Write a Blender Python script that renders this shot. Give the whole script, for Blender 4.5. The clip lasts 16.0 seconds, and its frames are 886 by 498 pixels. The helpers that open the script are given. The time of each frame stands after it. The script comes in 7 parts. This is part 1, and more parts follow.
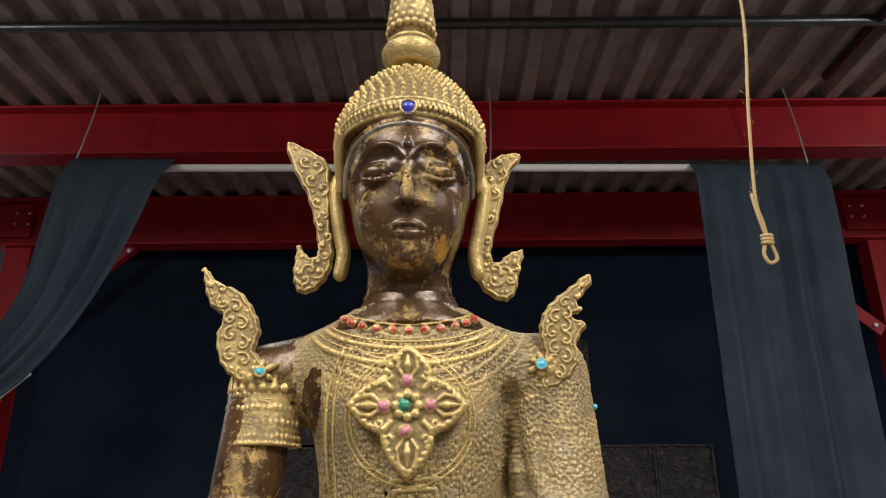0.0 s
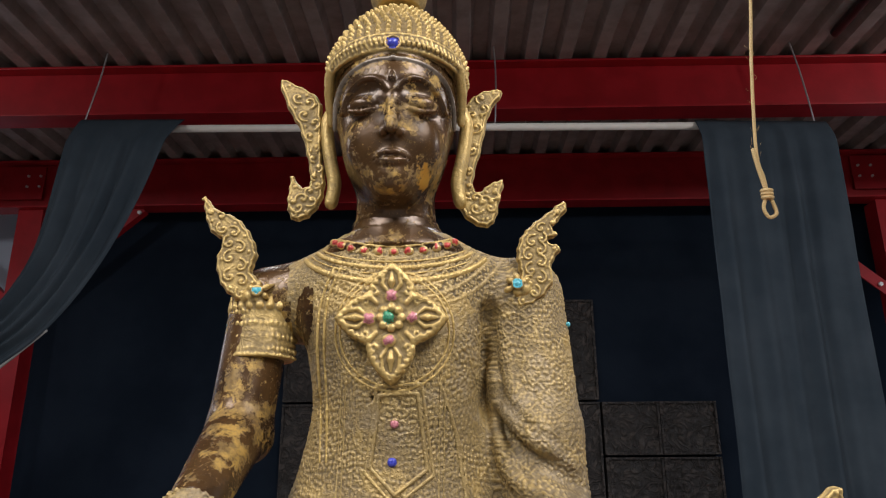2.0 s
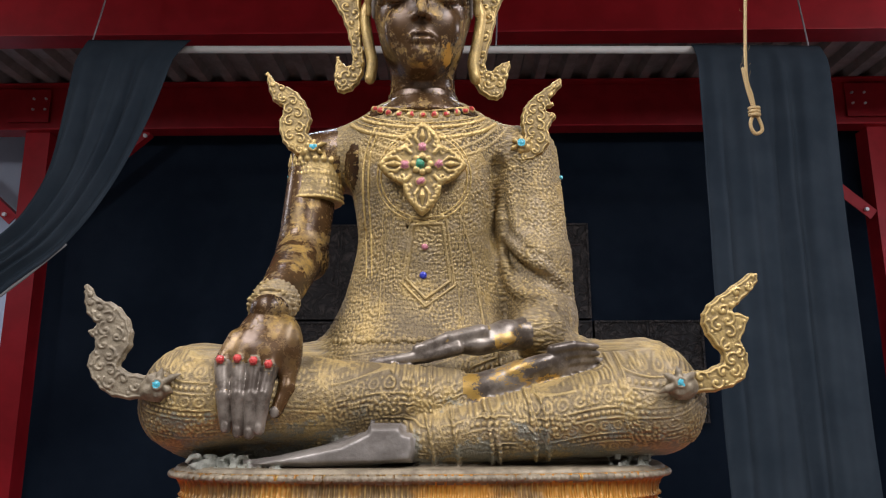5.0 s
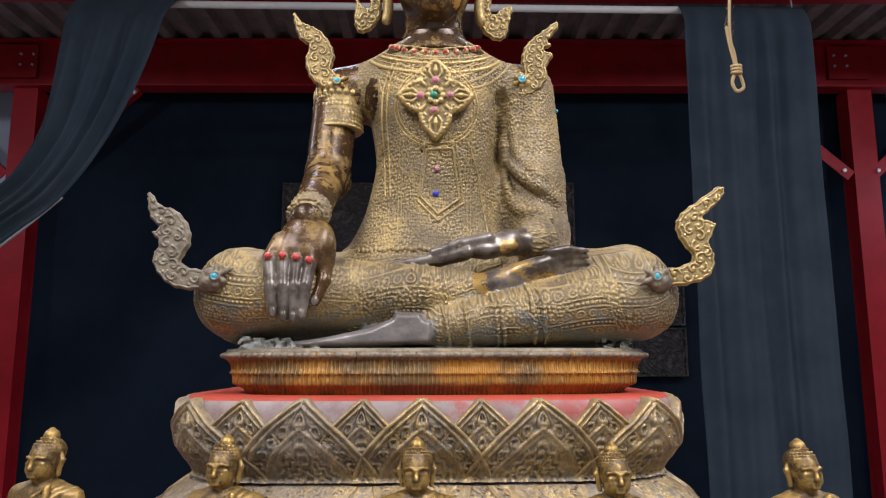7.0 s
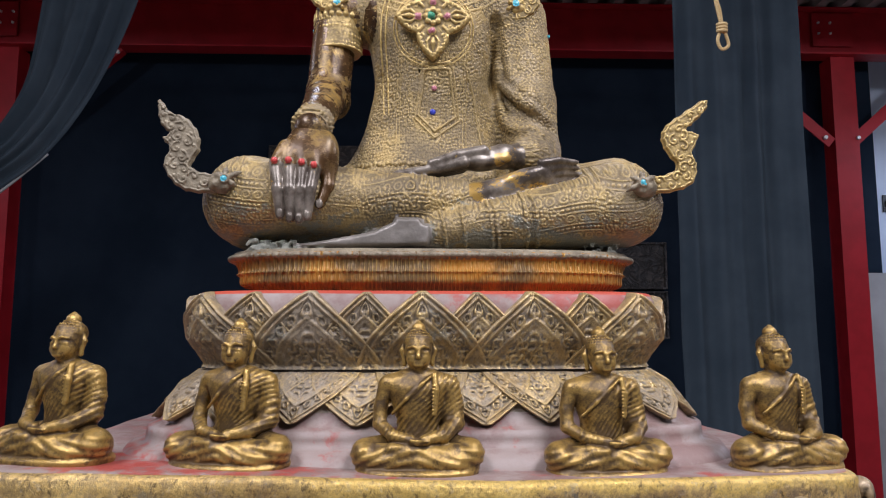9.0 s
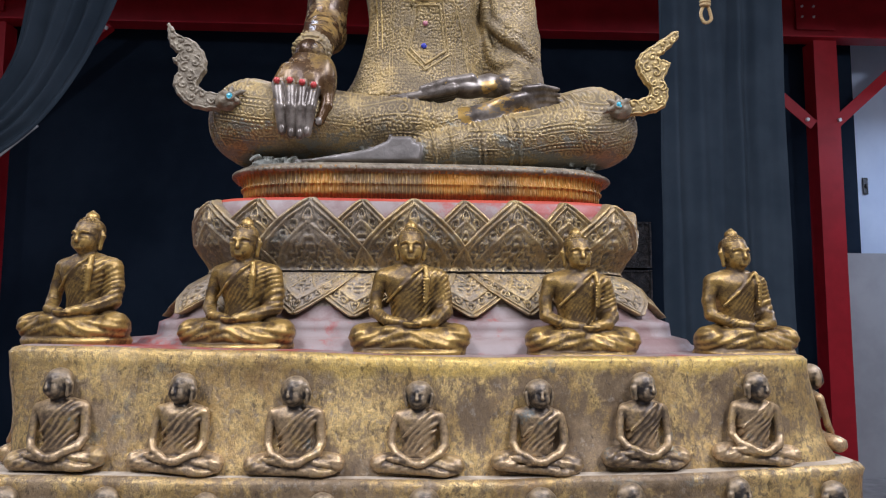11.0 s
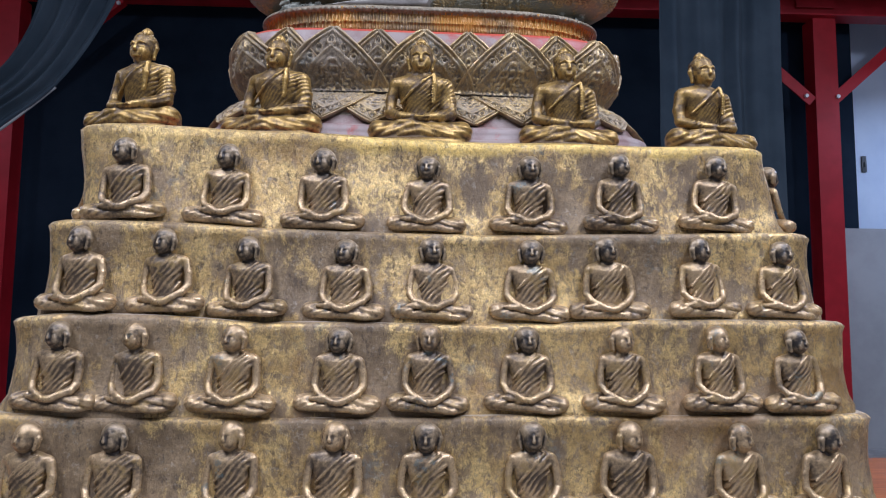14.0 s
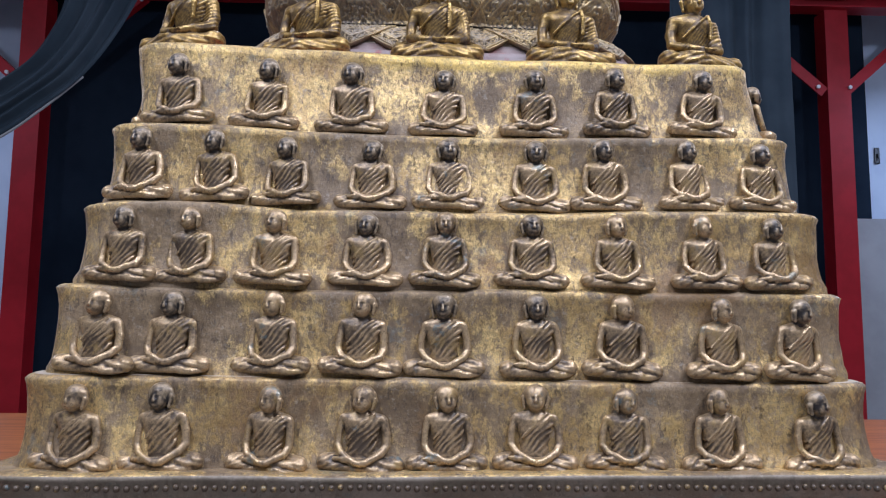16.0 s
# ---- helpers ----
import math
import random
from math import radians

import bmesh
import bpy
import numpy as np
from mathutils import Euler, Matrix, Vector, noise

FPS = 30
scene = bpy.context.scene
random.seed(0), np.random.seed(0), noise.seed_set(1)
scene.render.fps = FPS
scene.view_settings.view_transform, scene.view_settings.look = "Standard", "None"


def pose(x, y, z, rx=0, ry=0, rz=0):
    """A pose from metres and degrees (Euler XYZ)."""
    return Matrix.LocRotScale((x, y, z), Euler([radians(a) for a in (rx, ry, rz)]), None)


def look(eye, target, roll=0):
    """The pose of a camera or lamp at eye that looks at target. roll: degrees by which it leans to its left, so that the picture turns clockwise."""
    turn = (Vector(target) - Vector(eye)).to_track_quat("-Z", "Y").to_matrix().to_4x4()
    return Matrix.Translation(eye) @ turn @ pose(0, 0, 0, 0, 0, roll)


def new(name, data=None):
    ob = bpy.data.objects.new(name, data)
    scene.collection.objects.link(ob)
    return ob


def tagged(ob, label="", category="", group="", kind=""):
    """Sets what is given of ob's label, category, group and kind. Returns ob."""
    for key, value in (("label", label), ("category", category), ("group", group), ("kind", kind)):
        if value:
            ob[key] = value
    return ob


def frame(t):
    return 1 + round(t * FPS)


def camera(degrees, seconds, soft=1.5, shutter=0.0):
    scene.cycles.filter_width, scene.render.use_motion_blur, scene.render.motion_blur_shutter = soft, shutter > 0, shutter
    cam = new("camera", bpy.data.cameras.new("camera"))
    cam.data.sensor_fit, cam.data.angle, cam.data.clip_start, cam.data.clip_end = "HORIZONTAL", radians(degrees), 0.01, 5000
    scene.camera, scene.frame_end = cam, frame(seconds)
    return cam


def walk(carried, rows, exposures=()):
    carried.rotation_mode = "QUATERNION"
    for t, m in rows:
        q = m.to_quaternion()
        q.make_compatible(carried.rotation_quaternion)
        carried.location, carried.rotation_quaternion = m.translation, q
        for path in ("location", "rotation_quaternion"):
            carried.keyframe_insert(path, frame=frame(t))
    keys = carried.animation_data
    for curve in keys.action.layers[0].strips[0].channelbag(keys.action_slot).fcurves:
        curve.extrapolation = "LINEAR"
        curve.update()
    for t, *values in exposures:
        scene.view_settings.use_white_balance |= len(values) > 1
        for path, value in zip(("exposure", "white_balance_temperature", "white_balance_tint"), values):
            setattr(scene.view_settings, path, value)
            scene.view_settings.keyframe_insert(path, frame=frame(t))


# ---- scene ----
cam = camera(63.5, 16.0, soft=1.15)
PATH = [
    (0, (0.043, 0.005, 2.051), (0.04, 1.887, 2.727), -0.5),
    (0.5, (0.05, -0.005, 2.024), (0.041, 1.884, 2.68), -0.5),
    (1, (0.061, -0.009, 2.007), (0.046, 1.888, 2.641), -0.4),
    (1.5, (0.059, -0.016, 1.998), (0.036, 1.889, 2.607), -0.5),
    (2, (0.072, -0.032, 1.994), (0.041, 1.881, 2.578), -0.4),
    (2.5, (0.069, -0.053, 1.972), (0.033, 1.868, 2.529), -0.4),
    (3, (0.066, -0.083, 1.948), (0.026, 1.845, 2.478), -0.3),
    (3.5, (0.065, -0.117, 1.912), (0.024, 1.821, 2.406), -0.2),
    (4, (0.059, -0.142, 1.884), (0.022, 1.803, 2.346), -0.2),
    (6.5, (0.02, -0.299, 1.784), (0.026, 1.674, 2.114), -0.1),
    (7, (0.009, -0.32, 1.756), (0.027, 1.656, 2.064), -0.1),
    (7.5, (0.0, -0.329, 1.731), (0.028, 1.651, 2.018), -0.0),
    (8, (0.001, -0.334, 1.71), (0.039, 1.648, 1.978), -0.0),
    (8.5, (-0.006, -0.346, 1.687), (0.044, 1.638, 1.935), 0.0),
    (11, (-0.015, -0.421, 1.552), (0.082, 1.567, 1.752), 0.2),
    (11.5, (-0.03, -0.451, 1.514), (0.071, 1.537, 1.712), 0.2),
    (12, (-0.023, -0.479, 1.461), (0.08, 1.508, 1.659), 0.2),
    (12.5, (-0.022, -0.503, 1.411), (0.08, 1.485, 1.609), 0.3),
    (13, (-0.022, -0.52, 1.364), (0.076, 1.468, 1.561), 0.3),
    (13.5, (-0.021, -0.526, 1.32), (0.072, 1.462, 1.518), 0.4),
    (14, (-0.021, -0.535, 1.274), (0.065, 1.453, 1.47), 0.5),
    (14.5, (-0.02, -0.557, 1.233), (0.058, 1.432, 1.429), 0.5),
    (15, (-0.022, -0.586, 1.197), (0.046, 1.403, 1.395), 0.6),
    (15.5, (-0.03, -0.614, 1.154), (0.026, 1.375, 1.355), 0.6),
    (16, (-0.025, -0.637, 1.115), (0.021, 1.352, 1.323), 0.6),
]
EXPOSURES = [(0, 0.04, 6450, 12), (1.2, -0.08, 6420, 13), (4.2, -0.04, 6180, 15), (6.5, 0.0, 5850, 18), (8.7, 0.0, 5800, 18), (11, 0.0, 5480, 18), (16, 0.03, 5080, 18)]
walk(cam, [(t, look(eye, target, roll)) for t, eye, target, roll in PATH], EXPOSURES)

# ---- light: assumed area lamps under the deck, none of them in view ----
world = bpy.data.worlds.new("world")
scene.world = world
world.use_nodes = True
world.node_tree.nodes["Background"].inputs[0].default_value = (0.55, 0.62, 0.75, 1)
world.node_tree.nodes["Background"].inputs[1].default_value = 0.02


def area_lamp(x, y, z, sx, sy, watts, colour):
    data = bpy.data.lights.new("unseen_lamp", "AREA")
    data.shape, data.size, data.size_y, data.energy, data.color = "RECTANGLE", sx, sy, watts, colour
    ob = new("unseen_lamp", data)
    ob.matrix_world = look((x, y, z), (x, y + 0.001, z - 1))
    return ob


# unseen pair in front of the shrine, assumed from its overhead highlights
area_lamp(-1.7, -1.70, 4.6, 1.2, 3.2, 190, (1.0, 0.965, 0.90))
area_lamp(1.8, -1.60, 4.6, 1.2, 3.2, 232, (1.0, 0.965, 0.90))
# unseen fill lamps added to brighten back wall, curtains and side bays
area_lamp(0.0, 2.6, 4.6, 2.4, 0.3, 34, (0.9, 0.95, 1.0))
area_lamp(6.2, 5.4, 3.9, 1.6, 1.6, 62, (0.75, 0.86, 1.0))
area_lamp(-6.2, 5.6, 3.9, 1.6, 1.6, 40, (0.85, 0.9, 1.0))


# unseen point lamps added at the sides to brighten the deck
def deck_fill_light(x, y, z, watts, colour):
    data = bpy.data.lights.new("deck_fill_light", "POINT")
    data.energy, data.color, data.shadow_soft_size = watts, colour, 0.18
    ob = new("deck_fill_light", data)
    ob.location = (x, y, z)
    return ob


deck_fill_light(-4.8, 2.4, 4.45, 62, (1.0, 0.98, 0.95))
deck_fill_light(4.8, 2.2, 4.45, 122, (1.0, 0.98, 0.95))

# ---- materials ----
class Nodes:
    """A small builder for node materials."""

    def __init__(self, name):
        self.mat = bpy.data.materials.new(name)
        self.mat.use_nodes = True
        self.tree = self.mat.node_tree
        self.bsdf = self.tree.nodes["Principled BSDF"]
        self.coord = self.tree.nodes.new("ShaderNodeTexCoord").outputs["Object"]

    def put(self, socket, value):
        if isinstance(value, bpy.types.NodeSocket):
            self.tree.links.new(value, socket)
        elif isinstance(value, (tuple, list)) and len(value) == 3 and socket.type == "RGBA":
            socket.default_value = (*value, 1)
        else:
            socket.default_value = value

    def scaled(self, vec, by):
        n = self.tree.nodes.new("ShaderNodeVectorMath")
        n.operation = "MULTIPLY"
        self.put(n.inputs[0], vec)
        self.put(n.inputs[1], by if isinstance(by, tuple) else (by, by, by))
        return n.outputs[0]

    def vec(self, op, a, b=None):
        n = self.tree.nodes.new("ShaderNodeVectorMath")
        n.operation = op
        self.put(n.inputs[0], a)
        if b is not None:
            self.put(n.inputs[1], b)
        return n.outputs["Value"] if op in ("LENGTH", "DOT_PRODUCT", "DISTANCE") else n.outputs[0]

    def math(self, op, a, b=None, c=None, clamp=False):
        n = self.tree.nodes.new("ShaderNodeMath")
        n.operation, n.use_clamp = op, clamp
        for i, v in enumerate((a, b, c)):
            if v is not None:
                self.put(n.inputs[i], v)
        return n.outputs[0]

    def noise(self, scale, detail=4, rough=0.55, vec=None, stretch=None, twist=0.0):
        n = self.tree.nodes.new("ShaderNodeTexNoise")
        v = self.coord if vec is None else vec
        if stretch:
            v = self.scaled(v, stretch)
        self.put(n.inputs["Vector"], v)
        n.inputs["Scale"].default_value, n.inputs["Detail"].default_value = scale, detail
        n.inputs["Roughness"].default_value, n.inputs["Distortion"].default_value = rough, twist
        return n.outputs[0]

    def cells(self, scale, feature="F1", vec=None, dims="3D", jitter=1.0):
        n = self.tree.nodes.new("ShaderNodeTexVoronoi")
        n.voronoi_dimensions, n.feature = dims, feature
        self.put(n.inputs["Vector"], self.coord if vec is None else vec)
        n.inputs["Scale"].default_value = scale
        n.inputs["Randomness"].default_value = jitter
        return n.outputs["Distance"]

    def ramp(self, fac, lo, hi, a=0.0, b=1.0):
        n = self.tree.nodes.new("ShaderNodeMapRange")
        n.interpolation_type = "SMOOTHSTEP"
        self.put(n.inputs[0], fac)
        for i, v in enumerate((lo, hi, a, b)):
            n.inputs[1 + i].default_value = v
        return n.outputs[0]

    def mix(self, fac, a, b):
        n = self.tree.nodes.new("ShaderNodeMix")
        n.data_type = "RGBA"
        self.put(n.inputs["Factor"], fac)
        self.put(n.inputs[6], a)
        self.put(n.inputs[7], b)
        return n.outputs[2]

    def chance(self):
        return self.tree.nodes.new("ShaderNodeObjectInfo").outputs["Random"]

    def attr(self, name):
        n = self.tree.nodes.new("ShaderNodeAttribute")
        n.attribute_name = name
        return n.outputs["Vector"]

    def rubbed(self, amount):
        """Rubbed gilt and painted edge highlight on ridges (+), painted shade in grooves (-)."""
        return self.math("MULTIPLY", self.math("SUBTRACT", self.vec("DOT_PRODUCT", self.attr("edge_tone"), (1.0, 0.0, 0.0)), 0.5), amount)

    def done(self, colour, rough=0.5, metal=0.0, height=None, depth=0.002, strength=1.0, **more):
        self.put(self.bsdf.inputs["Base Color"], colour)
        self.put(self.bsdf.inputs["Roughness"], rough)
        self.put(self.bsdf.inputs["Metallic"], metal)
        for key, value in more.items():
            self.put(self.bsdf.inputs[key.replace("_", " ")], value)
        if height is not None:
            n = self.tree.nodes.new("ShaderNodeBump")
            n.inputs["Distance"].default_value, n.inputs["Strength"].default_value = depth, strength
            self.put(n.inputs["Height"], height)
            self.tree.links.new(n.outputs[0], self.bsdf.inputs["Normal"])
        return self.mat


def gilt_robe():
    """Aged gold leaf over cast cloth: small panels of beads, rosettes and lozenges between bead lines."""
    n = Nodes("gilt_robe")
    height = n.vec("DOT_PRODUCT", n.attr("pattern"), (0.0, 0.0, 1.0))
    small = n.ramp(n.cells(420), 0.50, 0.12)
    fine = n.noise(520, 3)
    dirt = n.noise(7, 8, 0.72)
    # random wear and rubbed studs, plus recess shade put into the colour
    wear_relief = n.math("ADD", n.math("MULTIPLY", height, 0.38), n.math("ADD", n.math("MULTIPLY", dirt, 1.1), n.math("MULTIPLY", fine, 0.3)))
    wear_relief = n.math("ADD", wear_relief, n.rubbed(0.35))
    colour = n.mix(n.ramp(wear_relief, 0.55, 1.20), (0.132, 0.096, 0.050), (0.43, 0.314, 0.133))
    bare = n.ramp(n.noise(13, 9, 0.75), 0.53, 0.60)
    colour = n.mix(n.math("MULTIPLY", bare, 0.5), colour, (0.52, 0.365, 0.13))
    grey = n.ramp(n.noise(10, 6, 0.7, vec=n.vec("ADD", n.coord, (5.0, 2.0, 1.0))), 0.52, 0.62)
    colour = n.mix(n.math("MULTIPLY", grey, 0.4), colour, (0.33, 0.27, 0.19))
    low = n.tree.nodes.new("ShaderNodeSeparateXYZ")
    n.put(low.inputs[0], n.coord)
    verd = n.ramp(n.math("ADD", n.noise(26, 7, 0.75), n.math("MULTIPLY", low.outputs[2], -2.6)), 0.26, 0.34)
    colour = n.mix(n.math("MULTIPLY", verd, 0.75), colour, (0.165, 0.180, 0.160))
    h = n.math("ADD", n.math("MULTIPLY", small, 0.5), n.math("MULTIPLY", fine, 0.5))
    return n.done(colour, n.ramp(wear_relief, 0.6, 1.2, 0.60, 0.42), n.ramp(wear_relief, 0.6, 1.2, 0.08, 0.35), h, 0.0008, 0.9)


def bronze_skin():
    """Dark lacquered bronze with flaking gold leaf, and one fresh patch of it on the cheek."""
    n = Nodes("bronze_skin")
    big, grain = n.noise(21, 4, 0.6, vec=n.vec("ADD", n.coord, (3.05, 1.0, 2.0))), n.noise(60, 11, 0.82)
    leaf = n.ramp(n.math("ADD", n.math("MULTIPLY", big, 1.0), grain), 1.045, 1.075)
    speck = n.ramp(n.noise(105, 8, 0.8), 0.585, 0.60)
    leaf = n.math("MAXIMUM", leaf, n.math("MULTIPLY", speck, 0.6))
    worn = n.ramp(n.noise(150, 6, 0.75), 0.40, 0.54, 0.35, 1.0)
    sep = n.tree.nodes.new("ShaderNodeSeparateXYZ")
    n.put(sep.inputs[0], n.coord)
    leaf = n.math("MULTIPLY", n.math("MULTIPLY", leaf, worn), n.ramp(sep.outputs[2], 0.17, 0.26, 0.25, 1.0))
    tone = n.mix(n.ramp(n.noise(9, 6, 0.68), 0.40, 0.62), (0.030, 0.014, 0.006), (0.100, 0.051, 0.018))
    gold = n.mix(n.ramp(n.noise(40, 5, 0.7), 0.42, 0.58), (0.26, 0.170, 0.060), (0.56, 0.36, 0.095))
    colour = n.mix(n.math("MULTIPLY", leaf, 0.85), tone, gold)
    off = n.vec("ADD", n.coord, (-0.030, 0.048, -0.584))
    far = n.vec("LENGTH", n.scaled(off, (1.35, 0.7, 0.95)))
    patch = n.ramp(n.math("ADD", far, n.math("MULTIPLY", n.math("SUBTRACT", n.noise(95, 8, 0.75), 0.5), 0.045)), 0.015, 0.013)
    colour = n.mix(patch, colour, (0.60, 0.32, 0.045))
    leaf = n.math("MAXIMUM", leaf, patch)
    h = n.math("ADD", n.math("MULTIPLY", leaf, 0.3), n.math("MULTIPLY", n.noise(70, 6, 0.65), 0.7))
    return n.done(colour, n.ramp(leaf, 0, 1, 0.27, 0.46), n.ramp(leaf, 0, 1, 0.3, 0.4), h, 0.0011, 0.8, Coat_Weight=0.14, Coat_Roughness=0.25)


def dull_bronze(name="dull_bronze", much=0.585):
    """Grey-brown bare bronze of the resting limbs."""
    n = Nodes(name)
    t = n.noise(20, 7, 0.7)
    leaf = n.ramp(n.noise(28, 9, 0.78, stretch=(0.7, 1.0, 1.2)), much, much + 0.03)
    colour = n.mix(n.ramp(t, 0.40, 0.62), (0.090, 0.070, 0.055), (0.275, 0.235, 0.195))
    colour = n.mix(n.math("MULTIPLY", leaf, 0.8), colour, (0.5, 0.30, 0.055))
    return n.done(colour, n.ramp(t, 0.35, 0.65, 0.30, 0.42), 0.4, n.noise(120, 5), 0.0006, 0.5, Coat_Weight=0.2, Coat_Roughness=0.25)


def gold_ornament():
    n = Nodes("gold_ornament")
    t, f = n.noise(22, 8, 0.72), n.noise(260, 4)
    curl = n.math("SINE", n.math("MULTIPLY", n.noise(62, 2, twist=1.0), 30.0))
    h = n.math("ADD", n.math("MULTIPLY", curl, 0.10), n.math("MULTIPLY", f, 0.5))
    # grooves of the ornament get shade in the colour, ridges a highlight
    w = n.math("ADD", n.rubbed(0.95), n.math("ADD", n.math("MULTIPLY", curl, 0.03), n.math("ADD", t, n.math("MULTIPLY", f, 0.2))))
    colour = n.mix(n.ramp(w, 0.44, 0.80), (0.200, 0.140, 0.055), (0.56, 0.400, 0.150))
    return n.done(colour, n.ramp(w, 0.4, 0.8, 0.56, 0.42), n.ramp(w, 0.4, 0.8, 0.15, 0.42), h, 0.0014, 0.8)


def amber_seat():
    n = Nodes("amber_seat")
    t = n.noise(8, 5, 0.65)
    xyz = n.tree.nodes.new("ShaderNodeSeparateXYZ")
    n.put(xyz.inputs[0], n.coord)
    rib = n.math("SINE", n.math("ADD", n.math("MULTIPLY", xyz.outputs[0], 1180.0), n.math("MULTIPLY", n.noise(30, 2), 8.0)))
    col = n.mix(n.ramp(t, 0.42, 0.58), (0.15, 0.090, 0.034), (0.44, 0.190, 0.022))
    col = n.mix(n.ramp(n.math("ADD", n.math("MULTIPLY", rib, 0.2), n.noise(25, 6, 0.7)), 0.52, 0.95), col, (0.44, 0.28, 0.07))
    return n.done(col, 0.46, 0.15, rib, 0.0013, 0.8)


def gilt_stucco(name, light=1.0, carved=False):
    """Gold leaf rubbed thin over grey-brown lacquer: flakes, hatching scratches, dark specks and old runs."""
    n = Nodes(name)
    big = n.noise(5, 4, 0.6)
    flake = n.noise(26, 10, 0.78, stretch=(1.0, 1.0, 0.7))
    run = n.noise(11, 6, 0.68, stretch=(1.7, 1.7, 0.7))
    scratch = n.noise(85, 7, 0.75, stretch=(1.25, 1.25, 0.8), twist=0.5)
    crack = n.ramp(n.math("ABSOLUTE", n.math("SUBTRACT", n.noise(34, 9, 0.70, stretch=(1.3, 1.3, 0.6)), 0.5)), 0.0, 0.016, 0.45, 1.0)
    fleck = n.noise(230, 5, 0.72)
    w = n.math("ADD", n.math("MULTIPLY", big, 1.7), n.math("ADD", n.math("MULTIPLY", flake, 1.4), n.math("MULTIPLY", run, 0.7)))
    leaf = n.ramp(w, 1.76, 1.96) if not carved else n.ramp(w, 1.72, 1.95)
    leaf = n.math("MULTIPLY", leaf, n.math("MULTIPLY", crack, n.ramp(scratch, 0.41, 0.51, 0.15, 1.0)))
    if carved:
        leaf = n.math("ADD", n.math("MULTIPLY", leaf, 0.5), n.rubbed(1.7), clamp=True)
    base = light * (1.35 if carved else 1.0)
    lac = n.mix(n.ramp(n.noise(14, 7, 0.7), 0.40, 0.60), (0.15 * base, 0.120 * base, 0.082 * base) if carved else (0.155 * base, 0.103 * base, 0.052 * base), (0.21 * base, 0.172 * base, 0.128 * base) if carved else (0.285 * base, 0.200 * base, 0.108 * base))
    gold = n.mix(n.ramp(n.noise(18, 6, 0.7), 0.42, 0.60), (0.50 * light, 0.335 * light, 0.125 * light), (0.74 * light, 0.525 * light, 0.205 * light))
    colour = n.mix(leaf, lac, gold)
    if not carved:
        # fresh leaf laid unevenly along the uppermost rim
        sep = n.tree.nodes.new("ShaderNodeSeparateXYZ")
        n.put(sep.inputs[0], n.coord)
        edge = n.math("ADD", sep.outputs[2], n.math("MULTIPLY", n.noise(9, 7, 0.7), 0.07))
        fresh = n.math("MULTIPLY", n.ramp(edge, 0.776, 0.786), n.ramp(n.math("ADD", sep.outputs[0], n.math("MULTIPLY", n.noise(4, 4), 0.5)), 0.0, 0.2, 0.25, 0.85))
        colour = n.mix(fresh, colour, (0.66, 0.455, 0.115))
    pit = n.ramp(n.noise(75, 8, 0.78, stretch=(1.3, 1.3, 0.7)), 0.56, 0.60)
    colour = n.mix(n.math("MULTIPLY", pit, 0.35 if carved else 0.65), colour, (0.06, 0.042, 0.028))
    pale = n.ramp(n.noise(120, 6, 0.75, vec=n.vec("ADD", n.coord, (2.0, 7.0, 3.0))), 0.575, 0.62)
    colour = n.mix(n.math("MULTIPLY", pale, 0.3), colour, (0.48, 0.43, 0.35))
    verd = n.math("MULTIPLY", n.ramp(n.noise(13, 8, 0.75, vec=n.vec("ADD", n.coord, (9.0, 1.0, 4.0))), 0.60, 0.64), 0.3)
    colour = n.mix(verd, colour, (0.13, 0.19, 0.20))
    rust = n.math("MULTIPLY", n.ramp(n.noise(6, 6, 0.7, vec=n.vec("ADD", n.coord, (1.0, 8.0, 6.0))), 0.55, 0.66), 0.15 if carved else 0.6)
    colour = n.mix(rust, colour, (0.26, 0.145, 0.05))
    colour = n.mix(n.ramp(fleck, 0.56, 0.40, 0.0, 0.2 if carved else 0.36), colour, (0.085, 0.06, 0.04))
    h = n.math("ADD", n.math("MULTIPLY", fleck, 0.22), n.math("ADD", n.math("MULTIPLY", flake, 0.9), n.math("MULTIPLY", scratch, 0.45)))
    if carved:
        curl = n.math("SINE", n.math("MULTIPLY", n.noise(48, 2, twist=1.4), 32.0))
        h = n.math("ADD", n.math("MULTIPLY", curl, 0.02), n.math("MULTIPLY", h, 0.5))
    return n.done(colour, n.ramp(leaf, 0, 1, 0.48, 0.32), n.ramp(leaf, 0, 1, 0.12, 0.55), h, 0.0030, 0.9)


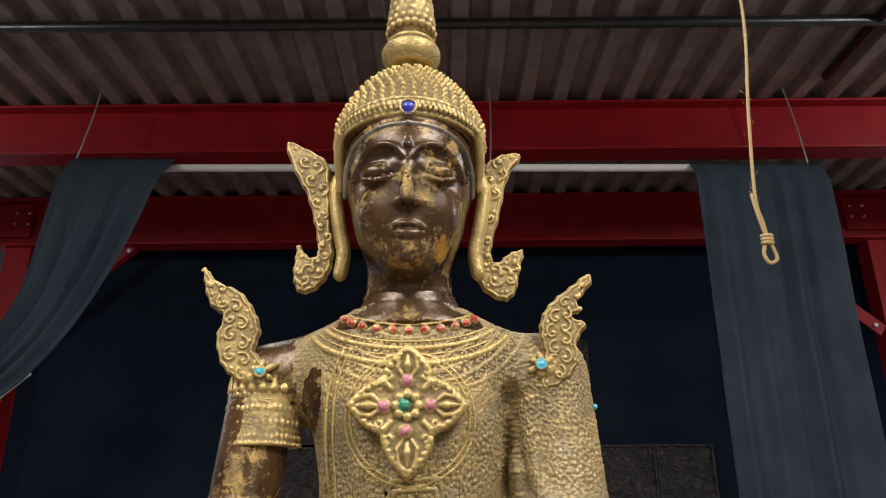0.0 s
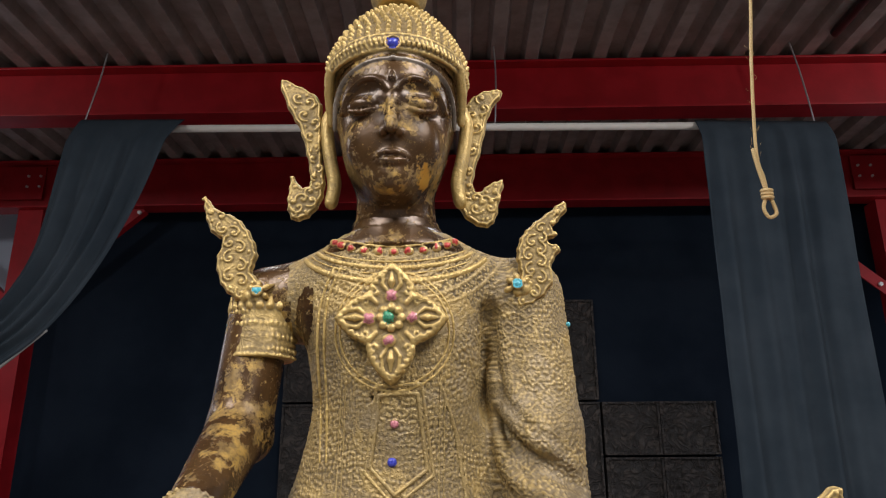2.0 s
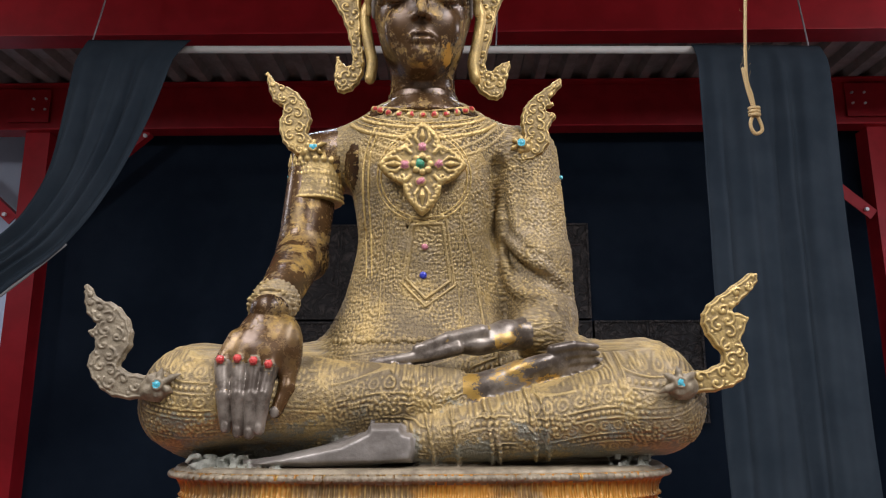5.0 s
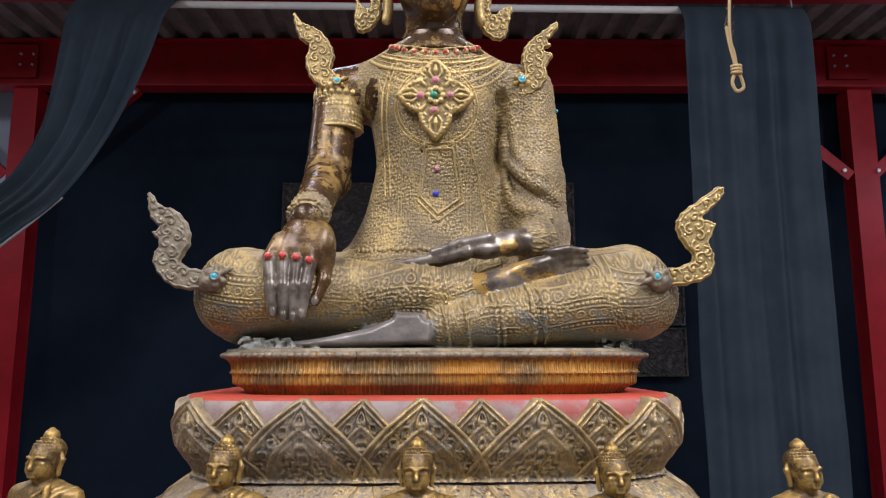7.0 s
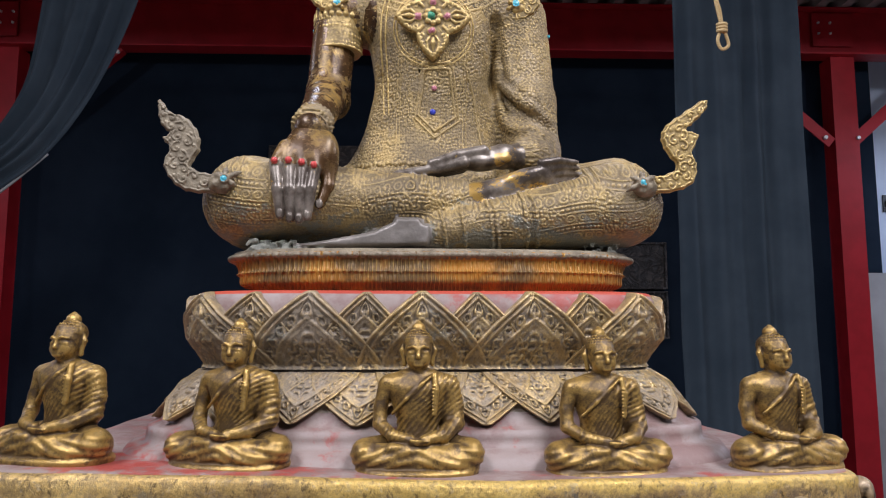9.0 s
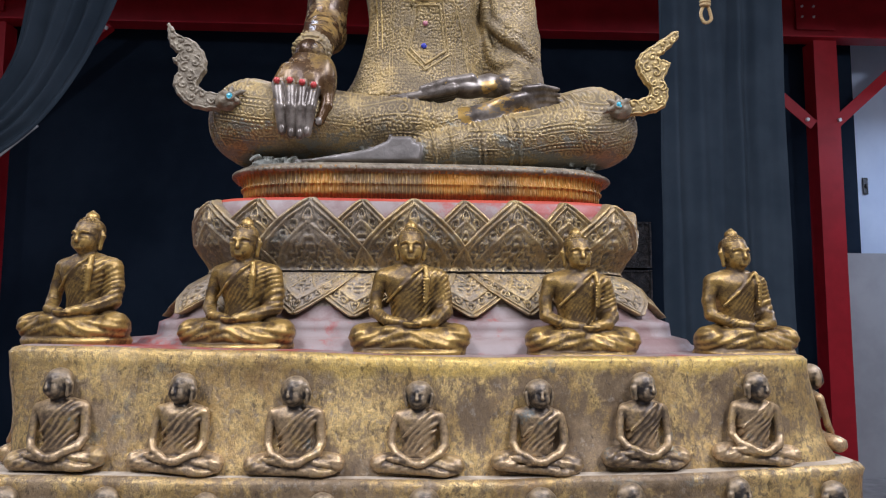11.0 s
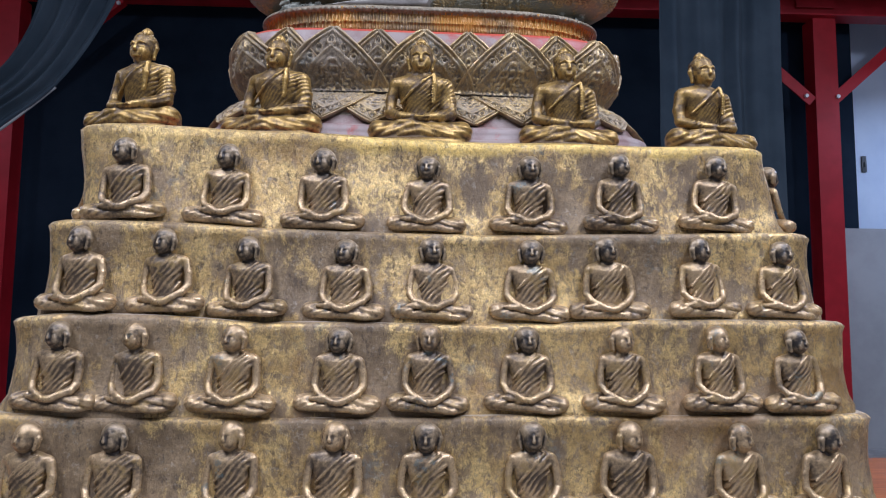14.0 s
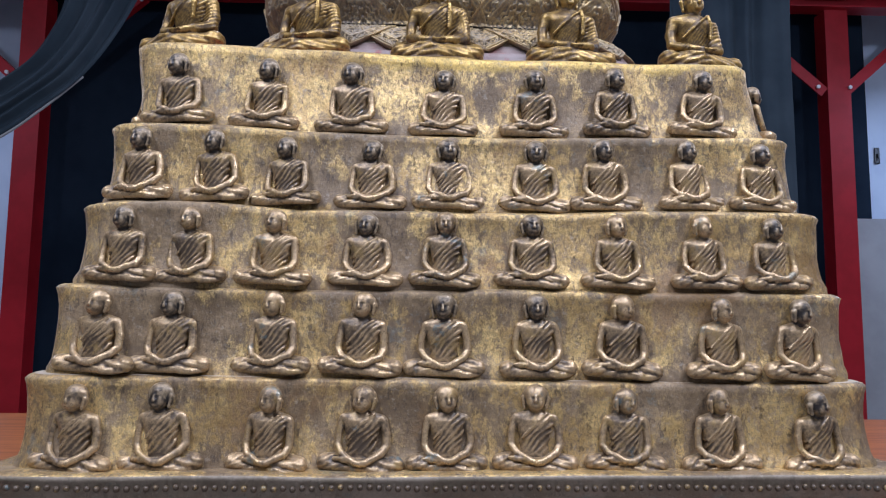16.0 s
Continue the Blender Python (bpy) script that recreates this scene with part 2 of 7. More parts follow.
def relief_bronze():
    """Dark lacquered relief, rubbed to gold and grey."""
    n = Nodes("relief_bronze")
    c = n.chance()
    comb = n.tree.nodes.new("ShaderNodeCombineXYZ")
    n.put(comb.inputs[0], n.math("MULTIPLY", c, 7.0))
    n.put(comb.inputs[2], n.math("MULTIPLY", c, 13.0))
    at = n.vec("ADD", n.coord, comb.outputs[0])
    t = n.noise(26, 8, 0.72, vec=at)
    f = n.noise(230, 5, 0.72)
    w = n.math("ADD", n.rubbed(0.48), n.math("ADD", n.math("ADD", t, n.math("MULTIPLY", f, 0.3)), n.math("MULTIPLY", c, 0.08)))
    colour = n.mix(n.ramp(w, 0.54, 0.86), (0.080, 0.055, 0.034), (0.49, 0.345, 0.185))
    gold = n.ramp(n.noise(40, 8, 0.75, vec=at), 0.53, 0.60)
    colour = n.mix(n.math("MULTIPLY", gold, 0.5), colour, (0.44, 0.295, 0.10))
    colour = n.mix(n.math("MULTIPLY", n.ramp(n.noise(22, 7, 0.75, vec=n.vec("ADD", at, (3.0, 5.0, 0.0))), 0.605, 0.64), 0.5), colour, (0.14, 0.21, 0.22))
    colour = n.mix(n.ramp(f, 0.56, 0.40, 0.0, 0.18), colour, (0.05, 0.036, 0.026))
    return n.done(colour, n.ramp(w, 0.5, 0.9, 0.42, 0.27), n.ramp(w, 0.5, 0.9, 0.2, 0.52), n.math("ADD", f, n.math("MULTIPLY", t, 1.5)), 0.0009, 0.7)


def statuette_gilt():
    n = Nodes("statuette_gilt")
    t, f = n.noise(30, 8, 0.72), n.noise(260, 5, 0.72)
    w = n.math("ADD", n.rubbed(0.40), n.math("ADD", t, n.math("MULTIPLY", f, 0.25)))
    colour = n.mix(n.ramp(w, 0.53, 0.78), (0.085, 0.050, 0.018), (0.42, 0.268, 0.074))
    pit = n.ramp(n.noise(45, 8, 0.78), 0.57, 0.61)
    colour = n.mix(n.math("MULTIPLY", pit, 0.7), colour, (0.055, 0.036, 0.024))
    return n.done(colour, n.ramp(w, 0.5, 0.8, 0.44, 0.30), n.ramp(w, 0.5, 0.8, 0.3, 0.55), n.math("ADD", f, t), 0.0010, 0.6)


def faded_lacquer():
    """Old red lacquer gone grey with dust, red where it is rubbed."""
    n = Nodes("faded_red_lacquer")
    t, f = n.noise(5, 7, 0.7), n.noise(60, 6, 0.7)
    dust = n.mix(n.ramp(n.noise(16, 6, 0.7), 0.4, 0.6), (0.215, 0.135, 0.122), (0.285, 0.225, 0.205))
    col = n.mix(n.math("MULTIPLY", n.ramp(n.math("ADD", t, n.math("MULTIPLY", f, 0.3)), 0.66, 0.76), 0.85), dust, (0.33, 0.045, 0.03))
    return n.done(col, n.ramp(f, 0.3, 0.7, 0.55, 0.4), 0.0, n.math("ADD", f, t), 0.0012, 0.7)


def dark_lacquer():
    n = Nodes("dark_lacquer")
    t, f = n.noise(55, 7, 0.72), n.noise(260, 4, 0.7)
    w = n.math("ADD", n.rubbed(0.55), n.math("ADD", t, n.math("MULTIPLY", f, 0.25)))
    w = n.math("ADD", w, n.math("MULTIPLY", n.math("SUBTRACT", n.noise(9, 5, 0.65), 0.5), 0.9))
    colour = n.mix(n.ramp(w, 0.50, 0.82), (0.030, 0.024, 0.021), (0.33, 0.245, 0.145))
    return n.done(colour, n.ramp(w, 0.5, 0.9, 0.38, 0.32), 0.3, n.math("ADD", f, t), 0.0012, 0.6)


def plain(name, a, b, scale=8, rough=0.5, metal=0.0, bump=0.0, fine=120, **more):
    n = Nodes(name)
    t = n.noise(scale, 6, 0.62)
    col = n.mix(n.ramp(t, 0.32, 0.68), a, b)
    h = n.math("ADD", n.noise(fine, 4), t) if bump else None
    return n.done(col, n.ramp(t, 0.3, 0.7, rough + 0.06, rough - 0.06), metal, h, bump or 0.001, 0.7, **more)


def gem(name, colour):
    n = Nodes(name)
    return n.done(n.mix(n.ramp(n.cells(500), 0.2, 0.6), colour, tuple(min(1, c * 1.6 + 0.05) for c in colour)), 0.28, 0.0, Specular_IOR_Level=0.6, Coat_Weight=0.2)


def curtain_cloth():
    n = Nodes("curtain_cloth")
    weave = n.noise(300, 2)
    t = n.noise(3, 4)
    return n.done(n.mix(n.ramp(t, 0.3, 0.7), (0.032, 0.046, 0.061), (0.046, 0.062, 0.079)), 0.9, 0.0, weave, 0.001, 0.4, Specular_IOR_Level=0.15)


def red_steel():
    n = Nodes("red_steel")
    t = n.noise(5, 5)
    d = n.noise(60, 5, 0.7)
    col = n.mix(n.ramp(t, 0.35, 0.65), (0.30, 0.008, 0.013), (0.37, 0.011, 0.018))
    col = n.mix(n.math("MULTIPLY", n.ramp(d, 0.6, 0.72), 0.35), col, (0.12, 0.03, 0.03))
    return n.done(col, 0.45, 0.0, d, 0.0008, 0.4, Specular_IOR_Level=0.3)


def table_wood():
    n = Nodes("table_wood")
    grain = n.noise(5, 6, 0.6, stretch=(0.6, 9.0, 9.0), twist=0.6)
    fine = n.noise(40, 4, 0.6, stretch=(0.5, 12.0, 12.0))
    w = n.math("ADD", n.math("MULTIPLY", grain, 0.7), n.math("MULTIPLY", fine, 0.3))
    return n.done(n.mix(n.ramp(w, 0.35, 0.65), (0.24, 0.065, 0.016), (0.46, 0.155, 0.038)), 0.42, 0.0, w, 0.0008, 0.5)


def carved_stone():
    n = Nodes("carved_stone")
    s = n.math("SINE", n.math("MULTIPLY", n.noise(7, 3, twist=1.5), 22.0))
    t = n.noise(20, 5)
    w = n.math("ADD", n.math("MULTIPLY", s, 0.3), t)
    return n.done(n.mix(n.ramp(w, 0.2, 0.9), (0.022, 0.019, 0.018), (0.075, 0.062, 0.055)), 0.6, 0.0, w, 0.02, 0.9)


def rope_fibre():
    n = Nodes("rope_fibre")
    tw = n.math("SINE", n.math("MULTIPLY", n.vec("DOT_PRODUCT", n.coord, (420.0, 420.0, 760.0)), 1.0))
    return n.done(n.mix(n.ramp(tw, -0.8, 0.8), (0.56, 0.38, 0.16), (0.74, 0.55, 0.27)), 0.8, 0.0, tw, 0.001, 0.6)


DARK_HEAD = dark_lacquer()
GREY_GILT = plain("worn_grey_gilt", (0.15, 0.120, 0.080), (0.30, 0.250, 0.172), 60, 0.52, 0.15, 0.0016, 200)
ROBE, SKIN, DULL, GOLD, SEAT = gilt_robe(), bronze_skin(), dull_bronze(), gold_ornament(), amber_seat()
LEAFY = dull_bronze("leafed_bronze", 0.50)
FOOT = plain("grey_bronze", (0.150, 0.132, 0.116), (0.300, 0.272, 0.246), 22, 0.42, 0.3, 0.0010, 150)
LUMP = plain("verdigris_crust", (0.22, 0.228, 0.195), (0.43, 0.435, 0.370), 90, 0.75, 0.0, 0.0016, 200)
STUCCO, RELIEF, STATUETTE = gilt_stucco("gilt_stucco", 1.06), relief_bronze(), statuette_gilt()
PETAL = gilt_stucco("gilt_petal", 0.98, True)
DUST = plain("dusty_ledge", (0.28, 0.225, 0.160), (0.46, 0.390, 0.295), 30, 0.7, 0.0, 0.001)
RED_PAINT = plain("red_lacquer", (0.36, 0.040, 0.018), (0.44, 0.065, 0.030), 12, 0.62, 0.0, 0.0006)
PINK_PAINT = faded_lacquer()
G_RED, G_PINK, G_GREEN = gem("red_gem", (0.36, 0.016, 0.012)), gem("pink_gem", (0.33, 0.105, 0.135)), gem("green_gem", (0.008, 0.16, 0.08))
G_BLUE, G_TURQ = gem("blue_gem", (0.006, 0.016, 0.30)), gem("turquoise_gem", (0.035, 0.28, 0.36))
CLOTH, RED, WOOD, STONE, ROPE = curtain_cloth(), red_steel(), table_wood(), carved_stone(), rope_fibre()
NAVY = plain("dark_wall_paint", (0.0074, 0.0138, 0.0255), (0.0104, 0.0184, 0.0325), 2, 0.8, 0.0, 0.002, 60, Specular_IOR_Level=0.12)
GREY_WALL = plain("grey_wall_paint", (0.30, 0.30, 0.30), (0.36, 0.36, 0.36), 2, 0.7, 0.0, 0.001)
PALE_WALL = plain("pale_wall_paint", (0.50, 0.57, 0.70), (0.57, 0.64, 0.76), 2, 0.6, 0.0, 0.001)
DECK = plain("galvanised_deck", (0.22, 0.182, 0.172), (0.31, 0.262, 0.248), 6, 0.5, 0.15, 0.001)
CONCRETE = plain("concrete", (0.20, 0.19, 0.18), (0.30, 0.29, 0.27), 3, 0.7, 0.0, 0.002)
WHITE_METAL = plain("white_paint", (0.80, 0.78, 0.72), (0.86, 0.84, 0.79), 10, 0.45)
BLACK_METAL = plain("black_paint", (0.012, 0.012, 0.012), (0.03, 0.03, 0.03), 10, 0.35)
ZINC = plain("zinc", (0.6, 0.6, 0.6), (0.8, 0.8, 0.8), 40, 0.4, 0.3)
WIRE = plain("grey_wire", (0.35, 0.35, 0.36), (0.5, 0.5, 0.52), 40, 0.4, 0.6)


# ---- mesh helpers ----
def mesh_of(name, verts, faces, mats, index=None, smooth=True):
    me = bpy.data.meshes.new(name)
    me.from_pydata([tuple(v) for v in verts], [], [tuple(f) for f in faces])
    for m in mats:
        me.materials.append(m)
    if index is not None:
        me.polygons.foreach_set("material_index", np.asarray(index, dtype=np.int32))
    if smooth:
        me.polygons.foreach_set("use_smooth", np.ones(len(me.polygons), dtype=bool))
    me.update()
    return me


def part(name, bm, material, parent=None, label="", smooth=False):
    """Links a bmesh as one mesh object, under a thing or part where one is given."""
    me = bpy.data.meshes.new(name)
    bm.to_mesh(me)
    bm.free()
    me.materials.append(material)
    if smooth:
        me.polygons.foreach_set("use_smooth", np.ones(len(me.polygons), dtype=bool))
    ob = new(name, me)
    if parent is not None:
        ob.parent = parent
    if label:
        tagged(ob, label)
    return ob


def empty(name, x, y, z, rz=0.0):
    ob = new(name)
    ob.matrix_world = pose(x, y, z, 0, 0, rz)
    return ob


def box(x0, y0, z0, x1, y1, z1, bevel=0.0, bm=None):
    own = bm is None
    bm = bm or bmesh.new()
    m = Matrix.Translation(((x0 + x1) / 2, (y0 + y1) / 2, (z0 + z1) / 2)) @ Matrix.Diagonal((x1 - x0, y1 - y0, z1 - z0, 1))
    made = bmesh.ops.create_cube(bm, size=1, matrix=m)
    if bevel:
        edges = {e for v in made["verts"] for e in v.link_edges}
        bmesh.ops.bevel(bm, geom=list(edges), offset=bevel, segments=2, affect="EDGES", profile=0.6)
    return bm


def rod(a, b, ra, rb=None, seg=12, bm=None):
    bm = bm or bmesh.new()
    a, b = Vector(a), Vector(b)
    m = Matrix.Translation((a + b) / 2) @ (b - a).to_track_quat("Z", "Y").to_matrix().to_4x4()
    bmesh.ops.create_cone(bm, cap_ends=True, segments=seg, radius1=ra, radius2=ra if rb is None else rb, depth=(b - a).length, matrix=m)
    return bm


def spline(points, n, closed=False):
    """A smooth curve through the points (Catmull-Rom), n samples a stretch."""
    p = np.asarray(points, float)
    k = len(p)
    out = []
    for i in range(k if closed else k - 1):
        a, b, c, d = (p[(i + j) % k] if closed else p[min(max(i + j, 0), k - 1)] for j in (-1, 0, 1, 2))
        for t in np.arange(n) / n:
            out.append(0.5 * (2 * b + (c - a) * t + (2 * a - 5 * b + 4 * c - d) * t * t + (3 * b - a - 3 * c + d) * t ** 3))
    if not closed:
        out.append(p[-1])
    return np.array(out)


def tube(points, radius, seg=8, bm=None):
    """A round tube along a curve; radius: a number or one for each point."""
    bm = bm or bmesh.new()
    pts = [Vector(p) for p in points]
    rad = radius if hasattr(radius, "__len__") else [radius] * len(pts)
    rings = []
    side = None
    for i, p in enumerate(pts):
        way = (pts[min(i + 1, len(pts) - 1)] - pts[max(i - 1, 0)]).normalized()
        if side is None:
            side = way.orthogonal().normalized()
        side = (side - way * side.dot(way)).normalized()
        up = way.cross(side)
        rings.append([bm.verts.new(p + (side * math.cos(a) + up * math.sin(a)) * rad[i]) for a in (2 * math.pi * j / seg for j in range(seg))])
    for r0, r1 in zip(rings, rings[1:]):
        for j in range(seg):
            bm.faces.new((r0[j], r0[(j + 1) % seg], r1[(j + 1) % seg], r1[j]))
    bm.faces.new(rings[0][::-1])
    bm.faces.new(rings[-1])
    return bm


# ---- modelling in clay: a distance field with soft unions, meshed by surface nets ----
class Clay:
    def __init__(self, lo, hi, voxel):
        self.lo, self.v = np.array(lo, float), voxel
        self.n = np.ceil((np.array(hi, float) - self.lo) / voxel).astype(int) + 1
        self.d = np.full(self.n, 0.5, np.float32)
        self.m = np.zeros(self.n, np.int8)

    def block(self, lo, hi):
        a = np.clip(np.floor((np.array(lo) - self.lo) / self.v).astype(int), 0, self.n)
        b = np.clip(np.ceil((np.array(hi) - self.lo) / self.v).astype(int) + 1, 0, self.n)
        if (b <= a).any():
            return None
        axes = [(self.lo[i] + self.v * np.arange(a[i], b[i])).astype(np.float32) for i in range(3)]
        return tuple(slice(a[i], b[i]) for i in range(3)), axes[0][:, None, None], axes[1][None, :, None], axes[2][None, None, :]

    def add(self, fn, lo, hi, k=0.006, mat=0, cut=False):
        pad = k + 4 * self.v
        got = self.block(np.array(lo) - pad, np.array(hi) + pad)
        if got is None:
            return
        where, x, y, z = got
        c = fn(x, y, z)
        d = self.d[where]
        c = np.broadcast_to(c, d.shape).astype(np.float32)
        if cut:
            c = -c
            h = np.clip(0.5 - 0.5 * (c - d) / k, 0, 1) if k else (d > c).astype(np.float32)
            self.d[where] = c * (1 - h) + d * h + k * h * (1 - h)
            return
        near = c < d
        h = np.clip(0.5 + 0.5 * (d - c) / k, 0, 1)
        self.d[where] = d * (1 - h) + c * h - k * h * (1 - h)
        if mat is not None:
            self.m[where] = np.where(near, np.int8(mat), self.m[where])

    def ball(self, c, r, k=0.006, mat=0, turn=None, cut=False):
        r = np.array(r if hasattr(r, "__len__") else (r, r, r), float)
        R = np.eye(3) if turn is None else np.array(Euler([radians(a) for a in turn]).to_matrix()).T

        def fn(x, y, z):
            x, y, z = x - c[0], y - c[1], z - c[2]
            q = [R[i, 0] * x + R[i, 1] * y + R[i, 2] * z for i in range(3)]
            k0 = np.sqrt(sum((q[i] / r[i]) ** 2 for i in range(3)))
            k1 = np.sqrt(sum((q[i] / r[i] ** 2) ** 2 for i in range(3))) + 1e-9
            return k0 * (k0 - 1) / k1
        m = r.max() if turn is not None else r
        self.add(fn, np.array(c) - m, np.array(c) + m, k, mat, cut)

    def limb(self, a, b, ra, rb=None, k=0.006, mat=0, flat=1.0, cut=False):
        a, b = np.array(a, float), np.array(b, float)
        rb = ra if rb is None else rb
        ab = b - a

        def fn(x, y, z):
            x, y, z = x - a[0], y - a[1], z - a[2]
            h = np.clip((x * ab[0] + y * ab[1] + z * ab[2]) / (ab @ ab + 1e-12), 0, 1)
            return np.sqrt((x - h * ab[0]) ** 2 + (y - h * ab[1]) ** 2 + (z - h * ab[2]) ** 2) - (ra + (rb - ra) * h)
        m = max(ra, rb)
        self.add(fn, np.minimum(a, b) - m, np.maximum(a, b) + m, k, mat, cut)

    def cord(self, points, radii, k=0.004, mat=0, cut=False):
        rr = radii if hasattr(radii, "__len__") else [radii] * len(points)
        for p, q, r, s in zip(points, points[1:], rr, rr[1:]):
            self.limb(p, q, r, s, k, mat, cut=cut)

    def loft(self, rows, power=2.0, k=0.01, mat=0, ripple=None):
        """rows: z, centre x and y, half width, half depth."""
        s = spline(rows, 8)
        o = np.argsort(s[:, 0])
        s = s[o]

        def fn(x, y, z):
            zz = np.clip(z, s[0, 0], s[-1, 0])
            cx, cy, rx, ry = (np.interp(zz, s[:, 0], s[:, i]).astype(np.float32) for i in range(1, 5))
            q = (np.abs((x - cx) / rx) ** power + np.abs((y - cy) / ry) ** power) ** (1 / power)
            d = (q - 1) * np.minimum(rx, ry)
            d = np.maximum(d, np.maximum(s[0, 0] - z, z - s[-1, 0]))
            if ripple is not None:
                d = d + ripple(x, y, z)
            return d
        lo = (np.min(s[:, 1] - s[:, 3]), np.min(s[:, 2] - s[:, 4]), s[0, 0])
        hi = (np.max(s[:, 1] + s[:, 3]), np.max(s[:, 2] + s[:, 4]), s[-1, 0])
        self.add(fn, lo, hi, k, mat)

    def plate(self, outline, y, thick, puff=0.012, ridge=0.0, waves=900.0, k=0.003, mat=0, lean=0.0):
        """A cast ornament: an outline in x and z, swelling towards its middle, with ridges that follow the rim."""
        p = np.asarray(outline, float)

        def fn(x, yy, z):
            x2, z2 = np.broadcast_arrays(x[:, :, 0], z[:, 0, :])
            best = np.full(x2.shape, 1e9, np.float32)
            inside = np.zeros(x2.shape, bool)
            for a, b in zip(p, np.roll(p, -1, axis=0)):
                e, wx, wz = b - a, x2 - a[0], z2 - a[1]
                h = np.clip((wx * e[0] + wz * e[1]) / (e @ e + 1e-12), 0, 1)
                best = np.minimum(best, (wx - h * e[0]) ** 2 + (wz - h * e[1]) ** 2)
                if abs(e[1]) > 1e-9:
                    inside ^= ((a[1] > z2) != (b[1] > z2)) & (wx < e[0] * wz / e[1])
            sd = np.sqrt(best) * np.where(inside, -1, 1)
            depth = np.clip(-sd, 0, puff)
            half = thick * np.sqrt(np.clip(depth / puff, 0, 1)) + ridge * (0.5 + 0.5 * np.cos(-sd * waves)) * (sd < 0)
            sd3, half3 = sd[:, None, :], half[:, None, :]
            return np.maximum(sd3, np.abs(yy - y - lean * (z - p[:, 1].min())) - half3) * 0.8
        lo = (p[:, 0].min(), y - thick - abs(lean) * 0.2, p[:, 1].min())
        hi = (p[:, 0].max(), y + thick + abs(lean) * 0.2, p[:, 1].max())
        self.add(fn, lo, hi, k, mat)

    def warp(self, fn):
        """Raises or sinks the surface by fn(x, y, z)."""
        _, x, y, z = self.block(self.lo, self.lo + self.v * (self.n - 1))
        self.d += np.broadcast_to(fn(x, y, z), self.d.shape).astype(np.float32)

    def front(self, x, z):
        """Where a line from the front first meets the surface: its y."""
        i, k = (int(round((a - self.lo[j]) / self.v)) for j, a in ((0, x), (2, z)))
        col = self.d[min(max(i, 0), self.n[0] - 1), :, min(max(k, 0), self.n[2] - 1)]
        inside = np.nonzero(col < 0)[0]
        if not len(inside):
            return None
        j = max(int(inside[0]), 1)
        t = col[j - 1] / (col[j - 1] - col[j] + 1e-9)
        return float(self.lo[1] + self.v * (j - 1 + t))

    def mesh(self):
        """Vertices, four-cornered faces and a material number for each face."""
        d = self.d
        s = d < 0
        n = np.array(d.shape) - 1
        count = np.zeros(n, np.int8)
        for i in (0, 1):
            for j in (0, 1):
                for k in (0, 1):
                    count += s[i:i + n[0], j:j + n[1], k:k + n[2]]
        cells = np.argwhere((count > 0) & (count < 8))
        idx = np.full(n, -1, np.int32)
        idx[tuple(cells.T)] = np.arange(len(cells))
        total, hits = np.zeros((len(cells), 3)), np.zeros(len(cells))
        corner = {c: d[tuple((cells + c).T)] for c in [(i, j, k) for i in (0, 1) for j in (0, 1) for k in (0, 1)]}
        for a in corner:
            for axis in range(3):
                if a[axis] == 0:
                    b = tuple(1 if t == axis else a[t] for t in range(3))
                    da, db = corner[a], corner[b]
                    x = (da < 0) != (db < 0)
                    t = np.where(x, da / np.where(x, da - db, 1), 0)
                    q = np.tile(np.array(a, float), (len(cells), 1))
                    q[:, axis] += t
                    total += q * x[:, None]
                    hits += x
        verts = self.lo + self.v * (cells + total / hits[:, None])
        quads = []
        for axis in range(3):
            u, w = [(1, 2), (2, 0), (0, 1)][axis]
            lowslice = [slice(None)] * 3
            highslice = [slice(None)] * 3
            lowslice[axis], highslice[axis] = slice(0, -1), slice(1, None)
            a, b = s[tuple(lowslice)], s[tuple(highslice)]
            e = np.argwhere(a != b)
            e = e[(e[:, u] > 0) & (e[:, w] > 0) & (e[:, u] < n[u]) & (e[:, w] < n[w])]
            flip = s[tuple(e.T)]
            off = np.zeros((4, 3), int)
            off[1, u] = off[2, u] = off[2, w] = off[3, w] = -1
            f = np.stack([idx[tuple((e + o).T)] for o in off], axis=1)
            f = np.where(flip[:, None], f, f[:, ::-1])
            quads.append(f)
        quads = np.concatenate(quads)
        near = np.clip(np.rint((verts - self.lo) / self.v).astype(int), 0, np.array(d.shape) - 1)
        vm = self.m[tuple(near.T)]
        return verts, quads, vm[quads].max(axis=1)


def raised(v, f):
    """0.5 on the flat, towards 1 on ridges and 0 in grooves."""
    a, b = f.ravel(), np.roll(f, -1, axis=1).ravel()
    num = np.bincount(a, minlength=len(v)) + np.bincount(b, minlength=len(v)) + 1e-9

    def mean(q):
        return (np.bincount(a, q[b], minlength=len(v)) + np.bincount(b, q[a], minlength=len(v))) / num
    nrm = np.zeros_like(v)
    fn = np.cross(v[f[:, 2]] - v[f[:, 0]], v[f[:, 3]] - v[f[:, 1]])
    for i in range(3):
        for k in range(4):
            nrm[:, i] += np.bincount(f[:, k], fn[:, i], minlength=len(v))
    nrm /= np.linalg.norm(nrm, axis=1)[:, None] + 1e-12
    q = np.stack([mean(mean(v[:, i])) for i in range(3)], axis=1)
    size = np.sqrt(np.abs(np.linalg.norm(fn, axis=1)).mean() / 2) + 1e-9
    out = ((v - q) * nrm).sum(axis=1) / size
    out = mean(out)
    return np.clip(0.5 + out * 1.6, 0, 1)


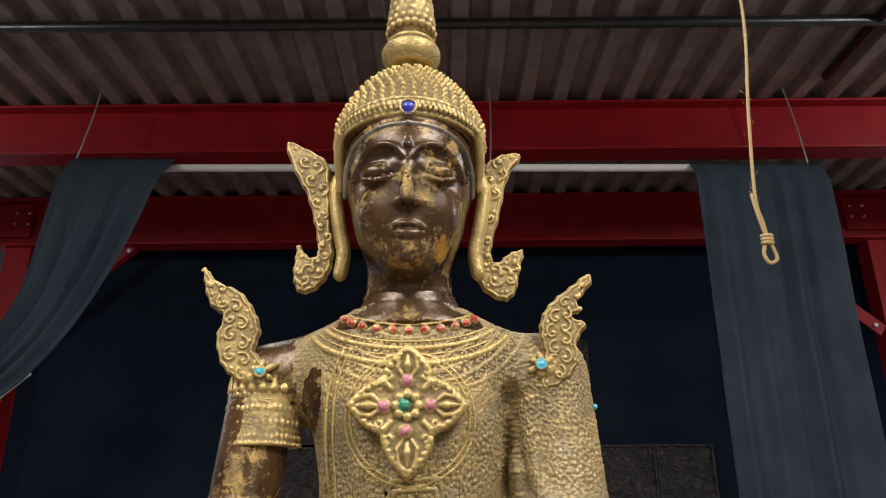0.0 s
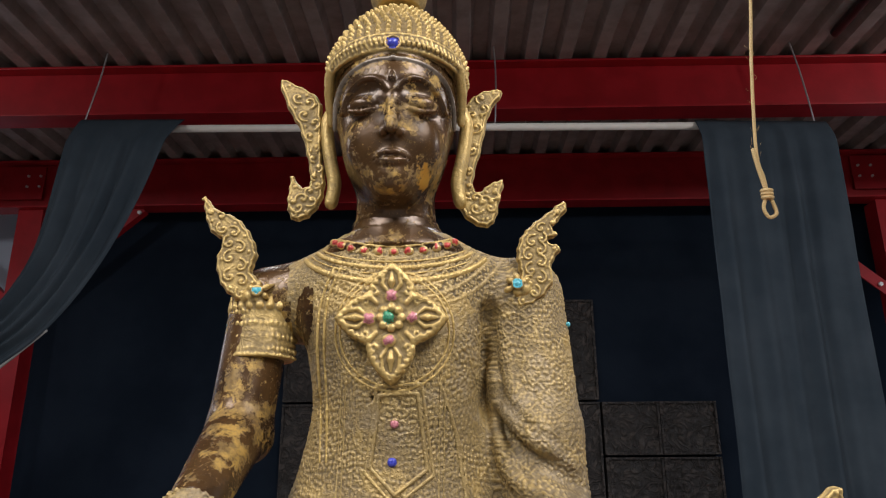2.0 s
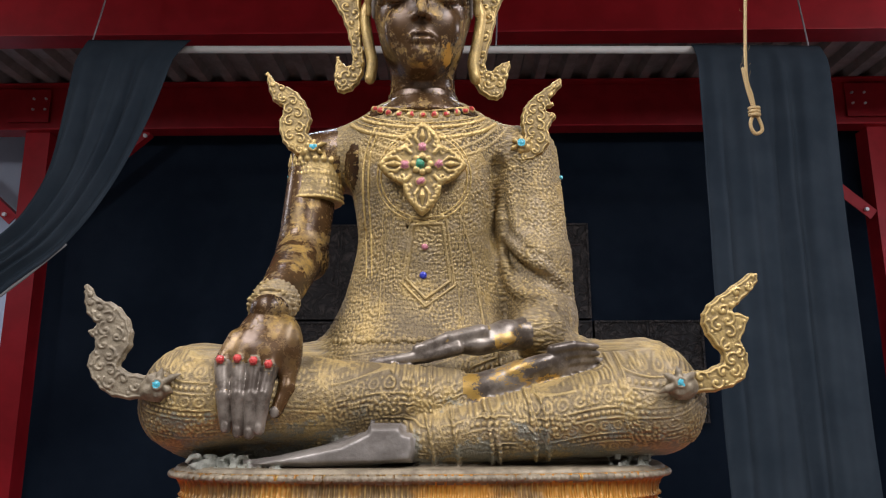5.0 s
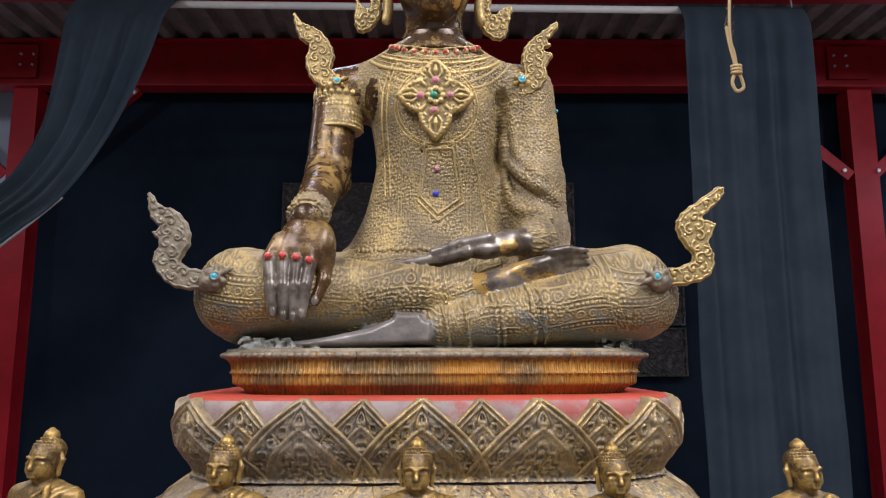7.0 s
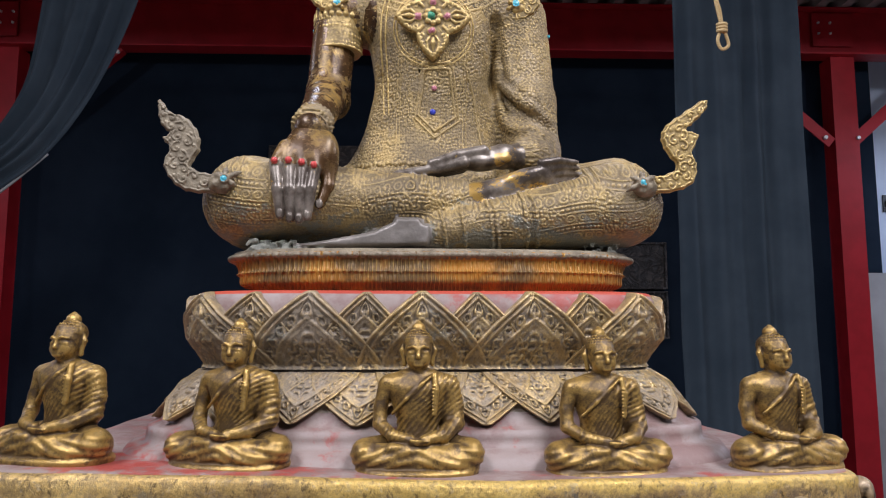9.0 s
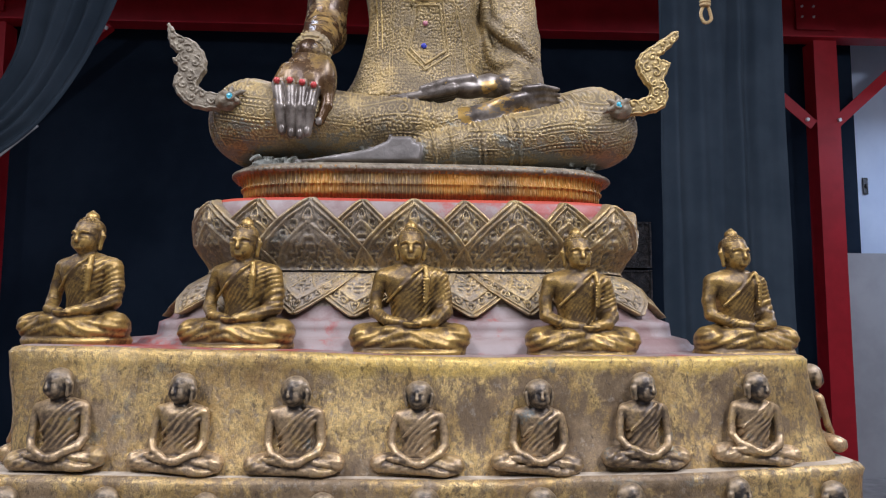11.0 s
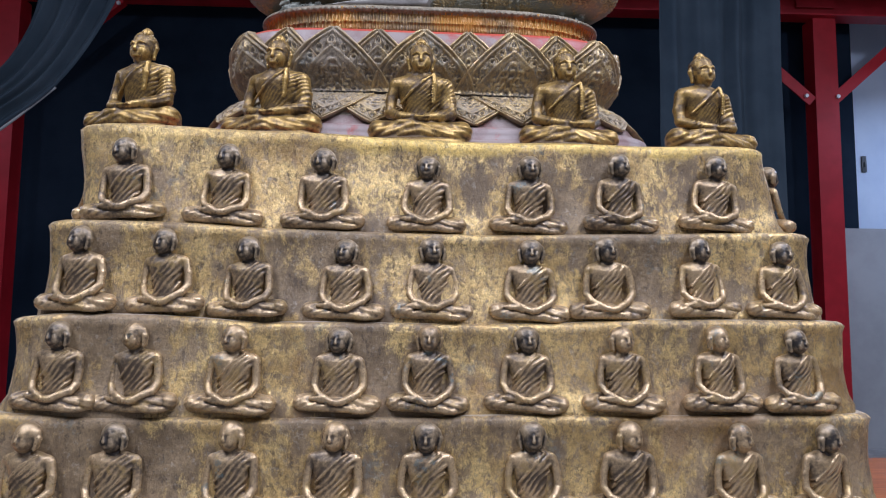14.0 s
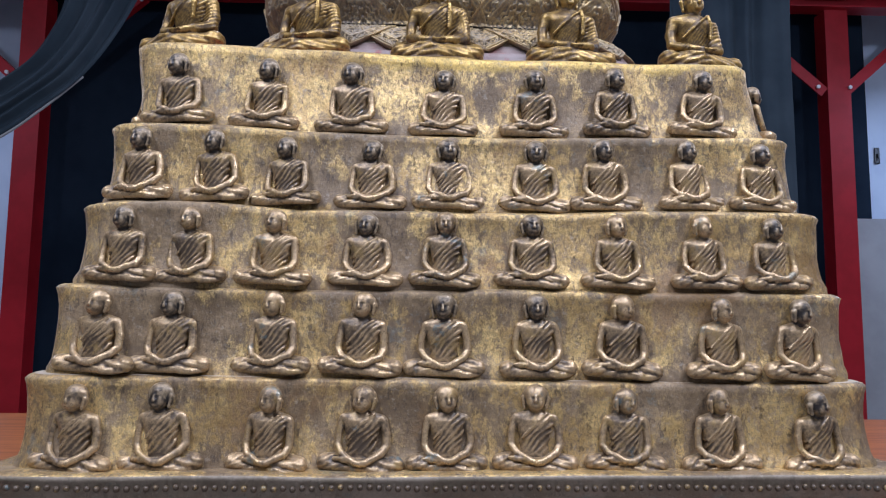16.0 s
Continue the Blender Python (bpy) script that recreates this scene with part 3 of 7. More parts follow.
def joined(name, pieces, mats):
    """One mesh out of several clay meshes."""
    vs, fs, ms, base = [], [], [], 0
    for v, f, m in pieces:
        vs.append(v)
        fs.append(f + base)
        ms.append(m)
        base += len(v)
    v, f, m = np.concatenate(vs), np.concatenate(fs), np.concatenate(ms)
    me = bpy.data.meshes.new(name)
    me.vertices.add(len(v))
    me.vertices.foreach_set("co", v.astype(np.float32).ravel())
    me.loops.add(f.size)
    me.loops.foreach_set("vertex_index", f.astype(np.int32).ravel())
    me.polygons.add(len(f))
    me.polygons.foreach_set("loop_start", np.arange(0, f.size, 4, dtype=np.int32))
    for x in mats:
        me.materials.append(x)
    me.update(calc_edges=True)
    me.polygons.foreach_set("material_index", m.astype(np.int32))
    me.polygons.foreach_set("use_smooth", np.ones(len(f), dtype=bool))
    me.validate()
    # raised edges: how far each vertex stands out from its neighbours
    edge_tone = raised(v, f)
    at = me.attributes.new("edge_tone", "FLOAT_VECTOR", "POINT")
    w = np.zeros((len(v), 3), np.float32)
    w[:, 0] = edge_tone
    at.data.foreach_set("vector", w.ravel())
    return me, v


def give_pattern(me, uv):
    """Surface coordinates in metres, on which the ornament lies, and its height."""
    at = me.attributes.new("pattern", "FLOAT_VECTOR", "POINT")
    w = np.zeros((len(me.vertices), 3), np.float32)
    w[:] = uv
    at.data.foreach_set("vector", w.ravel())

# ---- the hall ----
def slab(name, x0, y0, z0, x1, y1, z1, material, label, category="wall"):
    ob = part(name, box(x0, y0, z0, x1, y1, z1), material)
    return tagged(ob, label, category, kind="structure")


slab("floor", -9, -7, -0.2, 9, 9, 0.0, CONCRETE, "grey concrete floor of the hall", "floor")
slab("wall_north", -4.06, 6.78, 0, 4.70, 6.98, 4.88, NAVY, "dark navy painted back wall between red columns")
slab("wall_north_left", -9, 7.3, 0, -3.7, 7.5, 5.4, PALE_WALL, "pale painted wall beyond the steel frame")
# unseen side and south walls added to close the room and bounce light
slab("unseen_wall_west", -9.2, -7, 0, -9, 9, 5.4, GREY_WALL, "unseen grey side wall that closes the room")
slab("unseen_wall_east", 9, -7, 0, 9.2, 9, 5.4, GREY_WALL, "unseen grey side wall that closes the room")
slab("unseen_wall_south", -9, -7.2, 0, 9, -7, 5.4, GREY_WALL, "unseen grey wall behind the viewer that closes the room")
slab("wall_north_right", 3.86, 7.3, 2.3, 9, 7.5, 5.4, PALE_WALL, "pale blue-white wall panel beyond the steel frame")
slab("wall_lower_right", 4.36, 6.70, 0, 9, 6.776, 2.26, GREY_WALL, "grey lower wall beyond the steel frame")


switch = empty("wall_switch", 5.12, 7.298, 3.08)
part("plate", box(-0.028, -0.022, -0.095, 0.028, 0, 0.095, 0.008), BLACK_METAL, switch)
part("lever", box(-0.010, -0.045, -0.030, 0.010, -0.0225, 0.020, 0.004), BLACK_METAL, switch)
tagged(switch, "small black switch on the pale wall panel", "switch")


def corrugated_deck():
    """One sheet of trapezoid ribs that run away from the viewer."""
    pitch, depth, z, y0, y1 = 0.253, 0.075, 4.89, -7.0, 9.0
    xs, zs = [], []
    x = -9.0
    while x < 9.0:
        for f, h in ((0.0, 0), (0.36, 0), (0.48, 1), (0.88, 1)):
            xs.append(x + f * pitch)
            zs.append(z + h * depth)
        x += pitch
    bm = bmesh.new()
    rows = [[bm.verts.new((a, y, b)) for a, b in zip(xs, zs)] for y in np.linspace(y0, y1, 9)]
    for r0, r1 in zip(rows, rows[1:]):
        for i in range(len(xs) - 1):
            bm.faces.new((r0[i], r1[i], r1[i + 1], r0[i + 1]))
    top = box(-9.2, y0, z + 0.09, 9.2, y1, z + 0.3, bm=bm)
    ob = part("ceiling", top, DECK)
    return tagged(ob, "corrugated galvanised metal deck on red beams", "ceiling", kind="structure")


corrugated_deck()


def i_beam(y, z0, z1, x0, x1):
    b = empty("steel_beam", (x0 + x1) / 2, y, z0)
    tagged(b, "red painted steel I-beam under the metal deck", "beam", "steel beams", "structure")
    cx = (x0 + x1) / 2

    def piece(name, ya, za, yb, zb):
        part(name, box(x0 - cx, ya, za, x1 - cx, yb, zb, 0.003), RED, b)
    piece("web", -0.007, 0.018, 0.007, z1 - z0 - 0.018)
    piece("lower_flange", -0.1, 0, 0.1, 0.018)
    piece("upper_flange", -0.1, z1 - z0 - 0.018, 0.1, z1 - z0)
    return b


i_beam(4.746, 4.481, 4.886, -8.9, 8.9)
i_beam(6.42, 4.40, 4.886, -8.9, 8.9)


def bolt(parent, x, y, z, r=0.02):
    bm = bmesh.new()
    m = Matrix.Translation((x, y, z)) @ Matrix.Rotation(math.pi / 2, 4, "X")
    bmesh.ops.create_cone(bm, cap_ends=True, segments=6, radius1=r, radius2=r * 0.9, depth=0.02, matrix=m)
    return part("bolt", bm, ZINC, parent)


def steel_column(x, side):
    """An H-column with knee braces on both sides, plates and bolts."""
    c = empty("steel_column", x, 6.5, 0)
    tagged(c, "red painted steel column with bolted knee braces", "column", "steel columns", "structure")
    part("flange", box(-0.12, -0.1, 0, 0.12, -0.082, 4.4, 0.002), RED, c)
    part("flange", box(-0.12, 0.082, 0, 0.12, 0.1, 4.4, 0.002), RED, c)
    part("web", box(-0.118, -0.082, 0, -0.104, 0.082, 4.4), RED, c)
    part("web", box(0.104, -0.082, 0, 0.118, 0.082, 4.4), RED, c)
    for s in (-1, 1):
        brace = bmesh.new()
        a, b = Vector((s * 0.10 - 0.05, -0.04, 3.52)), Vector((s * 1.12 - 0.05, -0.04, 4.42))
        way = (b - a).normalized()
        up = Vector((0, -1, 0)).cross(way)
        for w0, w1, y0, y1 in ((-0.055, 0.055, -0.052, -0.040), (-0.055, -0.043, -0.04, 0.04)):
            corner = [a + way * (0.0 if e == 0 else (b - a).length) + up * w + Vector((0, y, 0)) for e in (0, 1) for w in (w0, w1) for y in (y0, y1)]
            v = [brace.verts.new(p) for p in corner]
            for f in ((0, 1, 3, 2), (4, 6, 7, 5), (0, 4, 5, 1), (2, 3, 7, 6), (0, 2, 6, 4), (1, 5, 7, 3)):
                brace.faces.new([v[i] for i in f])
        bmesh.ops.recalc_face_normals(brace, faces=brace.faces)
        part("knee_brace", brace, RED, c)
        bolt(c, s * 0.165 - 0.06, -0.115, 3.57, 0.022)
        bolt(c, s * 1.06, -0.10, 4.36, 0.022)
    plate = part("gusset_plate", box(-0.30, -0.125, 4.5, 0.10, -0.112, 4.84, 0.002), RED, c)
    for i in (0, 1):
        for j in (0, 1):
            bolt(plate, -side * 0.09 - 0.15 + 0.12 * i, -0.13, 4.63 + 0.11 * j, 0.014)
    return c


steel_column(4.19, 1)
steel_column(-4.01, -1)


def wall_panel(x0, z0, x1, z1):
    """A dark carved panel in a plain frame, fixed to the back wall."""
    p = empty("carved_panel", (x0 + x1) / 2, 6.72, z0)
    w, h = (x1 - x0) / 2, z1 - z0
    rows = 26
    bm = bmesh.new()
    g = [[bm.verts.new((-w + 0.02 + (2 * w - 0.04) * i / rows, -0.02 - 0.022 * abs(noise.noise((x0 * 3 + i * 0.31, z0 * 2 + j * 0.31, 0.3))) ** 0.7 * 1.6, 0.02 + (h - 0.04) * j / rows)) for i in range(rows + 1)] for j in range(rows + 1)]
    for j in range(rows):
        for i in range(rows):
            bm.faces.new((g[j][i], g[j][i + 1], g[j + 1][i + 1], g[j + 1][i]))
    part("carving", bm, STONE, p, smooth=True)
    for a in ((-w, 0, w, 0.022), (-w, h - 0.022, w, h), (-w, 0.022, -w + 0.022, h - 0.022), (w - 0.022, 0.022, w, h - 0.022)):
        part("panel_rail", box(a[0], -0.05, a[1], a[2], 0.055, a[3], 0.004), STONE, p)
    tagged(p, "dark carved relief panel on the back wall", "wall panel", "carved wall panels")


for px in (-1.53, -1.05, -0.57, -0.09, 0.39, 0.91):
    wall_panel(px, 2.58, px + 0.478, 3.52)
    wall_panel(px, 1.62, px + 0.478, 2.56)
for px in (1.41, 1.93):
    wall_panel(px, 2.09, px + 0.515, 2.56)
    wall_panel(px, 1.60, px + 0.515, 2.07)


def round_rail(name, a, b, r, material, label, category):
    ob = part(name, rod(a, b, r, seg=16), material, smooth=True)
    return tagged(ob, label, category)


round_rail("curtain_rod", (-2.47, 4.47, 4.275), (2.60, 4.47, 4.225), 0.026, WHITE_METAL, "white painted curtain rod hung below a red beam", "curtain rod")
round_rail("ceiling_pipe", (-8.8, 3.68, 4.856), (8.8, 3.72, 4.856), 0.034, BLACK_METAL, "black pipe slung under the metal deck", "pipe")
round_rail("ceiling_pipe", (2.73, 4.33, 4.858), (2.80, -2.0, 4.858), 0.032, BLACK_METAL, "black pipe end under the metal deck", "pipe")


def hanging_wire(x0, z0, x1, z1, y):
    pts = spline([(x0, y, z0), (x0 * 0.6 + x1 * 0.4 + 0.01, y, z0 * 0.6 + z1 * 0.4), (x1, y, z1), (x1 - 0.02, y, z1 - 0.05)], 6)
    ob = part("hanging_wire", tube(pts, 0.006, 6), WIRE, smooth=True)
    tagged(ob, "twisted grey wire holding up the curtain rod", "wire", "curtain wires")


hanging_wire(-2.42, 4.88, -2.52, 4.30, 4.47)
hanging_wire(0.372, 4.88, 0.368, 4.30, 4.46)
hanging_wire(2.48, 4.88, 2.56, 4.25, 4.47)


def curtain(name, left, right, folds, deep, label, y=4.36):
    """Gathered cloth between two edge curves (x, z), from the rod down."""
    L, R = spline(left, 12), spline(right, 12)
    cols = 150
    bm = bmesh.new()
    grid = []
    for j in range(len(L)):
        t = j / (len(L) - 1)
        row = []
        for i in range(cols + 1):
            u = i / cols
            p = L[j] * (1 - u) + R[j] * u
            f = math.sin(u * folds * 2 * math.pi + 0.7 * math.sin(u * 9 + 1.0) + 0.4 * t) * 0.6 + math.sin(u * folds * 4.3 + 1.3) * 0.4
            f += 0.5 * noise.noise((u * 6, t * 2.0, 2.0))
            amp = deep * (0.25 + 0.75 * min(1, t * 5))
            back = 0.10 * max(0.0, 1 - t * 14)
            row.append(bm.verts.new((p[0] + 0.012 * noise.noise((u * 9, t * 7, 5)), y + (f * amp - 0.02) * min(1, 0.1 + t * 12) + back, p[1])))
        grid.append(row)
    for a, b in zip(grid, grid[1:]):
        for i in range(cols):
            bm.faces.new((a[i], b[i], b[i + 1], a[i + 1]))
    ob = part(name, bm, CLOTH, smooth=True)
    s = ob.modifiers.new("cloth", "SOLIDIFY")
    s.thickness = 0.004
    tagged(ob, label, "curtain", "stage curtains")
    return ob


curtain("curtain", [(1.74, 4.27), (1.735, 3.4), (1.73, 2.4), (1.735, 1.2), (1.74, 0.03)], [(2.63, 4.25), (2.62, 3.4), (2.62, 2.4), (2.63, 1.2), (2.63, 0.03)], 6, 0.034,
        "charcoal cloth curtain hanging straight from the rod")
swept = curtain("curtain", [(-2.53, 4.345), (-2.60, 3.75), (-2.66, 3.35), (-2.82, 3.03), (-3.05, 2.82), (-3.3, 2.68), (-3.6, 2.45)],
        [(-1.80, 4.335), (-1.98, 3.75), (-2.21, 3.21), (-2.47, 2.83), (-2.76, 2.58), (-3.05, 2.37), (-3.55, 2.12)], 5, 0.034,
        "charcoal cloth curtain swept aside and tied back")
# pale tube added where light catches the curtain's lining
lining_line = spline([(-2.47, 4.335, 2.83), (-2.76, 4.335, 2.575), (-3.05, 4.335, 2.365), (-3.55, 4.335, 2.115)], 8)
part("lit_lining", tube(lining_line, 0.010, 6), GREY_WALL, swept, "pale strip standing for the lit lining edge", smooth=True)


def rope():
    y = 2.9
    top = spline([(1.50, y, 4.88), (1.505, y, 4.27), (1.45, y, 3.75), (1.415, y, 3.33), (1.43, y, 3.2), (1.437, y, 3.13)], 10)
    bm = tube(top, 0.0080, 8)
    tube(spline([(1.395, y - 0.012, 3.33), (1.405, y - 0.014, 3.24), (1.427, y - 0.012, 3.13)], 8), 0.0082, 8, bm)
    tube(spline([(1.435, y, 3.12), (1.412, y, 3.06), (1.43, y, 3.015), (1.462, y, 3.03), (1.458, y, 3.07), (1.44, y, 3.12)], 8), 0.0085, 8, bm)
    for k in range(3):
        ring = [(1.435 + 0.02 * math.cos(a), y + 0.02 * math.sin(a), 3.105 + 0.016 * k + 0.004 * math.sin(a)) for a in np.linspace(0, 2 * math.pi, 14)]
        tube(ring, 0.0085, 6, bm)
    rnd = random.Random(4)
    for k in range(26):
        z = rnd.uniform(3.1, 4.2)
        x = float(np.interp(z, top[::-1, 2], top[::-1, 0]))
        a = rnd.choice((-1, 1))
        tube(spline([(x, y, z), (x + a * rnd.uniform(0.008, 0.018), y + rnd.uniform(-0.02, 0.02), z + rnd.uniform(0.005, 0.015)), (x + a * rnd.uniform(0.012, 0.03), y, z + rnd.uniform(0.02, 0.045))], 6), 0.0006, 4, bm)
    ob = part("hanging_rope", bm, ROPE, smooth=True)
    tagged(ob, "frayed yellow fibre rope ending in a knotted loop", "rope")


rope()


def table():
    t = empty("table", 0, 1.2, 0)
    part("tabletop", box(-2.3, -1.0, 0.705, 2.3, 1.06, 0.75, 0.004), WOOD, t)
    for sx in (-2.15, 2.15):
        for sy in (-0.85, 0.9):
            part("leg", box(sx - 0.05, sy - 0.05, 0, sx + 0.05, sy + 0.05, 0.703, 0.004), WOOD, t)
    tagged(t, "broad orange-brown wooden table under the shrine", "table")


table()

# ---- the stepped plinth ----
def ring_point(s, half, power):
    """A point and its outward normal on a rounded square of that half width; s runs 0 to 1 from the middle of the front."""
    a = 2 * math.pi * s - math.pi / 2
    c, q = math.cos(a), math.sin(a)
    r = half / (abs(c) ** power + abs(q) ** power) ** (1 / power)
    x, y = r * c, r * q
    nx, ny = abs(x / half) ** (power - 1) * (1 if x > 0 else -1), abs(y / half) ** (power - 1) * (1 if y > 0 else -1)
    m = math.hypot(nx, ny) or 1
    return x, y, nx / m, ny / m


def even_ring(count, power):
    """Values of s that part the rounded square into even lengths, starting at the middle of the front."""
    fine = [ring_point(i / 2000, 1.0, power)[:2] for i in range(2001)]
    run = np.concatenate([[0], np.cumsum([math.dist(a, b) for a, b in zip(fine, fine[1:])])])
    return np.interp(np.arange(count) / count * run[-1], run, np.arange(2001) / 2000), run[-1]


def turned_body(rows, power, mats, pick, rough=0.0, around=240, cap=True, seed=0.0, sag=None, shift=(0.0, 0.0)):
    """A body of rounded-square rings: rows of z and half width; pick(row) gives the material of the band above it."""
    ss, _ = even_ring(around, power)
    verts, faces, index = [], [], []
    for z, half in rows:
        for s in ss:
            x, y, nx, ny = ring_point(s, half, power)
            w = rough * (noise.noise((x * 7 + seed, y * 7, z * 9)) + 0.4 * noise.noise((x * 26 + seed, y * 26, z * 30)))
            dz = rough * 0.9 * noise.noise((x * 6 + 3 + seed, y * 6, 1.5))
            up = min(1.0, max(0.0, (z - rows[1][0]) / (rows[-1][0] - rows[1][0])))
            if sag is not None:
                dz = dz * 0.5 + sag(x) * up
            verts.append((x + nx * w + shift[0] + (shift[1] - shift[0]) * up, y + ny * w, z + dz))
    for j in range(len(rows) - 1):
        for i in range(around):
            a, b = j * around + i, j * around + (i + 1) % around
            faces.append((a, b, b + around, a + around))
            index.append(pick(j))
    if cap:
        last = (len(rows) - 1) * around
        faces.append(tuple(last + i for i in range(around)))
        index.append(pick(len(rows) - 1))
    return mesh_of("body", verts, faces, mats, index)


PLINTH = (0.008, 0.86, 0.75, 1.6)
plinth = empty("shrine_plinth", *PLINTH)
tagged(plinth, "gilded stepped shrine plinth covered with rows of relief figures", "plinth")


def hung(name, me, parent, label=""):
    ob = new(name, me)
    ob.parent = parent
    if label:
        tagged(ob, label)
    return ob


def lip(z0, z1, bottom, top, inner):
    """Rows of one step: a flared foot, an upright face, a worn rounded edge and the dusty ledge."""
    h = z1 - z0
    rows = [(z0 - 0.020, bottom + 0.004), (z0 + 0.05 * h, bottom + 0.002)]
    rows += [(z0 + f * h, bottom + (top - bottom) * f - 0.004 * math.sin(math.pi * f)) for f in (0.15, 0.3, 0.45, 0.6, 0.75, 0.87)]
    rows += [(z1 - 0.006, top + 0.001), (z1 - 0.002, top - 0.002), (z1, top - 0.007), (z1 + 0.001, top - 0.02), (z1, inner)]
    return [(z - PLINTH[2], w) for z, w in rows]


TIERS = [(0.930, 1.042, 0.566, 0.561), (1.047, 1.160, 0.5435, 0.5395), (1.166, 1.272, 0.524, 0.518), (1.278, 1.384, 0.499, 0.494), (1.390, 1.512, 0.469, 0.458)]
# how the hand-laid edges of the steps rise and sag along the front, and how far each step is out of line
SAGS = [((-0.55, 0.004), (0.55, 0.0)), ((-0.55, 0.004), (-0.28, 0.0), (0.55, 0.002)),
        ((-0.50, 0.001), (-0.46, 0.004), (-0.32, 0.004), (-0.22, -0.003), (0.14, -0.003), (0.25, 0.003), (0.5, 0.004)),
        ((-0.47, 0.009), (-0.33, 0.005), (-0.23, 0.001), (-0.06, -0.002), (0.08, -0.002), (0.22, 0.003), (0.46, 0.008)),
        ((-0.47, 0.012), (-0.34, 0.011), (-0.17, 0.007), (-0.06, 0.001), (0.08, -0.001), (0.45, 0.001))]
SHIFTS = (-0.002, -0.003, -0.001, 0.001, 0.001)
TOPS = (-0.002, -0.003, -0.001, -0.002, -0.016)
SET_BACK = (0.010, 0.0065, 0.003, 0.003, 0.001)


def sag_of(k):
    return lambda x: float(np.interp(x, [a for a, b in SAGS[k]], [b for a, b in SAGS[k]]))


tier_parts = []
for k, (z0, z1, wb, wt) in enumerate(TIERS):
    me = turned_body(lip(z0, z1, wb + 0.008, wt + 0.008, 0.30), 22.0, [STUCCO, DUST if k < 4 else PINK_PAINT], lambda j: 1 if j >= 10 else 0, 0.006, 320, True, k * 3.1, sag_of(k), (SHIFTS[k], TOPS[k]))
    tier_parts.append(hung("tier", me, plinth))
    tier_parts[-1].location = (0, SET_BACK[k], 0)

# base course with its bead row
base_rows = [(0.0, 0.620), (0.02, 0.628), (0.05, 0.622), (0.07, 0.600), (0.12, 0.592), (0.152, 0.594), (0.156, 0.601), (0.1735, 0.601), (0.1755, 0.603), (0.180, 0.602), (0.182, 0.596), (0.182, 0.40)]
base_part = hung("base_course", turned_body(base_rows, 24.0, [PETAL, STUCCO], lambda j: 1 if j >= 9 else 0, 0.003, 280, True, 9.0), plinth)
bead_bm = bmesh.new()
bmesh.ops.create_uvsphere(bead_bm, u_segments=8, v_segments=5, radius=0.0041)
bead_mesh = bpy.data.meshes.new("bead")
bead_bm.to_mesh(bead_mesh)
bead_bm.free()
bead_mesh.materials.append(RELIEF)
bead_mesh.polygons.foreach_set("use_smooth", np.ones(len(bead_mesh.polygons), dtype=bool))
for i in range(101):
    b = hung("bead", bead_mesh, base_part)
    b.location = (-0.575 + 0.0115 * i, -0.6030 + 0.0012 * math.sin(i * 1.3), 0.1665 + 0.0009 * math.sin(i * 0.37) + 0.0006 * math.sin(i * 2.9))
turq_bm = bmesh.new()
bmesh.ops.create_icosphere(turq_bm, subdivisions=2, radius=0.006)
turq_mesh = bpy.data.meshes.new("inset_gem")
turq_bm.to_mesh(turq_mesh)
turq_bm.free()
turq_mesh.materials.append(G_TURQ)
for i in range(-6, 7):
    b = hung("inset_gem", turq_mesh, base_part)
    b.location = (-0.017 + 0.085 * i, -0.596, 0.144)

# ---- lotus throne on the plinth ----
LOTUS_Y, LOTUS_POWER = -0.02, 5.6


def lotus_half(z):
    prof = [(1.505, 0.374), (1.526, 0.369), (1.533, 0.345), (1.550, 0.343), (1.556, 0.330), (1.58, 0.318), (1.60, 0.303), (1.614, 0.284), (1.622, 0.278), (1.632, 0.284), (1.655, 0.298), (1.685, 0.302), (1.705, 0.298), (1.714, 0.292)]
    return 0.021 + float(np.interp(z, [p[0] for p in prof], [p[1] for p in prof]))


lot_rows = [(z - PLINTH[2], lotus_half(z)) for z in (1.505, 1.515, 1.528, 1.5305, 1.533, 1.542, 1.550, 1.553, 1.556, 1.57, 1.58, 1.59, 1.60, 1.608, 1.614, 1.622, 1.632, 1.645, 1.655, 1.67, 1.685, 1.695, 1.705, 1.710, 1.714)]
lotus = hung("lotus_throne", turned_body(lot_rows + [(1.7145 - PLINTH[2], 0.30)], LOTUS_POWER, [PINK_PAINT, PETAL, RED_PAINT], lambda j: 0 if j < 9 or 20 <= j < 23 else (2 if j >= 23 else 1), 0.0006, 300, True, 2.0), plinth)
lotus.location = (-0.013, LOTUS_Y, 0)
_, lot_len = even_ring(10, LOTUS_POWER)


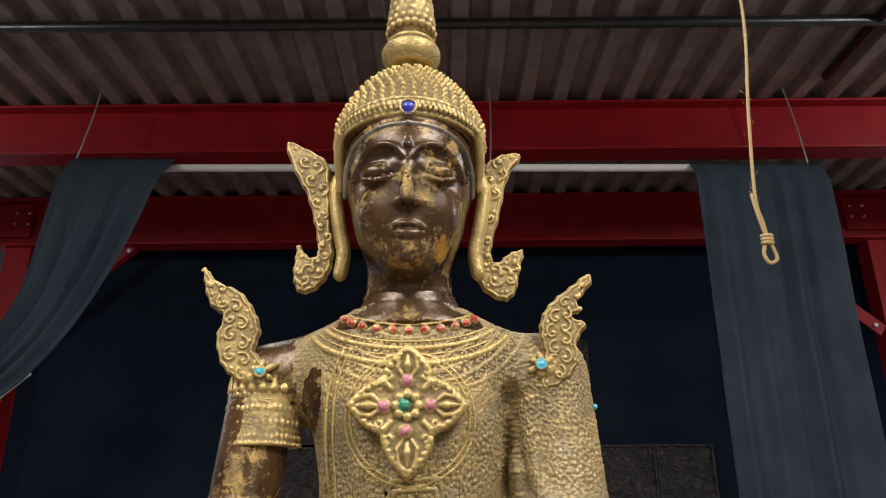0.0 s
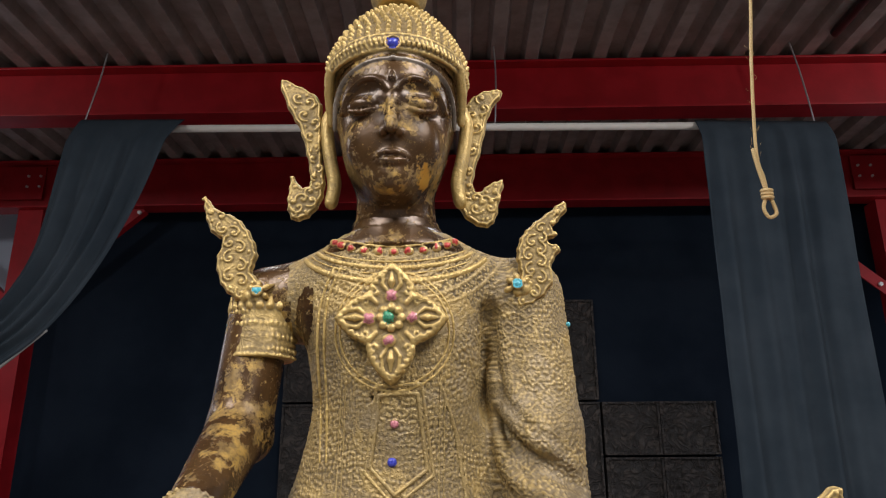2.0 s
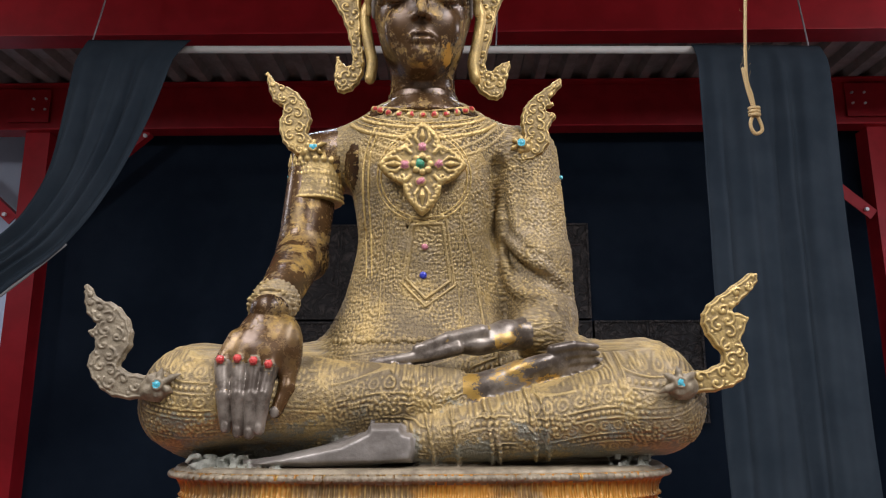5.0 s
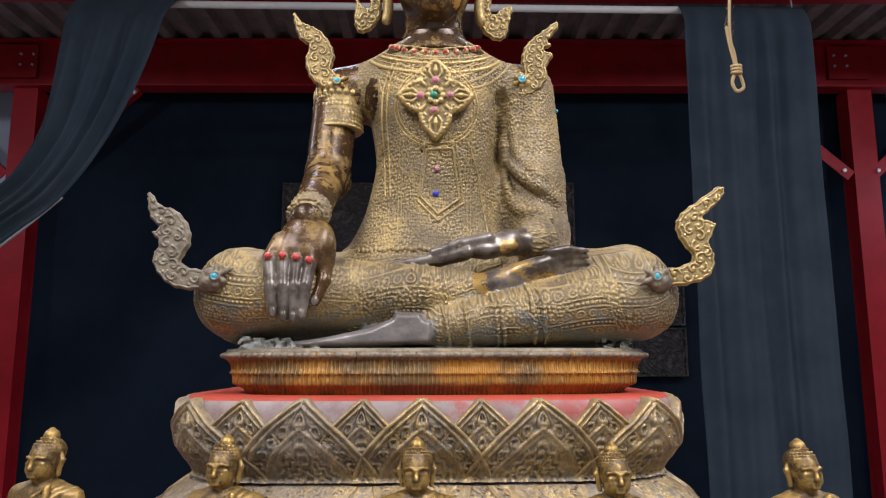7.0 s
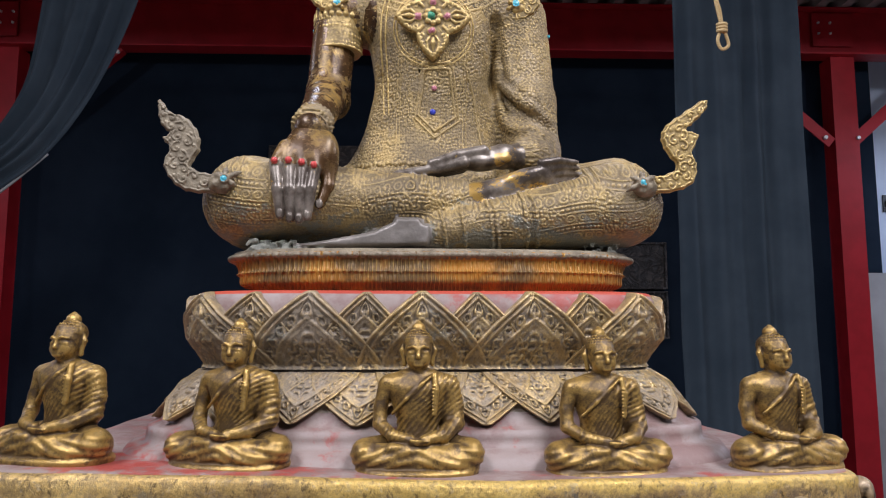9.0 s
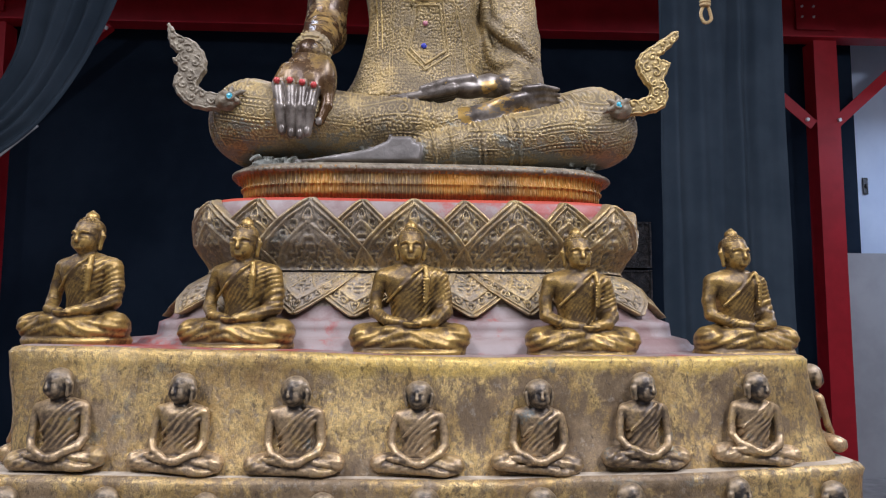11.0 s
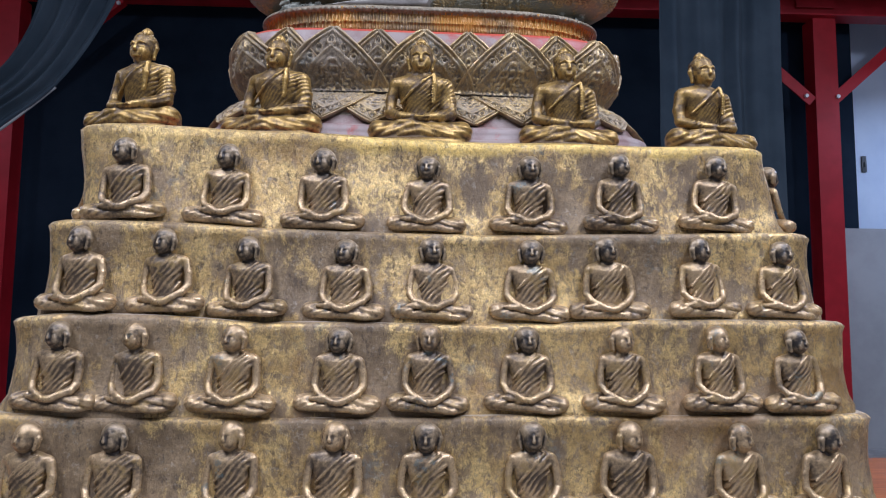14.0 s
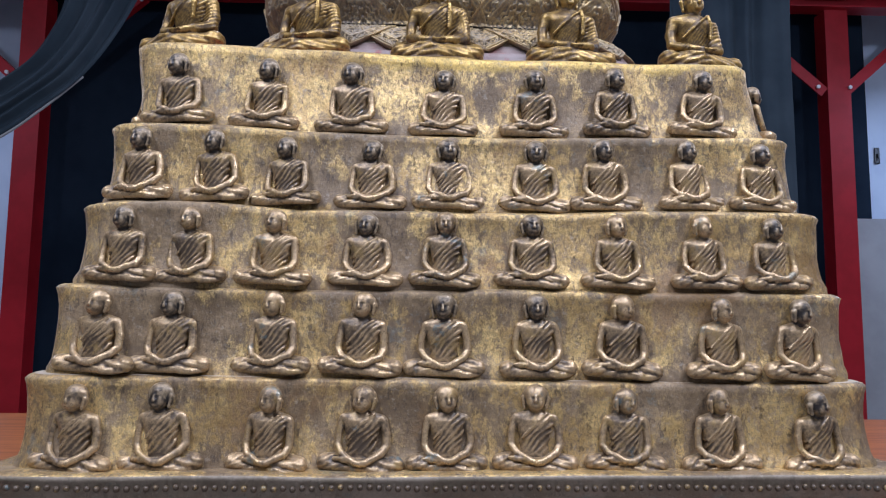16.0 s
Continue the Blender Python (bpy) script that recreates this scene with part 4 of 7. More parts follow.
def petal(mid, width, z_base, z_tip, lift, seed):
    """One pointed petal that follows the curve of the throne, with raised double rims and a leaf in its middle."""
    rows, cols = 34, 54
    fine = np.linspace(0, 1, 4001)
    verts, faces, rubs = [], [], []
    for j in range(rows + 1):
        t = j / rows
        w = width * (1 - 0.93 * (0.45 * t * t + 0.55 * t)) * (0.96 + 0.35 * t * (1 - t)) / 0.98
        z = z_base + (z_tip - z_base) * t
        half = lotus_half(z)
        for i in range(cols + 1):
            c = 2 * i / cols - 1
            s = (mid + c * w / (lot_len * half)) % 1.0
            s = float(np.interp(s, PETAL_RUN, fine))
            x, y, nx, ny = ring_point(s, half, LOTUS_POWER)
            e = max(abs(c), 0.0)
            X, T = e * (1 - 0.93 * (0.45 * t * t + 0.55 * t)), t
            B = X + 0.5115 * T
            q = (B + math.sqrt(B * B + 1.674 * T * T)) / 2
            ang = math.atan2(T, X + 1e-6)
            band = lambda at, wide: math.exp(-((q - at) / wide) ** 4)
            rim = band(0.955, 0.036) + 0.75 * band(0.868, 0.022) - 0.4 * band(0.912, 0.016)
            inner = 0.9 * band(0.615, 0.026) + 0.55 * band(0.545, 0.016) - 0.3 * band(0.580, 0.012)
            # between the rims: leaf tongues; in the middle: a leaf of nested lines with cut edges
            if 0.65 < q < 0.845:
                u, v = ang * 5 / (math.pi / 2), (q - 0.735) / 0.105
                u = u - round(u)
                d = math.hypot(u * 1.9 * (1 + 0.6 * v), v * 0.9)
                flame = math.cos(11.0 * d + 0.6) * (1.0 if d < 1.0 else 0.5)
            elif q < 0.52:
                flame = math.cos(58.0 * q + 1.6 * math.sin(15.0 * ang + seed) * min(1.0, 4 * q)) * min(1.0, 16 * (0.52 - q))
                flame = 0.9 * flame - 0.3 * math.exp(-(X / 0.02) ** 2)
            else:
                flame = 0.0
            body = 1 - e ** 6
            h = lift + 0.002 + 0.0045 * max(rim, inner * 0.8) + 0.0029 * flame + 0.0012 * body - (0.007 if i in (0, cols) or j == rows else 0)
            h += 0.004 * t * t + 0.0012 * noise.noise((s * 180, z * 120, seed))
            verts.append((x + nx * h, y + ny * h, z - PLINTH[2]))
            rubs.append(0.49 + 0.20 * min(1.0, max(0.0, rim, inner * 0.85)) + 0.26 * flame)
    for j in range(rows):
        for i in range(cols):
            a = j * (cols + 1) + i
            f = (a, a + 1, a + cols + 2, a + cols + 1)
            faces.append(f if z_tip > z_base else f[::-1])
    me = mesh_of("petal", verts, faces, [PETAL])
    at = me.attributes.new("edge_tone", "FLOAT_VECTOR", "POINT")
    w3 = np.zeros((len(verts), 3), np.float32)
    w3[:, 0] = rubs
    at.data.foreach_set("vector", w3.ravel())
    return hung("petal", me, lotus)


_fine = [ring_point(i / 4000, 1.0, LOTUS_POWER)[:2] for i in range(4001)]
PETAL_RUN = np.concatenate([[0], np.cumsum([math.dist(a, b) for a, b in zip(_fine, _fine[1:])])])
PETAL_RUN = PETAL_RUN / PETAL_RUN[-1]
COUNT = 17
for k in range(COUNT):
    big, small = (k - 0.09) / COUNT, (k + 0.41) / COUNT
    petal(small, 0.066, 1.628, 1.7125, 0.000, k * 1.7 + 0.5)
    petal(big, 0.085, 1.618, 1.7135, 0.003, k * 1.3)
    petal(small, 0.070, 1.614, 1.556, 0.001, k * 2.1 + 0.9)
    petal(big, 0.059, 1.615, 1.559, 0.003, k * 1.9)

# ---- small seated figures: reliefs on the steps, statuettes on the ledge ----
def head_of(c, P, s, hx, hy, hz, turn, m):
    """Face with calm features, ears, hair of small ridges and a bun."""
    w = 0.0104
    tilt = (0, 0, turn)
    c.ball(P(hx, hy - 0.0005, hz + 0.0015), (w * s, 0.0120 * s, 0.0138 * s), 0.002 * s, m, tilt)
    c.ball(P(hx, hy - 0.0050, hz - 0.0065), (w * 0.76 * s, 0.0072 * s, 0.0085 * s), 0.004 * s, m, tilt)
    c.limb(P(hx, hy - 0.0122, hz + 0.0015), P(hx, hy - 0.0138, hz - 0.0040), 0.0010 * s, 0.0017 * s, 0.0012 * s, m)
    for sx in (-1, 1):
        c.cord([P(hx + sx * 0.0010, hy - 0.0126, hz + 0.0020), P(hx + sx * 0.0042, hy - 0.0124, hz + 0.0040), P(hx + sx * 0.0085, hy - 0.0092, hz + 0.0026)], 0.0007 * s, 0.0012 * s, m)
        c.ball(P(hx + sx * 0.0046, hy - 0.0100, hz - 0.0010), (0.0032 * s, 0.0013 * s, 0.0014 * s), 0.0016 * s, m)
        c.limb(P(hx + sx * 0.0025, hy - 0.0128, hz - 0.0025), P(hx + sx * 0.0070, hy - 0.0108, hz - 0.0022), 0.0006 * s, 0.0006 * s, 0.0006 * s, m, cut=True)
        c.ball(P(hx + sx * 0.0050, hy - 0.0080, hz - 0.0058), (0.0034 * s, 0.0030 * s, 0.0036 * s), 0.004 * s, m)
        x = hx + sx * 0.0110
        c.cord([P(x, hy + 0.002, hz + 0.0050), P(x + sx * 0.0016, hy + 0.0015, hz + 0.0005), P(x, hy + 0.0010, hz - 0.0050), P(x - sx * 0.0004, hy + 0.0005, hz - 0.0100)], [e * s for e in (0.0014, 0.0021, 0.0017, 0.0018)], 0.0006 * s, m)
    c.limb(P(hx - 0.0026, hy - 0.0118, hz - 0.0080), P(hx + 0.0026, hy - 0.0118, hz - 0.0080), 0.0010 * s, 0.0010 * s, 0.0014 * s, m)
    c.limb(P(hx - 0.0024, hy - 0.0122, hz - 0.0103), P(hx + 0.0024, hy - 0.0122, hz - 0.0103), 0.0011 * s, 0.0011 * s, 0.0014 * s, m)
    # hair cap, its ridges and bun
    c.ball(P(hx, hy + 0.0022, hz + 0.0066), ((w + 0.0006) * s, 0.0112 * s, 0.0100 * s), 0.0008 * s, m)
    for j in range(5):
        lift = 0.0062 + 0.0022 * j
        r = (w + 0.0004) * math.sqrt(max(0.05, 1 - ((lift - 0.0066) / 0.0102) ** 2))
        num = 18 - 2 * j
        for i in range(num + 1):
            u = math.pi * (i + 0.5 * (j % 2)) / num
            c.ball(P(hx + r * math.cos(u), hy + 0.0022 - r * 1.05 * math.sin(u), hz + lift + 0.0018 * math.sin(u)), 0.0008 * s, 0.0008 * s, m)
    c.ball(P(hx, hy + 0.003, hz + 0.0176), (0.0054 * s, 0.0054 * s, 0.0050 * s), 0.0016 * s, m)
    c.limb(P(hx, hy + 0.003, hz + 0.0195), P(hx, hy + 0.003, hz + 0.0222), 0.0024 * s, 0.0017 * s, 0.0016 * s, m)


def folds_of(H, rng, free):
    """Raised diagonal folds of the robe over chest and sleeve, softer ones over the legs."""
    phase, sway = rng.uniform(0, 6), rng.uniform(0.85, 1.25)

    def fn(x, y, z):
        x, y, z = x / H, y / H, z / H
        p = z - sway * x + 0.018 * np.sin(x * 13 + phase) + 0.9 * x * x + 0.012 * np.sin(z * 24 + 2 * phase)
        chest = np.clip((0.60 - (z - 0.95 * x)) * 30, 0, 1) * np.clip((z - 0.22) * 20, 0, 1) * np.clip((0.70 - z) * 30, 0, 1) * np.clip((y + 0.235) * 30, 0, 1)
        ridge = np.sin(p * (150 if free else 74) + phase)
        ridge = np.where(ridge > 0, ridge, 0.6 * ridge) * (0.7 + 0.3 * np.sin(x * 22 + z * 12 + phase))
        legs = np.clip((0.24 - z) * 30, 0, 1) * np.clip((z - 0.055) * 40, 0, 1) * np.clip((-0.06 - y) * 20, 0, 1)
        wave = np.sin((np.abs(x) * 0.55 + z * 1.5) * 68 + phase + 1.6 * np.sin(x * 8))
        return -H * ((0.0040 if free else 0.0098) * ridge * chest * (x > -0.225) + 0.0030 * wave * legs)
    return fn


def crossed_legs(c, P, H, b, mat):
    """Legs laid one on the other: thighs and knees, two shins, feet, the cloth between."""
    c.ball(P(0, -0.06, 0.075 + b), (0.34 * H, 0.17 * H, 0.075 * H), 0.03 * H, mat)
    for sx in (-1, 1):
        c.limb(P(sx * 0.13, 0.0, 0.130 + b), P(sx * 0.350, -0.10, 0.105 + b), 0.090 * H, 0.090 * H, 0.03 * H, mat)
        c.ball(P(sx * 0.362, -0.13, 0.095 + b), (0.086 * H, 0.095 * H, 0.088 * H), 0.02 * H, mat)
    c.limb(P(-0.35, -0.14, 0.070 + b), P(0.17, -0.235, 0.050 + b), 0.064 * H, 0.046 * H, 0.008 * H, mat)
    c.limb(P(0.35, -0.14, 0.090 + b), P(-0.09, -0.225, 0.125 + b), 0.068 * H, 0.046 * H, 0.006 * H, mat)
    c.cord([P(0.16, -0.240, 0.040 + b), P(0.26, -0.225, 0.035 + b), P(0.35, -0.175, 0.040 + b)], [0.042 * H, 0.040 * H, 0.028 * H], 0.006 * H, mat)
    c.cord([P(-0.07, -0.235, 0.130 + b), P(-0.17, -0.215, 0.140 + b), P(-0.26, -0.170, 0.140 + b)], [0.040 * H, 0.038 * H, 0.026 * H], 0.006 * H, mat)


def seated_in_the_round(c, H, rng):
    """A seated robed figure on a thin pad; H: its height to the hair."""
    P = lambda x, y, z: (x * H, y * H, z * H)
    b = 0.055
    c.loft([(z * H, 0, -0.075 * H, w * H, q * H) for z, w, q in ((0.0, 0.405, 0.225), (0.035, 0.415, 0.230), (0.058, 0.400, 0.215))], 2.6, 0.012 * H, 0)
    crossed_legs(c, P, H, b, 0)
    # cloth drawn smooth over both legs
    c.loft([(z * H, 0, -0.085 * H, w * H, q * H) for z, w, q in ((0.055, 0.405, 0.175), (0.12, 0.425, 0.190), (0.185, 0.405, 0.160), (0.215, 0.34, 0.10))], 2.5, 0.03 * H, 0)
    c.loft([(z * H, 0, y * H, w * H, q * H) for z, y, w, q in ((0.13, 0.0, 0.175, 0.13), (0.26, 0.0, 0.150, 0.115), (0.36, 0.0, 0.148, 0.110), (0.48, -0.005, 0.185, 0.122), (0.575, -0.005, 0.212, 0.128), (0.635, 0.0, 0.195, 0.110), (0.685, 0.0, 0.10, 0.08))], 2.2, 0.03 * H, 0)
    for sx in (-1, 1):
        r = 0.047 if sx < 0 else 0.058
        c.limb(P(sx * 0.05, 0, 0.655), P(sx * 0.205, 0, 0.610), 0.060 * H, 0.062 * H, 0.04 * H, 0)
        c.cord([P(sx * 0.222, 0, 0.595), P(sx * 0.258, -0.01, 0.45), P(sx * 0.262, -0.04, 0.335)], [r * 1.2 * H, r * 1.02 * H, r * H], 0.015 * H, 0)
        c.cord([P(sx * 0.262, -0.04, 0.335), P(sx * 0.170, -0.165, 0.272), P(sx * 0.045, -0.215, 0.250)], [r * H, r * 0.85 * H, 0.036 * H], 0.015 * H, 0)
    # the robe closes the gap beside the covered arm
    c.limb(P(0.19, 0.01, 0.54), P(0.215, -0.02, 0.30), 0.045 * H, 0.060 * H, 0.03 * H, 0)
    c.warp(folds_of(H, rng, True))
    c.ball(P(0.0, -0.215, 0.235), (0.085 * H, 0.050 * H, 0.026 * H), 0.012 * H, 0)
    for i in range(4):
        c.limb(P(-0.045, -0.258 + 0.020 * i, 0.252), P(0.075, -0.264 + 0.020 * i, 0.246), 0.0105 * H, 0.009 * H, 0.004 * H, 0)
    c.cord([P(0.12, -0.085, 0.685), P(0.03, -0.125, 0.615), P(-0.08, -0.130, 0.51), P(-0.175, -0.085, 0.41)], 0.011 * H, 0.012 * H, 0)
    # folded stole on the covered shoulder, its end in narrow steps
    c.cord([P(0.112, -0.100, 0.670), P(0.122, -0.128, 0.57), P(0.114, -0.132, 0.42)], [0.020 * H, 0.022 * H, 0.018 * H], 0.010 * H, 0)
    for i in range(9):
        z = 0.605 - 0.024 * i
        c.limb(P(0.098, -0.146, z), P(0.098 + 0.030 * (0.6 + 0.4 * (i % 2)), -0.146, z - 0.008), 0.0075 * H, 0.0065 * H, 0.003 * H, 0)
    c.limb(P(0, 0, 0.665), P(0, -0.012, 0.765), 0.060 * H, 0.054 * H, 0.025 * H, 0)
    s = 9.1 * H
    head_of(c, lambda x, y, z: (x * s, y * s, z * s), s, rng.uniform(-0.0005, 0.0005), -0.0015, 0.0915, rng.uniform(-4, 4), 0)


def relief_head(c, H, hx, turn, tilt, mat):
    """A round head with close hair that falls behind long ears, and plain worn features."""
    a, cz = radians(turn), 0.850

    def P(x, y, z):
        return ((hx + tilt * (z - 0.72) + x * math.cos(a) - y * math.sin(a)) * H, (-0.105 + x * math.sin(a) + y * math.cos(a)) * H, z * H)
    spin = (0, 0, turn)
    c.ball(P(0, 0, cz), (0.116 * H, 0.116 * H, 0.140 * H), 0.02 * H, mat, spin)
    c.ball(P(0, -0.036, cz - 0.070), (0.084 * H, 0.074 * H, 0.078 * H), 0.04 * H, mat, spin)
    c.ball(P(0, 0.030, cz + 0.036), (0.138 * H, 0.124 * H, 0.122 * H), 0.004 * H, mat, spin)
    for sx in (-1, 1):
        # hair beside the face, then the ear with its long lobe
        c.cord([P(sx * 0.118, 0.030, cz + 0.06), P(sx * 0.134, 0.030, cz - 0.01), P(sx * 0.128, 0.035, cz - 0.09)], [0.030 * H, 0.034 * H, 0.024 * H], 0.02 * H, mat)
        c.cord([P(sx * 0.128, 0.000, cz + 0.030), P(sx * 0.140, 0.004, cz + 0.004), P(sx * 0.138, 0.002, cz - 0.045), P(sx * 0.122, 0.0, cz - 0.115)], [0.014 * H, 0.022 * H, 0.019 * H, 0.018 * H], 0.006 * H, mat)
        c.ball(P(sx * 0.048, -0.118, cz - 0.002), (0.036 * H, 0.022 * H, 0.020 * H), 0.020 * H, mat, spin, cut=True)
        c.ball(P(sx * 0.048, -0.096, cz - 0.006), (0.028 * H, 0.012 * H, 0.011 * H), 0.012 * H, mat, spin)
        c.ball(P(sx * 0.055, -0.080, cz - 0.052), (0.036 * H, 0.030 * H, 0.038 * H), 0.026 * H, mat, spin)
    c.limb(P(0, -0.112, cz + 0.022), P(0, -0.128, cz - 0.032), 0.012 * H, 0.020 * H, 0.016 * H, mat)
    c.ball(P(0, -0.106, cz - 0.080), (0.034 * H, 0.016 * H, 0.020 * H), 0.014 * H, mat, spin)


def relief_mesh(seed, turn, voxel=0.00125):
    """A seated robed figure in high relief, arms laid in a bow down to the lap, the head turned a little aside."""
    H = 0.104
    rng = random.Random(seed)
    c = Clay((-0.058, -0.048, -0.004), (0.058, 0.008, 0.114), voxel)
    P = lambda x, y, z: (x * H, y * H, z * H)
    lean = rng.uniform(-0.02, 0.02)
    crossed_legs(c, lambda x, y, z: (x * H * 1.13, y * H, z * H * 1.22), H, 0.0, 0)
    c.ball(P(rng.choice((-1, 1)) * 0.320, -0.185, 0.105), (0.105 * H, 0.062 * H, 0.058 * H), 0.015 * H, 0)
    c.loft([(z * H, (lean * z) * H, y * H, w * H, q * H) for z, y, w, q in ((0.05, -0.03, 0.20, 0.13), (0.20, -0.03, 0.172, 0.112), (0.34, -0.03, 0.168, 0.105), (0.48, -0.035, 0.198, 0.115), (0.58, -0.035, 0.222, 0.118), (0.64, -0.03, 0.205, 0.098), (0.685, -0.03, 0.12, 0.075))], 2.3, 0.03 * H, 0)
    c.warp(folds_of(H, rng, False))
    c.cord([P(0.13, -0.105, 0.675), P(0.03, -0.145, 0.60), P(-0.08, -0.148, 0.49), P(-0.165, -0.120, 0.39)], 0.012 * H, 0.014 * H, 0)
    low = rng.uniform(0.140, 0.170)
    for sx in (-1, 1):
        r = 0.038 if sx < 0 else 0.045
        out = rng.uniform(0.262, 0.285)
        c.limb(P(sx * 0.06, -0.03, 0.655), P(sx * 0.212, -0.035, 0.618), 0.056 * H, 0.056 * H, 0.035 * H, 0)
        c.cord([P(sx * 0.236, -0.04, 0.600), P(sx * (out - 0.006), -0.065, 0.46), P(sx * out, -0.10, 0.315)], [r * 1.15 * H, r * H, r * 1.05 * H], 0.012 * H, 0)
        c.cord([P(sx * out, -0.10, 0.315), P(sx * 0.222, -0.170, 0.235), P(sx * 0.140, -0.225, low + 0.045), P(sx * 0.055, -0.262, low), P(0, -0.268, low - 0.008)], [r * 1.05 * H, r * H, r * 0.95 * H, r * 0.9 * H, r * 0.9 * H], 0.010 * H, 0)
    hx = rng.uniform(-0.015, 0.015) + lean * 0.7
    c.limb(P(hx, -0.04, 0.66), P(hx, -0.07, 0.76), 0.070 * H, 0.066 * H, 0.03 * H, 1)
    relief_head(c, H, hx, turn, rng.uniform(-0.15, 0.15), 1)
    v, f, m = c.mesh()
    # what lies within the wall is left out
    keep = v[f][:, :, 1].min(axis=1) < 0.0015
    used = np.unique(f[keep])
    where = np.full(len(v), -1)
    where[used] = np.arange(len(used))
    return joined("relief_figure", [(v[used], where[f[keep]], m[keep])], [RELIEF, DARK_HEAD])[0]


# heads turned to one side, straight on, and to the other
relief_kinds = {t: [relief_mesh(seed, t * 24 + off) for seed, off in seeds] for t, seeds in ((-1, ((3, 0), (8, 9))), (0, ((21, -7), (34, 5))), (1, ((55, 0), (89, -8))))}
side_kinds = [relief_mesh(seed, off, 0.0021) for seed, off in ((21, -7), (34, 5))]
bronze_kinds = {}
for side, meshes in relief_kinds.items():
    bronze_kinds[side] = [me.copy() for me in meshes]
    for twin in bronze_kinds[side]:
        twin.materials[1] = RELIEF
ROWS_X = [(-0.485, -0.376, -0.245, -0.129, -0.020, 0.093, 0.210, 0.336, 0.469),
          (-0.472, -0.378, -0.247, -0.134, -0.023, 0.100, 0.212, 0.349, 0.453),
          (-0.452, -0.361, -0.252, -0.130, -0.024, 0.095, 0.214, 0.337, 0.438),
          (-0.442, -0.339, -0.241, -0.126, -0.018, 0.104, 0.206, 0.330, 0.432),
          (-0.403, -0.282, -0.157, -0.024, 0.108, 0.230, 0.359)]
rng = random.Random(11)
for k, xs in enumerate(ROWS_X):
    z0, z1, wb, wt = TIERS[k]
    spots = [(x, -wb + 0.001, 0) for x in xs]
    for y in (-0.40, -0.28, -0.16):
        spots += [(SHIFTS[k] - wb + 0.004, y, -90), (SHIFTS[k] + wb - 0.004, y, 90)]
    for x, y, rz in spots:
        side = 0 if rz or abs(x) < 0.12 else (-1 if x < 0 else 1)
        dark = k > 2 or rng.random() < 0.35
        o = hung("relief_figure", rng.choice(side_kinds if rz else (relief_kinds if dark else bronze_kinds)[side]), tier_parts[k])
        grow = (z1 - z0) / 0.108 if k < 4 else 1.0
        low = sag_of(k - 1)(x) if k else 0.0
        outward = 20 * x if not rz else 0
        o.matrix_basis = pose(x, y, z0 - PLINTH[2] - 0.0035 + low, rng.uniform(-2, 4), rng.uniform(-3, 3), rz + outward + rng.uniform(-4, 4)) @ Matrix.Diagonal((grow * rng.uniform(0.98, 1.06), rng.uniform(0.82, 1.0), grow * rng.uniform(0.97, 1.03), 1))


def statuette_mesh(seed):
    H = 0.152
    c = Clay((-0.072, -0.056, -0.004), (0.072, 0.030, 0.172), 0.00125)
    seated_in_the_round(c, H, random.Random(seed))
    return joined("seated_statuette", [c.mesh()], [STATUETTE])[0]


kinds = [statuette_mesh(s) for s in (5, 9, 14)]
for i, (x, y, z, rz, tall) in enumerate(((-0.405, 0.472, 1.522, -17, 1.0), (-0.214, 0.466, 1.515, -13, 1.0), (-0.012, 0.460, 1.509, 0, 1.02), (0.195, 0.464, 1.506, 8, 1.0), (0.402, 0.476, 1.508, 15, 1.0))):
    o = new("seated_statuette", kinds[i % 3])
    o.matrix_world = pose(x, y, z, 0, 0, rz) @ Matrix.Diagonal((1.06, 1.12, tall * 1.03, 1))
    tagged(o, "small gilded seated statuette on the plinth's top ledge", "statuette", "statuettes on the ledge")

# ---- the large crowned statue: one mesh ----
M_ROBE, M_SKIN, M_DULL, M_GOLD, M_SEAT, M_GREY, M_RED, M_PINK, M_GREEN, M_BLUE, M_TURQ, M_LUMP, M_LEAF, M_FOOT = range(14)
STATUE_MATS = [ROBE, SKIN, DULL, GOLD, SEAT, GREY_GILT, G_RED, G_PINK, G_GREEN, G_BLUE, G_TURQ, LUMP, LEAFY, FOOT]
CX = 0.006


def stone(c, x, y, z, r, mat):
    c.ball((x, y, z), (r, r * 0.7, r), 0.0006, mat)


